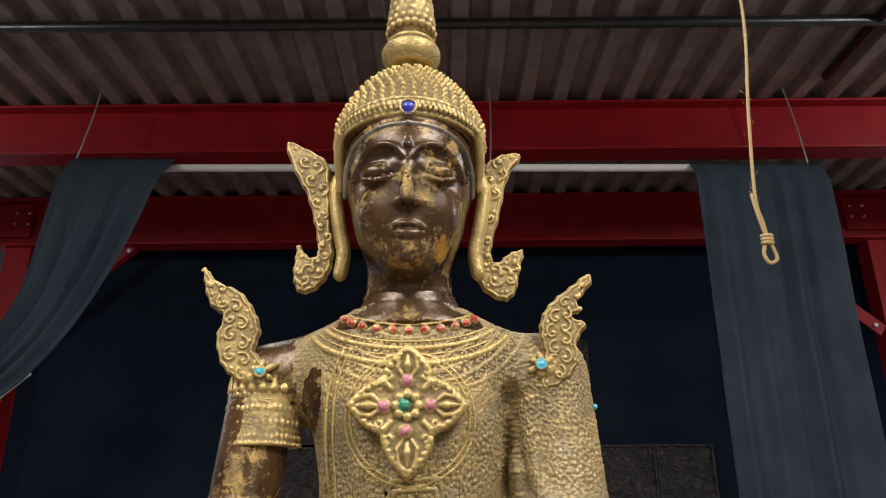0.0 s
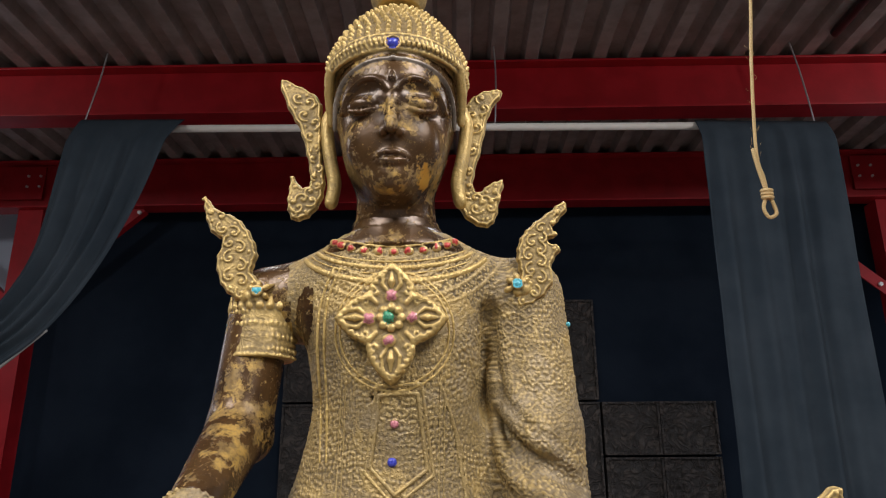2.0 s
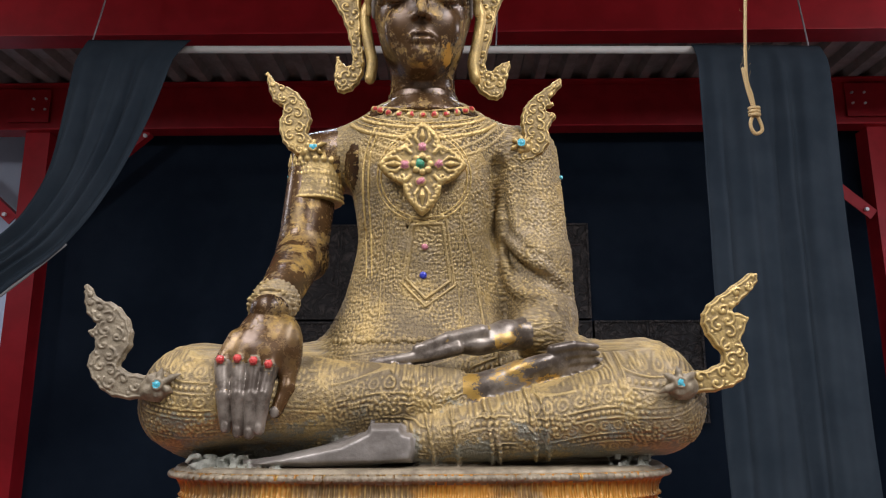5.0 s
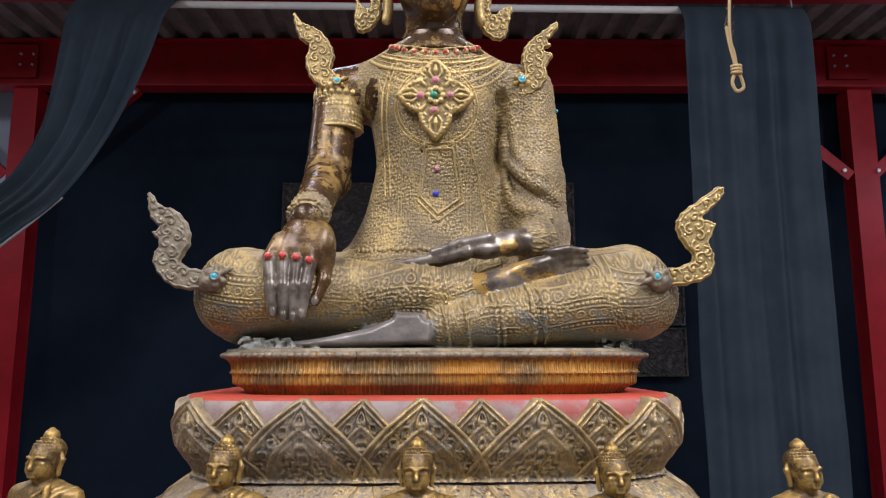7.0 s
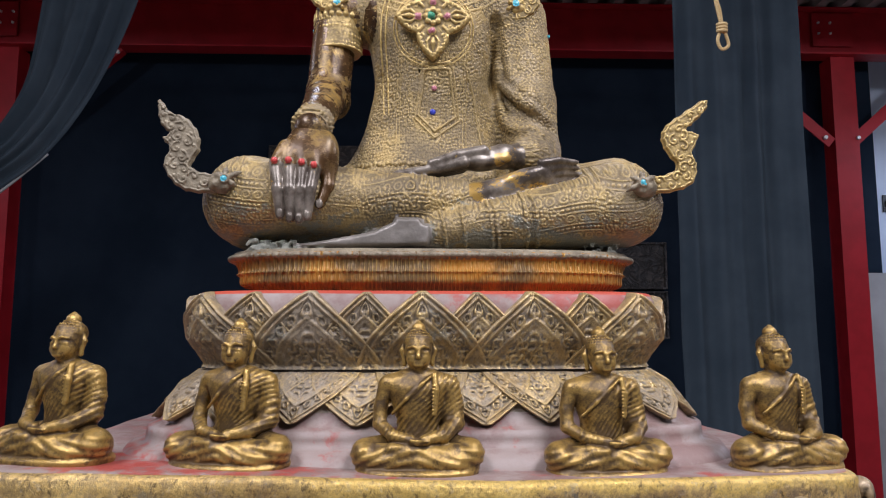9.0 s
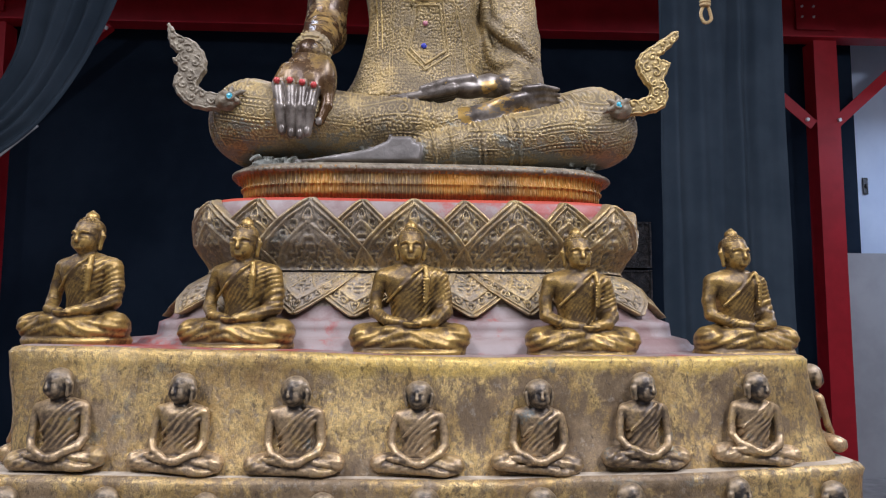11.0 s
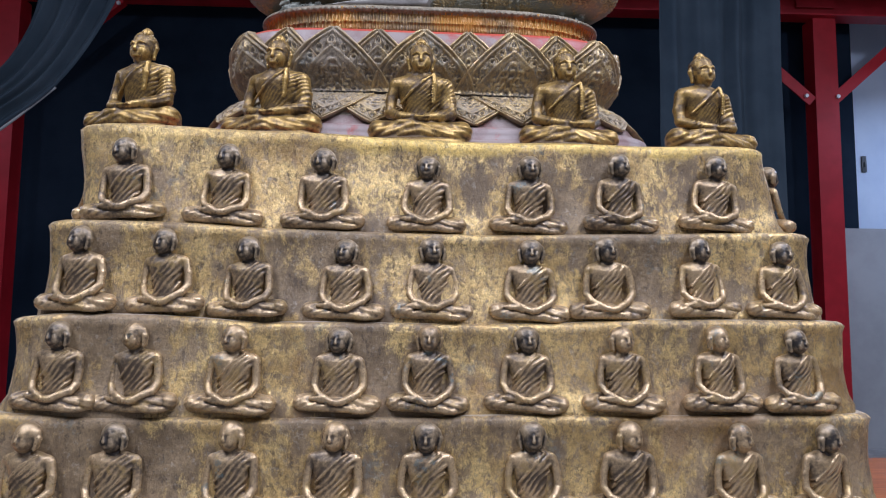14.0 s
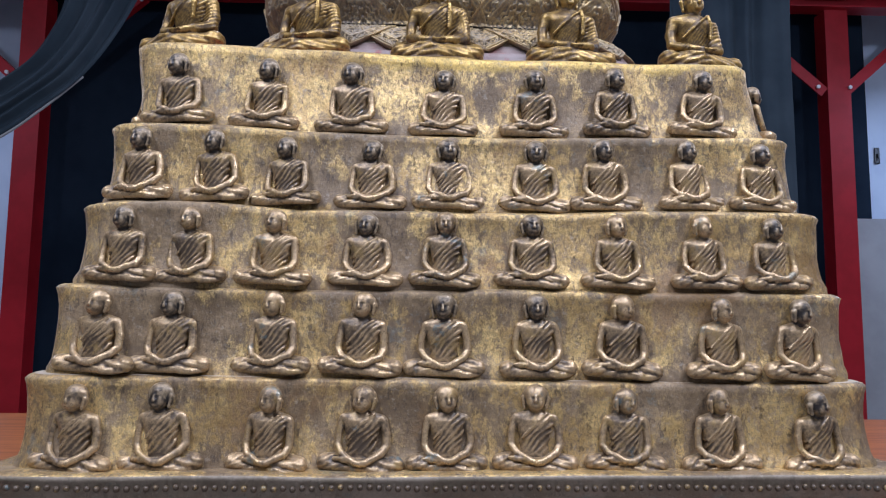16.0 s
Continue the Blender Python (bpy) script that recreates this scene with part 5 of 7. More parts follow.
def head_clay():
    c = Clay((-0.155, 0.630, 2.225), (0.165, 0.850, 2.83), 0.0016)
    X = CX - 0.001
    # neck with its three rings
    c.loft([(2.215, X, 0.768, 0.066, 0.060), (2.236, X, 0.760, 0.056, 0.052), (2.255, X, 0.757, 0.0485, 0.047), (2.285, X, 0.752, 0.0455, 0.045), (2.33, X, 0.750, 0.046, 0.045)], 2.0, 0.006, M_SKIN)
    for z in (2.250, 2.262):
        ring = [(X + 0.0485 * math.cos(a), 0.757 + 0.047 * math.sin(a), z) for a in np.linspace(math.pi, 2 * math.pi, 22)]
        c.cord(ring, 0.0012, 0.002, M_SKIN)
    # skull, cheeks and jaw
    c.ball((X, 0.738, 2.388), (0.0685, 0.086, 0.088), 0.01, M_SKIN)
    c.ball((X, 0.742, 2.410), (0.0730, 0.0840, 0.082), 0.01, M_SKIN)
    c.ball((X, 0.724, 2.340), (0.0590, 0.068, 0.062), 0.012, M_SKIN)
    c.ball((X, 0.702, 2.302), (0.0355, 0.042, 0.034), 0.016, M_SKIN)
    c.ball((X, 0.674, 2.288), (0.017, 0.014, 0.014), 0.010, M_SKIN)
    for s in (-1, 1):
        c.ball((X + s * 0.028, 0.684, 2.330), (0.022, 0.018, 0.027), 0.012, M_SKIN)
        # brow, eye and lids
        brow = [(X + s * 0.0062, 0.6530, 2.3840), (X + s * 0.012, 0.6525, 2.3925), (X + s * 0.022, 0.655, 2.3985), (X + s * 0.036, 0.662, 2.3975), (X + s * 0.050, 0.674, 2.3880), (X + s * 0.060, 0.690, 2.3710)]
        arch = spline(brow, 5)
        c.cord([(x, min(y, c.front(x, z) or y) + 0.0004, z) for x, y, z in arch], [0.0023 - 0.0008 * abs(2 * i / (len(arch) - 1) - 1) for i in range(len(arch))], 0.004, M_SKIN)
        # hollow under the brow, then the lowered lid with its slit and the lower lid
        c.ball((X + s * 0.030, 0.6550, 2.3850), (0.018, 0.0060, 0.0062), 0.007, M_SKIN, (0, 0, s * 22), cut=True)
        c.ball((X + s * 0.0325, 0.6690, 2.3705), (0.0185, 0.0125, 0.0110), 0.0035, M_SKIN, (0, 0, s * 22))
        lid = [(X + s * x, c.front(X + s * x, z), z) for x, z in spline([(0.0165, 2.3680), (0.023, 2.3648), (0.033, 2.3632), (0.043, 2.3648), (0.0505, 2.3695)], 5)]
        c.cord([(x, y - 0.0001, z) for x, y, z in lid], 0.0013, 0.0006, M_SKIN, cut=True)
        c.cord([(x, y + 0.0004, z - 0.0030) for x, y, z in lid[3:-2]], 0.0014, 0.003, M_SKIN)
        # nostril
        c.ball((X + s * 0.0082, 0.6555, 2.3330), (0.0048, 0.0070, 0.0046), 0.003, M_SKIN)
        # long ear with its drawn-out lobe, between the face and the ornament
        lobe = [(0.077, 2.408), (0.084, 2.388), (0.081, 2.360), (0.0765, 2.335), (0.0720, 2.312), (0.0755, 2.287)]
        c.cord([(X + s * x, 0.748, z) for x, z in spline(lobe, 6)], 0.0056, 0.006, M_GOLD)
        c.cord([(X + s * (x + 0.0036), 0.7425, z) for x, z in spline(lobe[1:], 8)], 0.0016, 0.0010, M_GOLD)
        c.cord([(X + s * (x - 0.0040), 0.7425, z) for x, z in spline(lobe[2:], 8)], 0.0016, 0.0010, M_GOLD)
    # nose
    c.cord([(X, 0.660, 2.388), (X, 0.6555, 2.372), (X, 0.6510, 2.356), (X, 0.6465, 2.343), (X, 0.6460, 2.3355)], [0.0050, 0.0048, 0.0054, 0.0066, 0.0072], 0.004, M_SKIN)
    # mouth
    up = [(X - 0.0185, 0.6640, 2.3085), (X - 0.010, 0.6575, 2.3110), (X - 0.004, 0.6550, 2.3122), (X, 0.6545, 2.3112), (X + 0.004, 0.6550, 2.3122), (X + 0.010, 0.6575, 2.3110), (X + 0.0185, 0.6640, 2.3085)]
    low = [(X - 0.0150, 0.6632, 2.3055), (X - 0.008, 0.6580, 2.3030), (X, 0.6562, 2.3022), (X + 0.008, 0.6580, 2.3030), (X + 0.0150, 0.6632, 2.3055)]
    c.cord([(x, y + 0.0016, z) for x, y, z in spline(up, 4)], 0.0018, 0.003, M_SKIN)
    c.cord([(x, y + 0.0018, z) for x, y, z in spline(low, 4)], 0.0026, 0.004, M_SKIN)
    c.cord([(x, y + 0.0002, z - 0.0034) for x, y, z in spline(up, 4)], 0.0008, 0.0010, M_SKIN, cut=True)
    # mark between the brows
    c.limb((X, c.front(X, 2.397), 2.3970), (X, c.front(X, 2.4075), 2.4075), 0.0041, 0.0012, 0.0005, M_SKIN)
    # crown: hair dome of small spikes over a jewelled band
    c.loft([(2.434, X, 0.748, 0.0825, 0.0885), (2.450, X, 0.748, 0.0835, 0.0895), (2.470, X, 0.750, 0.078, 0.084), (2.492, X, 0.752, 0.0685, 0.073), (2.512, X, 0.753, 0.054, 0.056), (2.528, X, 0.754, 0.036, 0.037), (2.540, X, 0.754, 0.022, 0.022)], 2.0, 0.003, M_GOLD)
    rows = [(2.456, 0.083, 46), (2.4645, 0.0795, 44), (2.473, 0.0755, 42), (2.4815, 0.0715, 39), (2.490, 0.0665, 36), (2.498, 0.0610, 33), (2.506, 0.0545, 29), (2.513, 0.0480, 26), (2.5195, 0.0410, 22), (2.5255, 0.0330, 17)]
    for j, (z, r, n) in enumerate(rows):
        for i in range(n):
            a = 2 * math.pi * (i + 0.5 * (j % 2)) / n
            if math.sin(a) > 0.45:
                continue
            r2 = r + 0.0045
            x, y = X + r2 * 0.965 * math.cos(a), 0.751 + r2 * 1.03 * math.sin(a)
            c.limb((x - 0.002 * math.cos(a), y - 0.002 * math.sin(a), z), (x + 0.0020 * math.cos(a), y + 0.0020 * math.sin(a), z + 0.0046), 0.0050, 0.0028, 0.0003, M_GOLD)
    for dz, r, t in ((2.4335, 0.0872, 0.0018), (2.4380, 0.0856, 0.0034), (2.4420, 0.0862, 0.0036), (2.4460, 0.0868, 0.0034), (2.4505, 0.0892, 0.0018)):
        ring = []
        for a in np.linspace(0, 2 * math.pi, 61):
            drop = 0.0 if math.sin(a) > 0 else 0.010 * (1 - abs(math.sin(a)))
            ring.append((X + 0.955 * r * math.cos(a), 0.748 + r * 1.02 * math.sin(a), dz - drop + 0.004))
        c.cord(ring, t, 0.002 if t < 0.004 else 0.006, M_GOLD)
    # small raised leaves along the band
    for i in range(44):
        a = math.pi * (1.03 + 0.94 * i / 43)
        drop = 0.010 * (1 - abs(math.sin(a)))
        for dz, q in ((2.4465, 0.0024), (2.4415, 0.0020)):
            c.ball((X + 0.955 * 0.0902 * math.cos(a + 0.03 * (q < 0.0022)), 0.748 + 0.0920 * math.sin(a), dz + 0.0015 - drop), (q * 1.1, q, q * 1.6), 0.0008, M_GOLD)
    # the band comes down before the ears and frames the face
    for s in (-1, 1):
        side = [(X + s * 0.0745, 0.704, 2.438), (X + s * 0.0780, 0.718, 2.415), (X + s * 0.0775, 0.728, 2.398), (X + s * 0.0770, 0.734, 2.382)]
        c.cord([tuple(p) for p in spline(side, 5)], [0.0050] * 6 + [0.0045] * 5 + [0.0035] * 5, 0.003, M_GOLD)
        inner = [(X + s * 0.0, 0.6565, 2.4215), (X + s * 0.03, 0.664, 2.420), (X + s * 0.055, 0.682, 2.410), (X + s * 0.0665, 0.697, 2.388), (X + s * 0.0680, 0.708, 2.360)]
        c.cord([(x, min(y, c.front(x, z + 0.002) or y) - 0.0002, z + 0.002) for x, y, z in spline(inner, 6)], 0.0024, 0.0015, M_DULL)
    stone(c, X, 0.6515, 2.4400, 0.0058, M_BLUE)
    ring = [(X + 0.0085 * math.cos(a), 0.6520, 2.4405 + 0.0085 * math.sin(a)) for a in np.linspace(0, 2 * math.pi, 17)]
    c.cord(ring, 0.0014, 0.001, M_GOLD)
    # spire: collar, neck and ringed finial
    c.loft([(2.552, X, 0.754, 0.028, 0.028), (2.562, X, 0.754, 0.034, 0.034), (2.570, X, 0.754, 0.036, 0.036), (2.577, X, 0.754, 0.035, 0.035), (2.581, X, 0.754, 0.029, 0.029), (2.587, X, 0.754, 0.0305, 0.0305), (2.593, X, 0.754, 0.023, 0.023), (2.603, X, 0.754, 0.0275, 0.0275), (2.625, X, 0.754, 0.0285, 0.0285), (2.650, X, 0.754, 0.0255, 0.0255), (2.70, X, 0.754, 0.019, 0.019), (2.76, X, 0.754, 0.011, 0.011), (2.815, X, 0.754, 0.003, 0.003)], 2.0, 0.002, M_GOLD)
    for j in range(13):
        z = 2.604 + 0.0105 * j
        r = 0.0280 - 0.0011 * j
        n = 18 - j // 2
        for i in range(n):
            a = 2 * math.pi * (i + 0.5 * (j % 2)) / n
            c.ball((X + r * math.cos(a), 0.754 + r * math.sin(a), z), (0.0042, 0.0042, 0.0052), 0.001, M_GOLD)
    return c


def carved(c, outline, y, mat, spine, lean=0.0, thick=0.0068):
    """A cast flame or leaf: a plate with a raised rim, coils along its spine and small lobes between them."""
    o = spline(outline, 5, closed=True)
    area = np.sum(o[:, 0] * np.roll(o[:, 1], -1) - np.roll(o[:, 0], -1) * o[:, 1])
    d = np.roll(o, -1, axis=0) - np.roll(o, 1, axis=0)
    d /= np.linalg.norm(d, axis=1)[:, None] + 1e-9
    inward = np.stack([-d[:, 1], d[:, 0]], axis=1) * (1 if area > 0 else -1)
    o = o + inward * (0.0009 * np.sin(np.arange(len(o)) * 2.1))[:, None]
    face = lambda z: y + lean * (z - o[:, 1].min())
    c.plate(o, y, thick, 0.006, 0.0, 780.0, 0.0015, mat, lean)
    rim = o + inward * 0.0034
    c.cord([(p[0], face(p[1]) - thick + 0.0012, p[1]) for p in rim] + [(rim[0][0], face(rim[0][1]) - thick + 0.0012, rim[0][1])], 0.0015, 0.0005, mat)
    rnd = random.Random(int(abs(o[0, 0]) * 1e4))
    way = spline(spine, 6)
    step = np.gradient(way, axis=0)
    step /= np.linalg.norm(step, axis=1)[:, None] + 1e-9
    for i in range(1, len(way) - 1, 2):
        side = 1 if (i // 2) % 2 else -1
        reach = float(np.min(np.linalg.norm(o - way[i], axis=1)))
        r = min(0.0085, reach * 0.62)
        if r < 0.0022:
            continue
        mid = way[i] + np.array((-step[i][1], step[i][0])) * side * (reach * 0.30)
        a, b = o, np.roll(o, -1, axis=0)
        cross = ((a[:, 1] > mid[1]) != (b[:, 1] > mid[1])) & (mid[0] < a[:, 0] + (b[:, 0] - a[:, 0]) * (mid[1] - a[:, 1]) / (b[:, 1] - a[:, 1] + 1e-12))
        if cross.sum() % 2 == 0:
            continue
        turn = math.atan2(step[i][1], step[i][0])
        coil = [(mid[0] + r * (1 - 0.16 * u) * math.cos(turn + side * u), mid[1] + r * (1 - 0.16 * u) * math.sin(turn + side * u)) for u in np.linspace(0, 5.4, 16)]
        c.cord([(a, face(b) - thick - 0.0002, b) for a, b in coil], 0.0013, 0.0005, mat)
        c.ball((mid[0], face(mid[1]) - thick, mid[1]), (0.0021, 0.0021, 0.0021), 0.0006, mat)
    for i in range(3, len(o) - 3, 4):
        p = o[i] + inward[i] * rnd.uniform(0.0062, 0.0078)
        if np.min(np.linalg.norm(o - p, axis=1)) < 0.0050:
            continue
        c.ball((p[0], face(p[1]) - thick + 0.0002, p[1]), (0.0017, 0.0016, 0.0023), 0.0006, mat)


def ear_wing_clays():
    """The two gilded wings behind the ears, each ending in an upturned tail."""
    out = []
    left = [(-0.138, 2.449), (-0.110, 2.439), (-0.088, 2.421), (-0.084, 2.385), (-0.083, 2.350), (-0.078, 2.320), (-0.081, 2.292), (-0.095, 2.272), (-0.113, 2.268), (-0.121, 2.285), (-0.120, 2.308), (-0.117, 2.323), (-0.105, 2.309), (-0.096, 2.314), (-0.100, 2.344), (-0.111, 2.382), (-0.127, 2.412)]
    right = [(0.135, 2.437), (0.111, 2.438), (0.090, 2.422), (0.084, 2.395), (0.084, 2.360), (0.079, 2.330), (0.075, 2.300), (0.086, 2.273), (0.108, 2.261), (0.121, 2.270), (0.127, 2.295), (0.132, 2.319), (0.116, 2.316), (0.102, 2.305), (0.096, 2.318), (0.107, 2.362), (0.118, 2.408)]
    for edge, y, sx in ((left, 0.750, -1), (right, 0.758, 1)):
        lo, hi = np.min(edge, axis=0) - 0.008, np.max(edge, axis=0) + 0.008
        c = Clay((lo[0], y - 0.018, lo[1]), (hi[0], y + 0.018, hi[1]), 0.00105)
        carved(c, edge, y, M_GOLD, [(sx * 0.112, 2.428), (sx * 0.099, 2.395), (sx * 0.091, 2.350), (sx * 0.088, 2.315), (sx * 0.098, 2.290), (sx * 0.117, 2.288), (sx * 0.124, 2.305)])
        out.append(c)
    return out


def flame_clays():
    """Flame ornaments that curl up from the shoulders and the knees."""
    out = []
    shoulder_left = [(-0.214, 2.294), (-0.198, 2.278), (-0.175, 2.268), (-0.158, 2.248), (-0.149, 2.224), (-0.153, 2.203), (-0.137, 2.184), (-0.141, 2.158), (-0.156, 2.164), (-0.173, 2.175), (-0.188, 2.191), (-0.195, 2.218), (-0.190, 2.240), (-0.204, 2.252), (-0.213, 2.276)]
    shoulder_right = [(0.198, 2.287), (0.202, 2.276), (0.185, 2.255), (0.190, 2.246), (0.178, 2.239), (0.193, 2.231), (0.182, 2.212), (0.182, 2.190), (0.163, 2.168), (0.141, 2.163), (0.143, 2.185), (0.145, 2.202), (0.142, 2.221), (0.147, 2.242), (0.160, 2.258), (0.182, 2.275)]
    knee_left = [(-0.357, 1.967), (-0.344, 1.951), (-0.324, 1.944), (-0.307, 1.924), (-0.304, 1.900), (-0.314, 1.878), (-0.291, 1.869), (-0.266, 1.872), (-0.262, 1.850), (-0.290, 1.843), (-0.320, 1.846), (-0.340, 1.861), (-0.350, 1.882), (-0.343, 1.902), (-0.352, 1.915), (-0.344, 1.922), (-0.355, 1.934), (-0.360, 1.954)]
    knee_right = [(0.370, 1.978), (0.375, 1.967), (0.356, 1.946), (0.345, 1.936), (0.362, 1.928), (0.352, 1.903), (0.358, 1.886), (0.352, 1.863), (0.327, 1.851), (0.290, 1.847), (0.272, 1.852), (0.276, 1.870), (0.308, 1.872), (0.330, 1.884), (0.316, 1.906), (0.310, 1.925), (0.318, 1.942), (0.340, 1.958)]
    for edge, y, mat, lean, way in (
            (shoulder_left, 0.742, M_GOLD, 0.0, [(-0.150, 2.172), (-0.170, 2.195), (-0.173, 2.225), (-0.182, 2.252), (-0.205, 2.278)]),
            (shoulder_right, 0.742, M_GOLD, 0.0, [(0.155, 2.178), (0.163, 2.200), (0.162, 2.225), (0.170, 2.246), (0.194, 2.274)]),
            (knee_left, 0.578, M_GREY, 0.0, [(-0.275, 1.860), (-0.315, 1.862), (-0.330, 1.885), (-0.325, 1.915), (-0.340, 1.936), (-0.354, 1.956)]),
            (knee_right, 0.570, M_GOLD, 0.0, [(0.285, 1.860), (0.325, 1.864), (0.343, 1.885), (0.332, 1.915), (0.338, 1.938), (0.364, 1.966)])):
        lo, hi = np.min(edge, axis=0) - 0.012, np.max(edge, axis=0) + 0.012
        c = Clay((lo[0], y - 0.022, lo[1]), (hi[0], y + 0.022, hi[1]), 0.0010)
        carved(c, edge, y, mat, way, lean)
        out.append(c)
    return out


def body_clay(voxel=0.0024):
    c = Clay((-0.385, 0.495, 1.712), (0.395, 0.93, 2.325), voxel)
    X = CX
    # seat slab with ribs
    def ribs(x, y, z):
        a = np.arctan2(y - 0.70, x - X)
        return 0.0012 * np.sin(a * 190) * ((z > 1.722) & (z < 1.757))
    rows = ((1.7140, 0.252, 0.131), (1.721, 0.257, 0.136), (1.7255, 0.266, 0.141), (1.7285, 0.2685, 0.1425), (1.738, 0.2690, 0.1415), (1.7405, 0.2730, 0.1435), (1.7425, 0.2730, 0.1430), (1.7445, 0.2700, 0.1395), (1.756, 0.276, 0.137), (1.759, 0.283, 0.1405), (1.767, 0.285, 0.1410))
    c.loft([(z, X, 0.70, w, d) for z, w, d in rows], 3.6, 0.001, M_SEAT, ribs)
    c.loft([(1.766, X, 0.70, 0.281, 0.137), (1.7715, X, 0.70, 0.279, 0.135)], 3.6, 0.001, M_GREY)
    n = 104
    for i in range(n):
        a = math.pi * (1.0 + i / (n - 1))
        r = 1 / (abs(math.cos(a)) ** 3.6 + abs(math.sin(a)) ** 3.6) ** (1 / 3.6)
        c.ball((X + 0.285 * r * math.cos(a), 0.70 + 0.1412 * r * math.sin(a), 1.7625), 0.0034, 0.001, M_GREY)
    # lap and thighs
    c.ball((X, 0.722, 1.812), (0.255, 0.115, 0.048), 0.02, M_ROBE)
    c.limb((X - 0.222, 0.658, 1.806), (X + 0.222, 0.658, 1.806), 0.037, 0.037, 0.02, M_ROBE)
    for s in (-1, 1):
        up = 0.006 if s > 0 else 0.0
        c.limb((X + s * 0.085, 0.80, 1.858), (X + s * 0.255, 0.655, 1.846 + up), 0.062, 0.059, 0.02, M_ROBE)
        c.ball((X + s * 0.258, 0.64, 1.842 + up), (0.060, 0.066, 0.060), 0.015, M_ROBE)
    # upper shin, across the lap; lower shin in front
    c.limb((X - 0.250, 0.618, 1.845), (X + 0.032, 0.636, 1.843), 0.054, 0.035, 0.014, M_ROBE)
    c.limb((X + 0.262, 0.617, 1.836), (X + 0.005, 0.606, 1.799), 0.055, 0.024, 0.010, M_ROBE)
    for f, q in ((0.0, 0.0265), (0.10, 0.0295), (0.24, 0.0335), (0.27, 0.0345), (0.42, 0.0390), (0.47, 0.0405)):
        a = np.array((X + 0.012 + 0.257 * f, 0.606 + 0.011 * f, 1.799 + 0.037 * f))
        ring = [tuple(a + np.array((-0.15 * q * math.sin(t), -q * math.cos(t), q * math.sin(t)))) for t in np.linspace(-1.5, 1.5, 12)]
        c.cord(ring, 0.0019, 0.002, M_ROBE)
    for f in (0.78, 0.84, 0.93):
        q = 0.055 - 0.019 * f
        c.cord([(X - 0.250 + 0.282 * f, 0.618 + 0.018 * f - q * math.cos(t), 1.845 - 0.002 * f + q * math.sin(t)) for t in np.linspace(-1.0, 1.4, 12)], 0.0017, 0.001, M_ROBE)
    # corroded lumps of casting left between the legs and the seat
    rng = random.Random(4)
    for x0, x1, y0, z0, z1, count in ((-0.250, -0.185, 0.590, 1.771, 1.784, 120), (-0.185, -0.150, 0.582, 1.770, 1.776, 16), (-0.110, -0.055, 0.606, 1.796, 1.808, 16), (0.205, 0.255, 0.596, 1.771, 1.780, 22)):
        for i in range(count):
            r = rng.uniform(0.0014, 0.0034)
            c.ball((X + rng.uniform(x0, x1), y0 + rng.uniform(0.002, 0.016), rng.uniform(z0, z1)), (r * rng.uniform(0.8, 1.6), r, r), 0.002, M_LUMP)
    # lower foot with its heel, upper foot with toes
    sole = [(-0.184, 1.7735), (-0.176, 1.7790), (-0.130, 1.7880), (-0.085, 1.7965), (-0.058, 1.8090), (-0.053, 1.8185), (-0.046, 1.8160), (-0.034, 1.8165), (-0.022, 1.8170), (-0.016, 1.8085), (-0.006, 1.8060), (-0.004, 1.7900), (-0.008, 1.7760), (-0.060, 1.7735), (-0.120, 1.7725)]
    c.plate(np.array([(X + x, z) for x, z in sole]), 0.596, 0.018, 0.005, 0.0, 900.0, 0.004, M_FOOT)
    c.cord([(X + 0.000, 0.608, 1.797), (X - 0.03, 0.610, 1.795), (X - 0.080, 0.608, 1.786), (X - 0.150, 0.606, 1.778)], [0.020, 0.018, 0.013, 0.006], 0.006, M_FOOT)
    for i in range(4):
        c.limb((X - 0.150, 0.596 + 0.006 * i, 1.7800 - 0.0012 * i), (X - 0.186 + 0.004 * i, 0.595 + 0.006 * i, 1.7765 - 0.0008 * i), 0.0040, 0.0032, 0.001, M_FOOT)
    c.cord([(X + 0.005, 0.640, 1.838), (X + 0.057, 0.624, 1.850), (X + 0.109, 0.620, 1.866), (X + 0.153, 0.622, 1.881)], [0.0225, 0.0190, 0.0175, 0.0160], 0.006, M_LEAF)
    c.ball((X + 0.125, 0.608, 1.878), (0.030, 0.010, 0.011), 0.006, M_LEAF, (0, -18, 0))
    for i in range(5):
        c.cord([(X + 0.148 + 0.005 * i, 0.608 + 0.004 * i, 1.897 - 0.0080 * i), (X + 0.172 + 0.004 * i, 0.610 + 0.005 * i, 1.9015 - 0.0080 * i), (X + 0.200 + 0.002 * i, 0.616 + 0.005 * i, 1.9005 - 0.0072 * i)], [0.0062, 0.0054, 0.0034], 0.0018, M_DULL)
    # torso and hips
    c.loft([(1.86, X, 0.775, 0.150, 0.105), (1.895, X - 0.004, 0.782, 0.150, 0.097), (1.93, X - 0.004, 0.785, 0.127, 0.086), (1.965, X - 0.002, 0.784, 0.110, 0.076), (2.01, X + 0.001, 0.782, 0.099, 0.072), (2.06, X + 0.004, 0.779, 0.0935, 0.076), (2.11, X + 0.003, 0.775, 0.100, 0.079), (2.15, X + 0.002, 0.776, 0.107, 0.083), (2.19, X, 0.779, 0.110, 0.080), (2.215, X, 0.777, 0.104, 0.075), (2.232, X, 0.772, 0.086, 0.067), (2.246, X, 0.765, 0.062, 0.056)], 2.25, 0.016, M_ROBE)
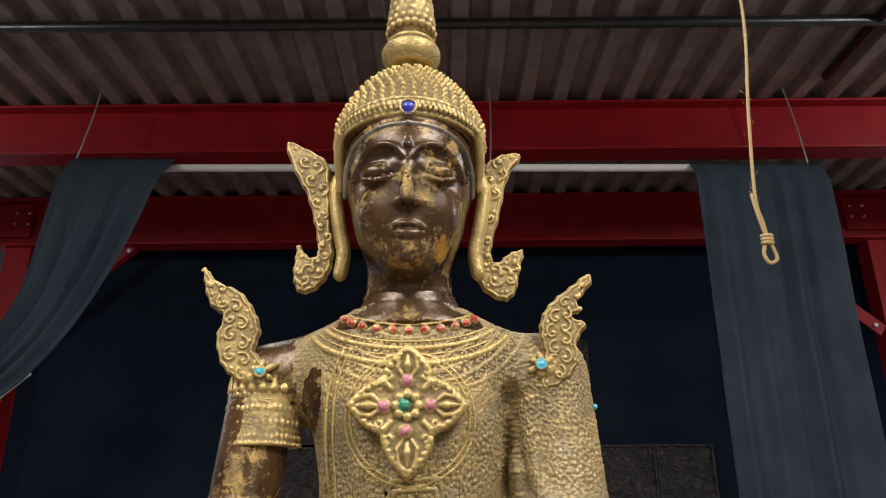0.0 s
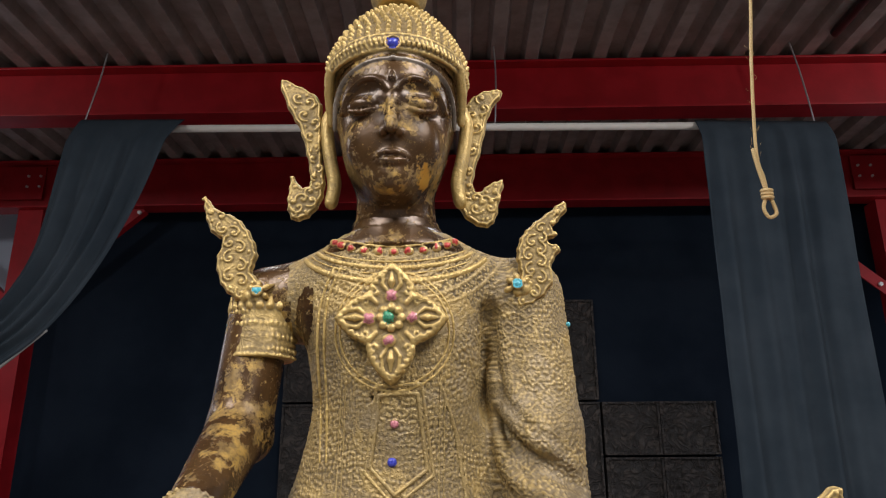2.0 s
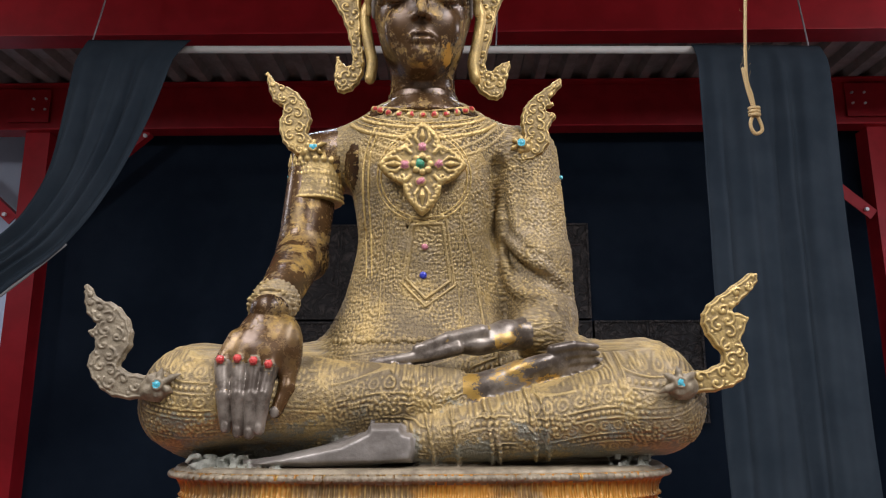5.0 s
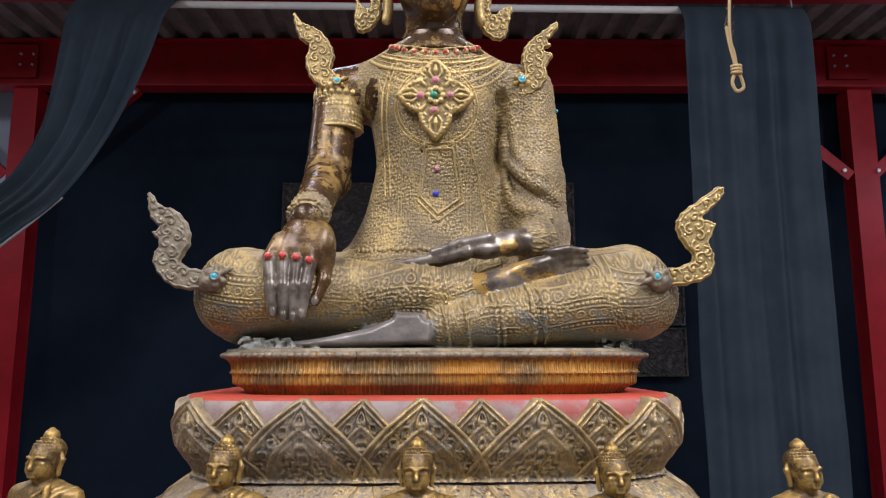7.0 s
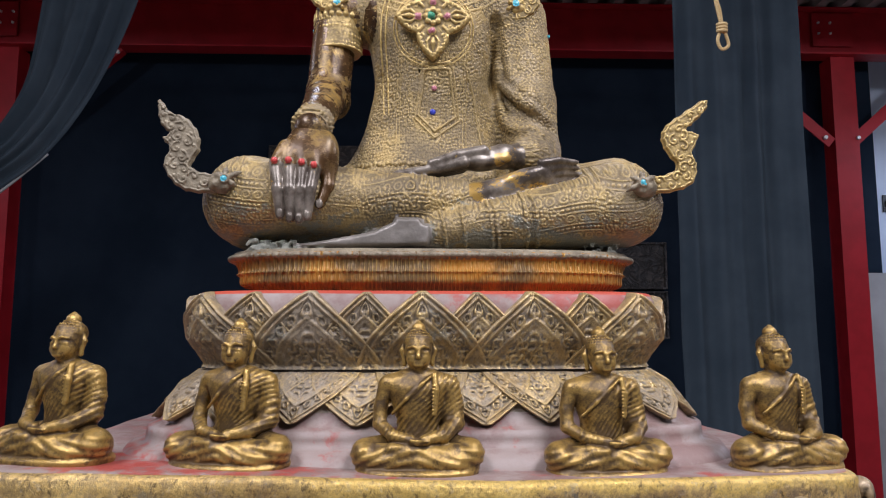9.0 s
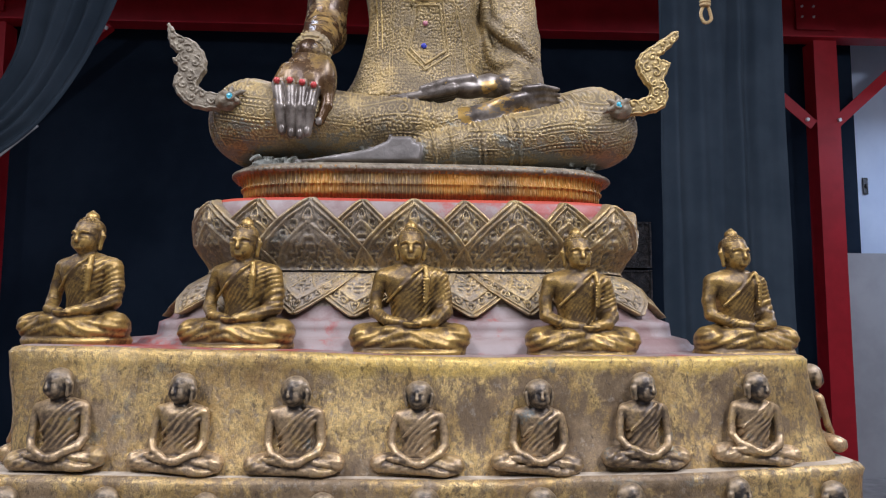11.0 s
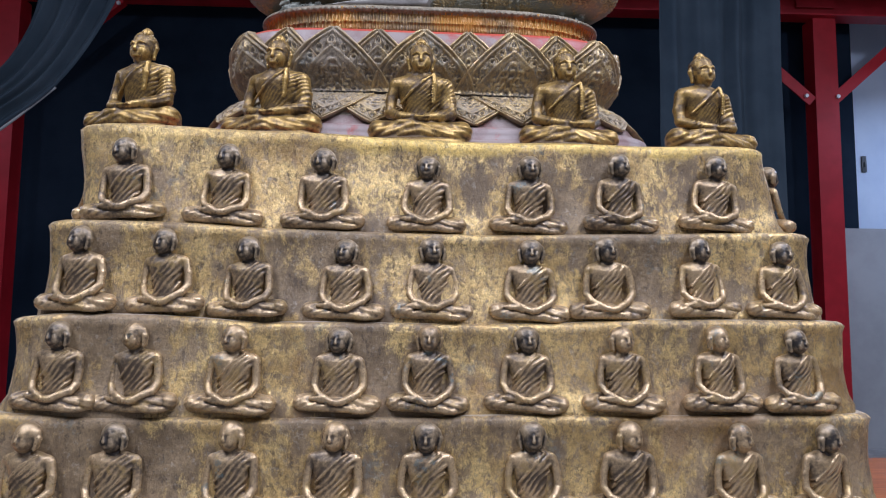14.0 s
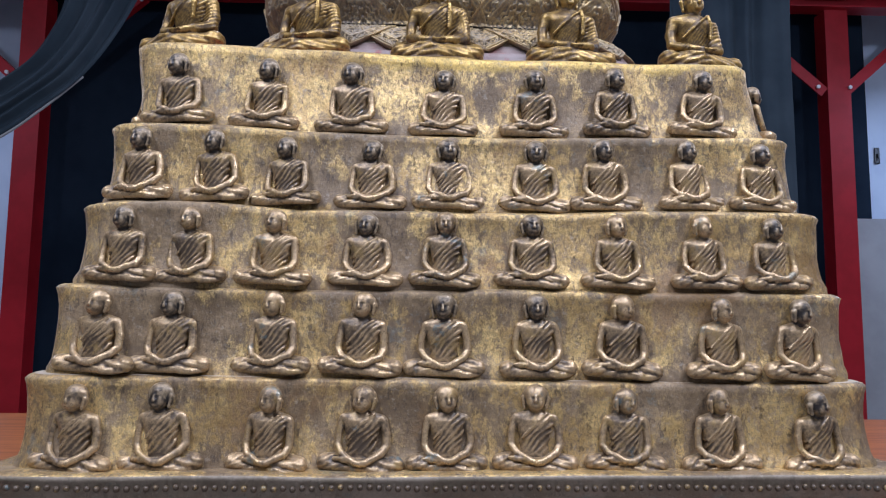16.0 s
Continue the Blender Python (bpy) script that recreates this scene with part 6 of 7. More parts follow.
    for s in (-1, 1):
        c.limb((X + s * 0.02, 0.786, 2.200), (X + s * (0.090 if s < 0 else 0.118), 0.787, 2.186 if s > 0 else 2.178), 0.043, 0.042, 0.018, M_ROBE)
        c.limb((X + s * 0.045, 0.764, 2.206), (X + s * (0.082 if s < 0 else 0.128), 0.774, 2.186 if s < 0 else 2.176), 0.034, 0.035, 0.022, M_ROBE)
    # bare shoulder and arm
    c.ball((X - 0.135, 0.783, 2.176), (0.042, 0.042, 0.042), 0.020, M_SKIN)
    c.limb((X - 0.084, 0.778, 2.190), (X - 0.135, 0.783, 2.175), 0.040, 0.040, 0.020, M_SKIN)
    c.ball((X - 0.083, 0.752, 2.165), (0.026, 0.030, 0.048), 0.008, M_SKIN)
    c.limb((X - 0.153, 0.775, 2.18), (X - 0.163, 0.748, 2.035), 0.0355, 0.0335, 0.008, M_SKIN)
    c.limb((X - 0.163, 0.748, 2.035), (X - 0.170, 0.606, 1.940), 0.0335, 0.0220, 0.008, M_SKIN)
    c.ball((X - 0.160, 0.755, 2.022), (0.030, 0.026, 0.024), 0.01, M_SKIN)
    # bracelet
    axis = (np.array((X - 0.170, 0.606, 1.940)) - np.array((X - 0.160, 0.748, 2.035)))
    axis /= np.linalg.norm(axis)
    side = np.array((1.0, 0, 0))
    up = np.cross(axis, side)
    mid = np.array((X - 0.169, 0.620, 1.9495))
    c.limb(tuple(mid - axis * 0.009), tuple(mid + axis * 0.010), 0.0246, 0.0236, 0.002, M_ROBE)
    for k in range(5):
        for i in range(26):
            a = 2 * math.pi * (i + 0.5 * (k % 2)) / 26
            r = 0.0250 + 0.001 * (k in (0, 4))
            p = mid + axis * (0.0056 * (k - 2.0)) + r * (math.cos(a) * side + math.sin(a) * up)
            c.ball(tuple(p), 0.0030 if k in (0, 4) else 0.0026, 0.0006, M_ROBE)
    # covered shoulder, sleeve and the cloth that falls from it
    c.ball((X + 0.140, 0.787, 2.178), (0.042, 0.044, 0.046), 0.014, M_ROBE)
    c.limb((X + 0.150, 0.785, 2.185), (X + 0.158, 0.768, 2.03), 0.043, 0.045, 0.012, M_ROBE)
    c.limb((X + 0.158, 0.768, 2.03), (X + 0.160, 0.750, 1.945), 0.045, 0.044, 0.012, M_ROBE)
    c.limb((X + 0.162, 0.745, 1.945), (X + 0.140, 0.682, 1.922), 0.042, 0.030, 0.012, M_ROBE)
    c.ball((X + 0.105, 0.800, 2.02), (0.045, 0.045, 0.15), 0.02, M_ROBE)
    c.ball((X + 0.175, 0.740, 1.895), (0.045, 0.075, 0.03), 0.02, M_ROBE)
    # the sleeve's deep fold, from the armpit round the elbow, and lesser ones beside it
    deep = spline([(X + 0.1040, 2.1630), (X + 0.1000, 2.1120), (X + 0.1040, 2.0530), (X + 0.1280, 2.0170), (X + 0.1590, 1.9950), (X + 0.1930, 1.9760)], 5)
    c.cord([(x, (c.front(x, z) or 0.74) - 0.001, z) for x, z in deep], [0.002] + [0.0062] * (len(deep) - 4) + [0.005, 0.004, 0.002], 0.012, M_ROBE, cut=True)
    for off in (0.012, 0.024):
        way = [(x + off, z + off * 0.8) for x, z in deep[3:] if x + off < 0.172]
        c.cord([(x, (c.front(x, z) or 0.74) + 0.0028, z) for x, z in way], [0.0012] + [0.0042] * (len(way) - 3) + [0.0030, 0.0010], 0.012, M_ROBE)
    for k in range(2):
        f = k / 3
        way = spline([(X + 0.106 + 0.010 * f, 2.10 - 0.03 * f), (X + 0.108 + 0.010 * f, 2.03 - 0.02 * f), (X + 0.124 + 0.012 * f, 1.978 + 0.006 * f), (X + 0.165 + 0.012 * f, 1.948 + 0.02 * f)], 6)
        c.cord([(x, (c.front(x, z) or 0.74) + 0.0012, z) for x, z in way], [0.0014] + [0.0046] * (len(way) - 2) + [0.0014], 0.006, M_ROBE)
    # neck flare of bare bronze above the collar
    c.loft([(2.2235, X, 0.7705, 0.0945, 0.0730), (2.232, X, 0.769, 0.0850, 0.0685), (2.240, X, 0.765, 0.0700, 0.0605), (2.250, X, 0.760, 0.0555, 0.0515), (2.262, X, 0.757, 0.0480, 0.0468)], 2.1, 0.004, M_SKIN)
    # cuff: the sleeve's thick rim and a fold above it
    for at, r, t in (((X + 0.1385, 0.680, 1.921), 0.0240, 0.0058), ((X + 0.1500, 0.690, 1.924), 0.0285, 0.0050)):
        c.cord([(at[0] + r * 0.62 * math.cos(a), at[1] - r * 0.78 * math.cos(a), at[2] + r * math.sin(a)) for a in np.linspace(0, 2 * math.pi, 25)], t, 0.004, M_ROBE)
    # stole edge down the chest and the hem over the lap
    c.cord([tuple(p) for p in spline([(X - 0.070, 0.728, 2.195), (X - 0.079, 0.720, 2.16), (X - 0.0800, 0.722, 2.12), (X - 0.0765, 0.734, 2.07)], 6)], 0.0032, 0.004, M_ROBE)
    for i in range(30):
        a = math.pi * (1.08 + 0.84 * i / 29)
        c.ball((X + 0.131 * math.cos(a), 0.784 + 0.096 * math.sin(a), 1.897 + 0.003 * math.cos(9 * a)), (0.0050, 0.006, 0.0065), 0.002, M_ROBE)
    # a small hole in the casting
    hole = (X - 0.019, 2.062)
    y = c.front(*hole)
    c.limb((hole[0], y - 0.004, hole[1]), (hole[0], y + 0.012, hole[1]), 0.0027, 0.0027, 0.0005, M_ROBE, cut=True)
    # lap: resting palm, thumb and fingers
    c.cord([(X + 0.160, 0.705, 1.924), (X + 0.130, 0.672, 1.920), (X + 0.100, 0.656, 1.917), (X + 0.068, 0.646, 1.910)], [0.0195, 0.0190, 0.0175, 0.0150], 0.006, M_DULL)
    c.ball((X + 0.060, 0.644, 1.9045), (0.030, 0.020, 0.0115), 0.008, M_DULL)
    c.ball((X + 0.090, 0.6395, 1.9085), (0.020, 0.006, 0.008), 0.004, M_LEAF, (0, -10, 0))
    for i in range(4):
        y = 0.627 + 0.011 * i
        c.cord([(X + 0.042, y, 1.9005), (X + 0.007, y + 0.001, 1.8920), (X - 0.056 + 0.006 * abs(i - 1), y + 0.003, 1.8835)], [0.0080, 0.0074, 0.0058], 0.0015, M_DULL)
    c.cord([(X + 0.070, 0.634, 1.9195), (X + 0.032, 0.629, 1.9110), (X - 0.004, 0.627, 1.8985)], [0.0088, 0.0080, 0.0064], 0.002, M_DULL)
    c.ball((X + 0.004, 0.6215, 1.9020), (0.0050, 0.002, 0.0034), 0.0008, M_DULL)
    return c


def right_palm_clay():
    """The lowered arm's end, laid over the shin with its fingers pointing down."""
    c = Clay((-0.240, 0.505, 1.775), (-0.095, 0.66, 1.985), 0.0014)
    X = CX
    c.cord([(X - 0.170, 0.606, 1.940), (X - 0.168, 0.584, 1.922)], [0.0215, 0.022], 0.006, M_SKIN)
    c.ball((X - 0.166, 0.566, 1.903), (0.0345, 0.018, 0.036), 0.012, M_SKIN, (-26, 0, 0))
    c.ball((X - 0.178, 0.557, 1.888), (0.0310, 0.0125, 0.018), 0.010, M_SKIN)
    # ball of the thumb, then the thumb laid against the fingers
    c.ball((X - 0.142, 0.570, 1.893), (0.0165, 0.020, 0.036), 0.010, M_SKIN)
    c.cord([(X - 0.140, 0.566, 1.880), (X - 0.139, 0.558, 1.852), (X - 0.148, 0.550, 1.827)], [0.0125, 0.0088, 0.0066], 0.004, M_SKIN)
    c.ball((X - 0.1485, 0.5450, 1.8265), (0.0048, 0.0022, 0.006), 0.0008, M_DULL)
    for x0, x1, z0, z1 in ((-0.2000, -0.1915, 1.8815, 1.811), (-0.1820, -0.1785, 1.8825, 1.806), (-0.1650, -0.1670, 1.8800, 1.805), (-0.1490, -0.1570, 1.8765, 1.809)):
        c.limb((x0 * 0.75 - 0.040, 0.562, z0 + 0.024), (x0, 0.549, z0 - 0.002), 0.0100, 0.0092, 0.005, M_SKIN)
        c.cord([(x0, 0.548, z0 - 0.003), (x0 * 0.5 + x1 * 0.5, 0.541, 1.846), (x1, 0.5435, z1)], [0.0088, 0.0080, 0.0058], 0.0006, M_DULL)
        c.ball((x0 * 0.42 + x1 * 0.58, 0.5365, 1.843), (0.0062, 0.0030, 0.0058), 0.003, M_DULL)
        c.ball((x1, 0.5375, z1 + 0.001), (0.0044, 0.0018, 0.0062), 0.0008, M_DULL)
        for k in range(6):
            a = k * math.pi / 3
            c.ball((x0 + 0.0042 * math.cos(a), 0.5385, z0 + 0.0042 * math.sin(a)), 0.0017, 0.0006, M_GREY)
        stone(c, x0, 0.5365, z0, 0.0042, M_RED)
    return c


def set_back(v, f, m):
    """The lowered palm lies on the shin."""
    return v + np.array((-0.0045, 0.024, 0.0028)), f, m


def ornament_clay(body):
    """Collar, breast jewel and the flame ornaments on shoulders and knees."""
    X = CX
    c = Clay((-0.300, 0.535, 1.83), (0.310, 0.80, 2.26), 0.0015)
    def on(x, z, out=0.0):
        y = body.front(x, z)
        return (x, (0.75 if y is None else y) - out, z)
    # collar: rims, bead rows and red stones that follow the chest
    arc = lambda u, w, z0, rise: on(X + w * math.sin(u), z0 + rise * (1 - math.cos(u)))
    us = np.linspace(-1.25, 1.25, 37)
    for w, z0, rise, t in ((0.066, 2.2215, 0.024, 0.0014), (0.086, 2.2040, 0.034, 0.0014), (0.099, 2.1900, 0.046, 0.0012)):
        c.cord([arc(u, w, z0, rise) for u in us], t, 0.001, M_GOLD)
    for i in range(11):
        x, y, z = arc(-1.15 + 2.3 * i / 10, 0.072, 2.2155, 0.027)
        c.ball((x, y, z), (0.0058, 0.003, 0.0050), 0.001, M_GOLD)
        stone(c, x + 0.0015 * math.sin(i * 5.1), y - 0.0026, z + 0.001 * math.sin(i * 3.3), 0.0023 + 0.0004 * math.sin(i * 7.7), M_RED)
    for w, z0, rise, num, r in ((0.092, 2.1970, 0.040, 46, 0.0026), (0.107, 2.1810, 0.055, 50, 0.0031)):
        for i in range(num):
            x, y, z = arc(-1.2 + 2.4 * i / (num - 1), w, z0, rise)
            c.ball((x, y, z), (r, r * 0.8, r * 1.3), 0.001, M_GOLD)
    # medallion rings behind the jewel, and borders of the stole
    for r in (0.057, 0.062):
        ring = [on(X + 0.002 + r * math.cos(a), 2.130 + r * math.sin(a)) for a in np.linspace(0, 2 * math.pi, 49)]
        c.cord(ring, 0.0015, 0.001, M_GOLD)
    for off in (0.0, 0.0075):
        edge = spline([(X - 0.064 + off, 2.200), (X - 0.077 + off, 2.165), (X - 0.080 + off, 2.12), (X - 0.076 + off, 2.06), (X - 0.074 + off, 2.0)], 8)
        c.cord([on(x, z) for x, z in edge], 0.0017, 0.001, M_GOLD)
    for off in (0.0, 0.018, 0.036):
        edge = spline([(X + 0.050 + off * 0.3, 2.075 - off), (X + 0.062 + off * 0.3, 2.04 - off), (X + 0.070 + off * 0.2, 1.99 - off), (X + 0.080, 1.94 - off * 0.5)], 8)
        c.cord([on(x, z) for x, z in edge], 0.0014, 0.001, M_ROBE)
    # breast jewel: a pointed four-leaf star
    outline = []
    for k in range(4):
        a = math.pi / 2 + k * math.pi / 2
        L = (0.0600, 0.0590, 0.0680, 0.0590)[k]
        d, n = np.array((math.cos(a), math.sin(a))), np.array((-math.sin(a), math.cos(a)))
        for t, w in ((0.42, -0.40), (0.52, -0.41), (0.66, -0.34), (0.80, -0.24), (0.92, -0.11), (1.0, 0.0), (0.92, 0.11), (0.80, 0.24), (0.66, 0.34), (0.52, 0.41), (0.42, 0.40)):
            outline.append(d * L * t + n * 0.060 * w)
    jz = 2.1395
    o = np.array([(X + p[0], jz + p[1]) for p in outline])
    c.plate(o, 0.6885, 0.0065, 0.003, 0.0, 820.0, 0.002, M_GOLD, -0.02)
    yj = lambda p: 0.6825 - 0.02 * (p[1] + 0.063)
    run = np.array(outline + outline[:1]) * 0.93
    gone = np.concatenate([[0], np.cumsum(np.linalg.norm(np.diff(run, axis=0), axis=1))])
    for i in range(48):
        g = gone[-1] * i / 48
        p = np.array([np.interp(g, gone, run[:, 0]), np.interp(g, gone, run[:, 1])])
        q = np.array([np.interp((g + 0.009) % gone[-1], gone, run[:, 0]), np.interp((g + 0.009) % gone[-1], gone, run[:, 1])]) * 1.05
        c.limb((X + p[0] * 0.95, yj(p), jz + p[1] * 0.95), (X + q[0], yj(q) + 0.001, jz + q[1]), 0.0030, 0.0012, 0.0004, M_GOLD)
    for k in range(8):
        a = k * math.pi / 4
        c.ball((X + 0.0105 * math.cos(a), 0.680, jz + 0.0105 * math.sin(a)), (0.0048, 0.004, 0.0048), 0.001, M_GOLD)
    stone(c, X - 0.002, 0.6775, jz, 0.0052, M_GREEN)
    for dx, dz in ((0.0, 0.0225), (-0.0225, -0.001), (0.0215, 0.0), (-0.002, -0.0235)):
        c.ball((X + dx, 0.681, jz + dz), (0.0072, 0.004, 0.0072), 0.001, M_GOLD)
        stone(c, X + dx, 0.6775, jz + dz, 0.0039, M_PINK)
    # in each arm of the star: a drop, two curls and veins running to the tip; small leaves between the arms
    for k in range(4):
        a = math.pi / 2 + k * math.pi / 2
        L = (0.0600, 0.0590, 0.0680, 0.0590)[k]
        d, m = np.array((math.cos(a), math.sin(a))), np.array((-math.sin(a), math.cos(a)))
        at = lambda f, w, out=0.001: (X + (d * L * f + m * w)[0], yj(d * L * f) - out, jz + (d * L * f + m * w)[1])
        c.cord([at(0.52, 0), at(0.62, 0, 0.002), at(0.80, 0)], [0.0024, 0.0040, 0.0012], 0.0006, M_GOLD)
        for sgn in (-1, 1):
            c.cord([at(0.46, sgn * 0.004), at(0.58, sgn * 0.0095), at(0.74, sgn * 0.0080), at(0.93, sgn * 0.0012)], [0.0016, 0.0022, 0.0018, 0.0010], 0.0005, M_GOLD)
            coil = [at(0.44 + 0.06 * math.cos(u) * (1 - 0.12 * u), sgn * (0.0165 + 0.0042 * math.sin(u) * (1 - 0.12 * u))) for u in np.linspace(0, 5.2, 13)]
            c.cord(coil, 0.0013, 0.0005, M_GOLD)
        e = (d + m) * 0.0195
        c.cord([(X + e[0] * 0.8, yj(e) - 0.0005, jz + e[1] * 0.8), (X + e[0] * 1.12, yj(e), jz + e[1] * 1.12), (X + e[0] * 1.36, yj(e) + 0.002, jz + e[1] * 1.36)], [0.0024, 0.0036, 0.0012], 0.0006, M_GOLD)
    # bead row along the hem above the lap
    for i in range(36):
        x = X - 0.112 + 0.224 * i / 35
        p = on(x, 1.914 + 0.0015 * math.sin(i * 1.9))
        if p[1] > 0.672:
            c.ball(p, (0.0034, 0.0034, 0.0048), 0.001, M_ROBE)
    # pointed panel on the belly, with its double line
    pent = [(X - 0.012, 2.064), (X + 0.026, 2.066), (X + 0.036, 1.992), (X + 0.004, 1.968), (X - 0.021, 1.994)]
    for off, r in ((1.0, 0.0021), (1.20, 0.0018)):
        loop = [(X + 0.004 + (x - X - 0.004) * off, 2.02 + (z - 2.02) * off) for x, z in pent]
        for (xa, za), (xb, zb) in zip(loop, loop[1:] + loop[:1]):
            c.cord([on(xa + (xb - xa) * t, za + (zb - za) * t) for t in np.linspace(0, 1, 12)], r, 0.001, M_ROBE)
    for x0 in (-0.052, -0.047, 0.050, 0.055):
        c.cord([on(X + x0 + 0.003 * math.sin(z * 9), z) for z in np.linspace(2.085, 1.925, 24)], 0.0011, 0.001, M_ROBE)
    stone(c, *on(X + 0.003, 2.036), 0.0046, M_PINK)
    stone(c, *on(X + 0.001, 1.999), 0.0050, M_BLUE)
    # armlet: flared, with bead rows and small upright leaves
    c.loft([(2.108, X - 0.151, 0.762, 0.0385, 0.0390), (2.114, X - 0.151, 0.763, 0.0372, 0.0380), (2.128, X - 0.150, 0.766, 0.0368, 0.0382), (2.148, X - 0.149, 0.770, 0.0372, 0.0388), (2.164, X - 0.147, 0.773, 0.0388, 0.0402), (2.170, X - 0.147, 0.774, 0.0380, 0.0395)], 2.0, 0.002, M_GOLD)
    rng = random.Random(6)
    for z, r, num, q in ((2.1105, 0.0388, 34, 0.0017), (2.117, 0.0374, 24, 0.0025), (2.124, 0.0370, 38, 0.0014), (2.131, 0.0372, 20, 0.0030), (2.138, 0.0374, 38, 0.0015), (2.145, 0.0376, 24, 0.0026), (2.152, 0.0380, 38, 0.0015), (2.159, 0.0386, 26, 0.0023)):
        for i in range(num):
            a = math.pi * (0.95 + 1.1 * i / num)
            p = q * rng.uniform(0.75, 1.2)
            c.ball((X - 0.150 + r * math.cos(a), 0.7615 + 0.18 * (z - 2.095) + 1.03 * r * math.sin(a), z + rng.uniform(-0.0006, 0.0006)), (p, p * 0.8, p * 1.25), 0.0005, M_GOLD)
    for i in range(13):
        a = math.pi * (0.98 + 1.04 * i / 12)
        x, y = X - 0.147 + 0.0400 * math.cos(a), 0.7745 + 0.0410 * math.sin(a)
        tall = rng.uniform(0.009, 0.014)
        c.limb((x, y, 2.165), (x + 0.003 * math.cos(a), y + 0.002, 2.165 + tall), 0.0048, 0.0014, 0.001, M_GOLD)
    # clasps that hold the flames: pointed leaves round a turquoise stone
    def clasp(x, y, z, size, mat, away):
        for k in range(6):
            a = k * math.pi / 3 + 0.5
            reach = size * (1.35 if k % 3 == 0 else 1.0)
            c.cord([(x + 0.3 * size * math.cos(a), y, z + 0.3 * size * math.sin(a)), (x + 0.68 * reach * math.cos(a), y + 0.002, z + 0.68 * reach * math.sin(a)), (x + 1.1 * reach * math.cos(a), y + 0.007, z + 1.1 * reach * math.sin(a))], [size * 0.18, size * 0.25, 0.0010], 0.001, mat)
        ring = [(x + 0.0052 * math.cos(a), y - 0.0035, z + 0.0052 * math.sin(a)) for a in np.linspace(0, 2 * math.pi, 14)]
        c.cord(ring, 0.0013, 0.0006, mat)
        c.ball((x + away * 0.006, y + 0.010, z - 0.004), (size * 1.1, 0.011, size * 0.9), 0.004, mat)
        stone(c, x, y - 0.0030, z, 0.0036, M_TURQ)
    clasp(X - 0.150, 0.731, 2.1800, 0.013, M_GOLD, -1)
    clasp(X + 0.135, body.front(X + 0.135, 2.187) - 0.004, 2.187, 0.013, M_GOLD, 1)
    clasp(X - 0.272, 0.5590, 1.8585, 0.0155, M_GREY, -1)
    clasp(X + 0.271, 0.5530, 1.8590, 0.0155, M_GREY, 1)
    for x in (-0.1885, 0.1945):
        stone(c, X + x, 0.765, 2.148, 0.0032, M_TURQ)
    return c


def studs(u, w, scale, seed):
    """Round studs on a jittered grid: 1 on top, 0 between."""
    x, y = u * scale, w * scale
    best = np.full(x.shape, 9.0)
    for i in (-1, 0, 1):
        for j in (-1, 0, 1):
            gx, gy = np.floor(x) + i, np.floor(y) + j
            h = np.sin(gx * 127.1 + gy * 311.7 + seed) * 43758.5453
            h2 = np.sin(gx * 269.5 + gy * 183.3 + seed) * 43758.5453
            best = np.minimum(best, (gx + 0.15 + 0.7 * (h - np.floor(h)) - x) ** 2 + (gy + 0.15 + 0.7 * (h2 - np.floor(h2)) - y) ** 2)
    return np.clip(1.15 - 1.9 * np.sqrt(best), 0, 1)


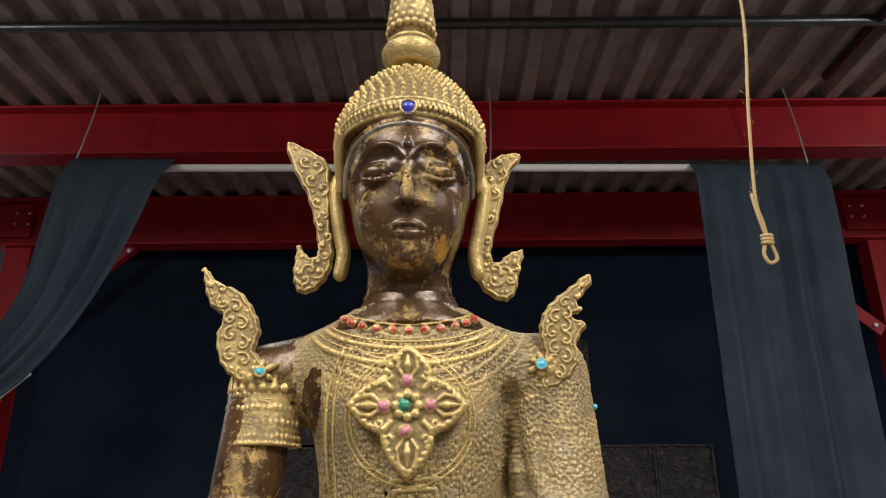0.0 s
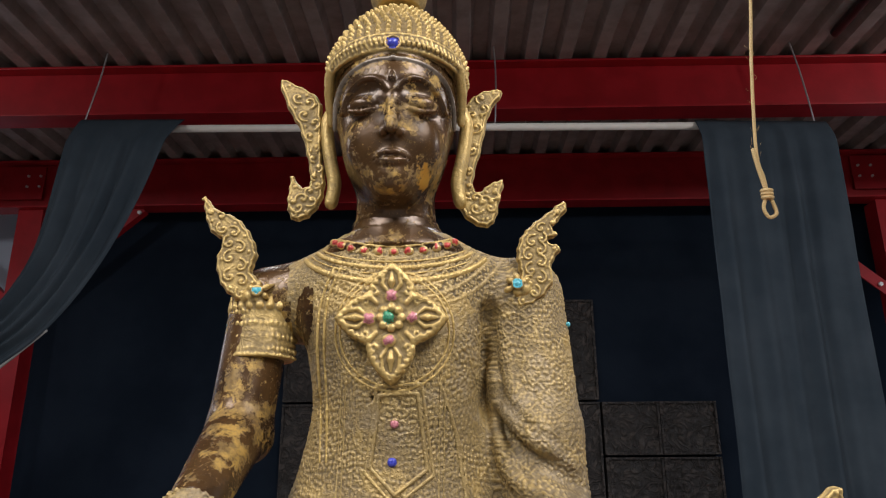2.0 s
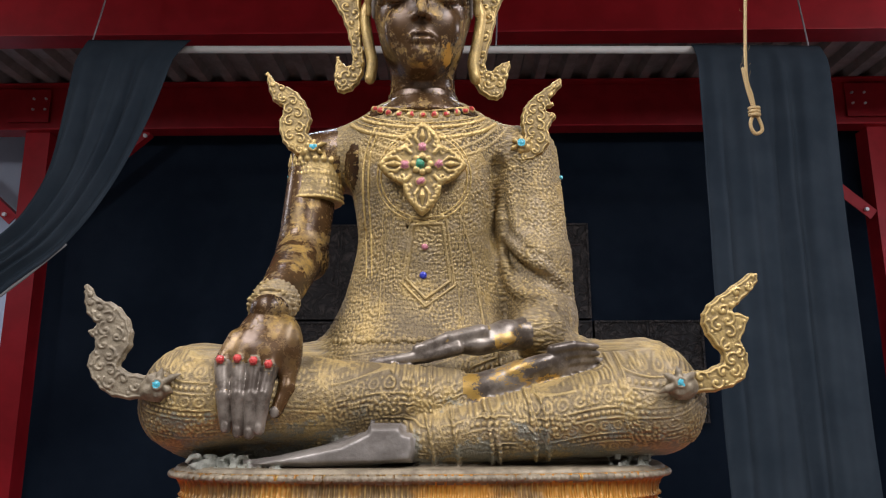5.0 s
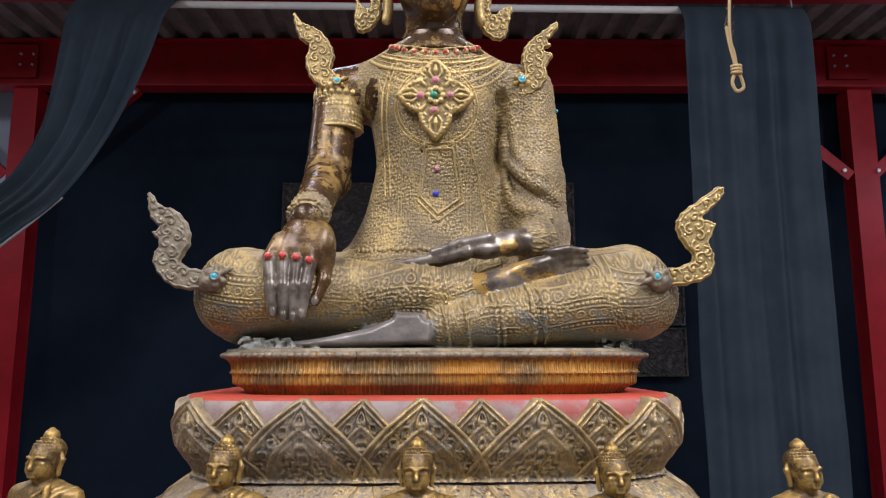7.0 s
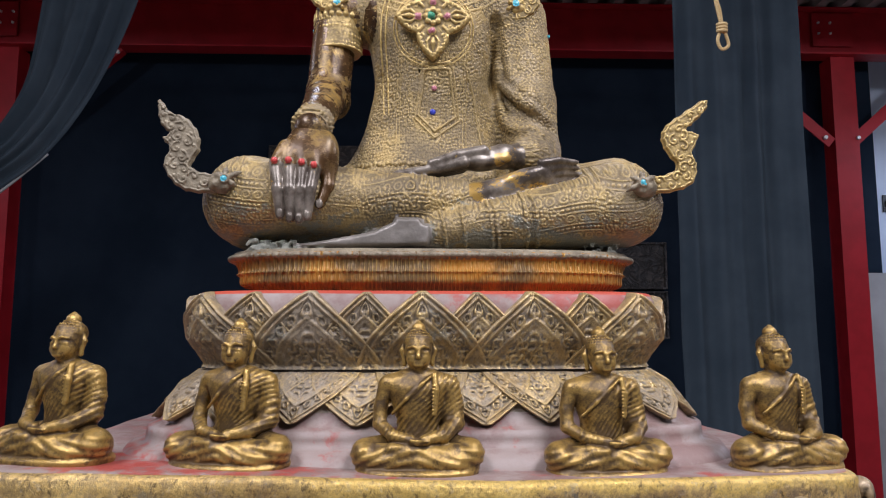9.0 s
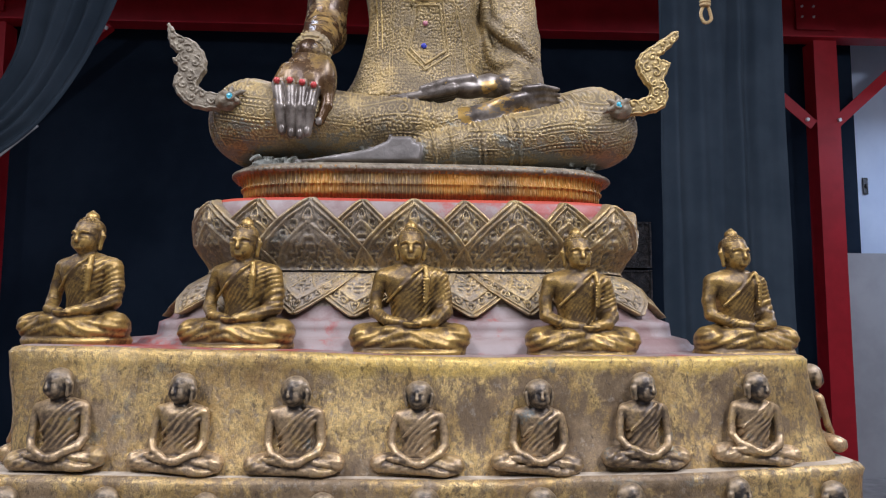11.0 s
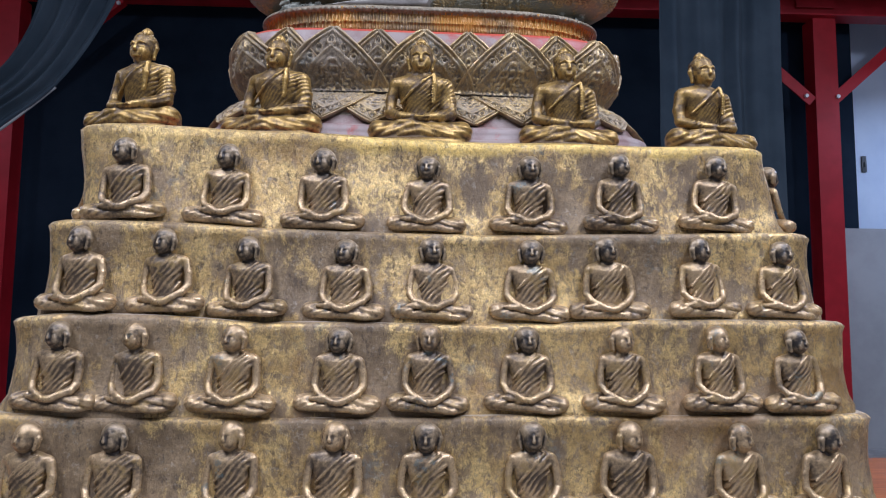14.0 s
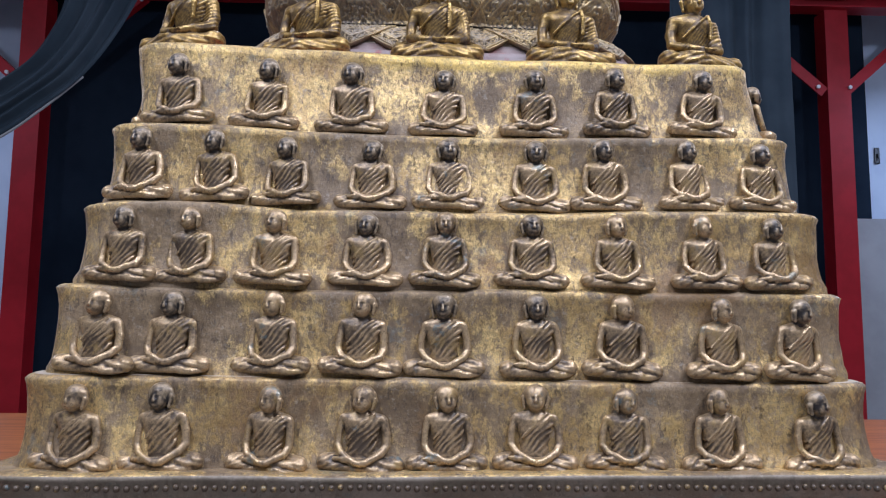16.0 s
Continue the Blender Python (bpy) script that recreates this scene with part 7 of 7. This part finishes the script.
def robe_pattern(u, w, x, z):
    """Height of the cast ornament, 0 to 1: studs on the breast, lace at the collar, lozenges on the covered side, rosettes over the lap."""
    step = lambda v, lo, hi: np.clip((v - lo) / (hi - lo), 0, 1)
    cell = lambda k: (np.mod(u * k, 1) - 0.5, np.mod(w * k, 1) - 0.5)
    bend = 0.004 * np.sin(w * 41 + 1.3) + 0.003 * np.sin(u * 67 + w * 23)
    u, w = u + bend, w + 0.003 * np.sin(u * 53 + 0.6)
    small = studs(u, w, 255.0, 1.0)
    grain = studs(u * 1.15, w * 0.85, 205.0, 5.0)
    # legs: rows of rosettes and of small beads, parted by lines, with cross bands
    tilt = w - 0.13 * np.clip(u, 0, 1)
    row = np.mod(tilt, 0.0285)
    a, b = np.mod(u / 0.0150 + 0.5 * np.floor(tilt / 0.0285), 1) - 0.5, (row - 0.0075) / 0.0150
    r = np.hypot(a, b)
    rose = (0.5 + 0.5 * np.cos(r * 21)) * step(r, 0.50, 0.42)
    bead = step(np.hypot(np.mod(u / 0.0058, 1) - 0.5, (row - 0.0215) / 0.0058), 0.44, 0.22)
    edge = np.maximum(step(np.abs(row - 0.0160), 0.0011, 0.0006), step(np.abs(row - 0.0272), 0.0011, 0.0006))
    floral = np.maximum(np.maximum(0.75 * rose * (0.5 + 0.5 * np.sin(u * 77 + 3 * np.sin(tilt * 60)) ** 2), 0.9 * bead), np.maximum(0.8 * edge, 0.6 * small * (r > 0.5) * (row < 0.015)))
    band = np.abs(np.mod(u + 0.25 * tilt, 0.105) - 0.05)
    floral = np.where(band < 0.0085, np.maximum(step(np.abs(band - 0.007), 0.0012, 0.0006), grain * (band < 0.0055)), floral)
    a, b = cell(47.0)
    d = np.abs(a) + np.abs(b)
    woven = np.maximum(0.45 * step(np.cos(d * 19), -0.1, 0.8), 0.8 * small * step(d, 0.30, 0.55))
    patch = np.sin(u * 83 + 2 * np.sin(w * 57)) * np.sin(w * 91 + 2 * np.sin(u * 47))
    floral, woven = (np.where(patch > 0.12, np.maximum(grain, 0.4 * q), q) for q in (floral, woven))
    ring = np.hypot(x * 0.92, z - 2.268)
    lace = np.maximum(0.75 * step(np.cos(ring * 520), 0.2, 0.8), small)
    covered = step(x + 0.012 * np.sin(z * 60), 0.056, 0.068)
    h = np.maximum(grain, 0.6 * small) * (1 - covered) + woven * covered
    collar = step(ring, 0.135, 0.120) * (x > -0.09)
    h = h * (1 - collar) + lace * collar
    lap = step(z, 1.906, 1.896)
    h = h * (1 - lap) + floral * lap
    worn = 0.50 + 0.50 * np.sin(x * 31 + 2 * np.sin(z * 19)) * np.sin(z * 37 + 1.7 * np.sin(x * 23))
    return h * (0.45 + 0.55 * step(worn, 0.15, 0.6)) + 0.12 * small


def embossed(v, f, m):
    """Parts the robe's front into finer faces and raises the ornament on them; returns also the ornament's height and coordinates."""
    fn = np.cross(v[f[:, 2]] - v[f[:, 0]], v[f[:, 3]] - v[f[:, 1]])
    fn /= np.linalg.norm(fn, axis=1)[:, None] + 1e-12
    mid = v[f].mean(axis=1)
    pick = (m == M_ROBE) & (fn[:, 1] < 0.35) & (fn[:, 2] > -0.75) & (mid[:, 1] < 0.83) & (mid[:, 2] > 1.775)
    fade = np.ones(len(v))
    fade[np.unique(f[~pick])] = 0.0
    q = f[pick]
    n = len(v)
    ends = np.sort(np.stack([q, np.roll(q, -1, axis=1)], axis=2).reshape(-1, 2), axis=1)
    edge, back = np.unique(ends, axis=0, return_inverse=True)
    back = back.reshape(-1, 4) + n
    centre = n + len(edge) + np.arange(len(q))
    weight = lambda g: np.concatenate([g, g[edge].mean(axis=1), g[q].mean(axis=1)])
    nrm = np.zeros_like(v)
    for i in range(3):
        for k in range(4):
            nrm[:, i] += np.bincount(f[:, k], fn[:, i], minlength=n)
    pos, nrm, fade = weight(v), weight(nrm), weight(fade)
    nrm /= np.linalg.norm(nrm, axis=1)[:, None] + 1e-12
    parts = [np.stack([q[:, k], back[:, k], centre, back[:, k - 1]], axis=1) for k in range(4)]
    faces = np.concatenate([f[~pick]] + parts)
    mats = np.concatenate([m[~pick]] + [m[pick]] * 4)
    x, y, z = pos[:, 0] - CX, pos[:, 1], pos[:, 2]
    # surface coordinates in metres: round the trunk, round the sleeve, and over the legs
    trunk = z > 1.895
    sleeve = trunk & (x > 0.112)
    u = np.where(trunk, 0.115 * np.arctan2(x, 0.80 - y), x)
    u = np.where(sleeve, 0.25 + 0.045 * np.arctan2(x - 0.156, 0.775 - y), u)
    w = np.where(trunk, z, z - 0.55 * (y - 0.6))
    h = robe_pattern(u, w, x, z)
    return pos + nrm * (0.00215 * (h - 0.35) * fade)[:, None], faces, mats, np.stack([u, w, h], axis=1)


def statue():
    body = body_clay()
    first = embossed(*body.mesh())
    pieces = [first[:3]] + [set_back(*right_palm_clay().mesh())] + [k.mesh() for k in [head_clay(), ornament_clay(body)] + ear_wing_clays() + flame_clays()]
    me, v = joined("crowned_statue", pieces, STATUE_MATS)
    lie = np.stack([v[:, 0], v[:, 2], np.full(len(v), 0.5)], axis=1)
    lie[:len(first[3])] = first[3]
    give_pattern(me, lie)
    me.transform(Matrix.Translation((-CX, -0.74, -1.7145)))
    ob = new("crowned_statue", me)
    ob.matrix_world = pose(CX, 0.74, 1.7145, 0, 0, 1.5)
    tagged(ob, "gilded bronze crowned seated statue set with coloured stones", "statue")


statue()
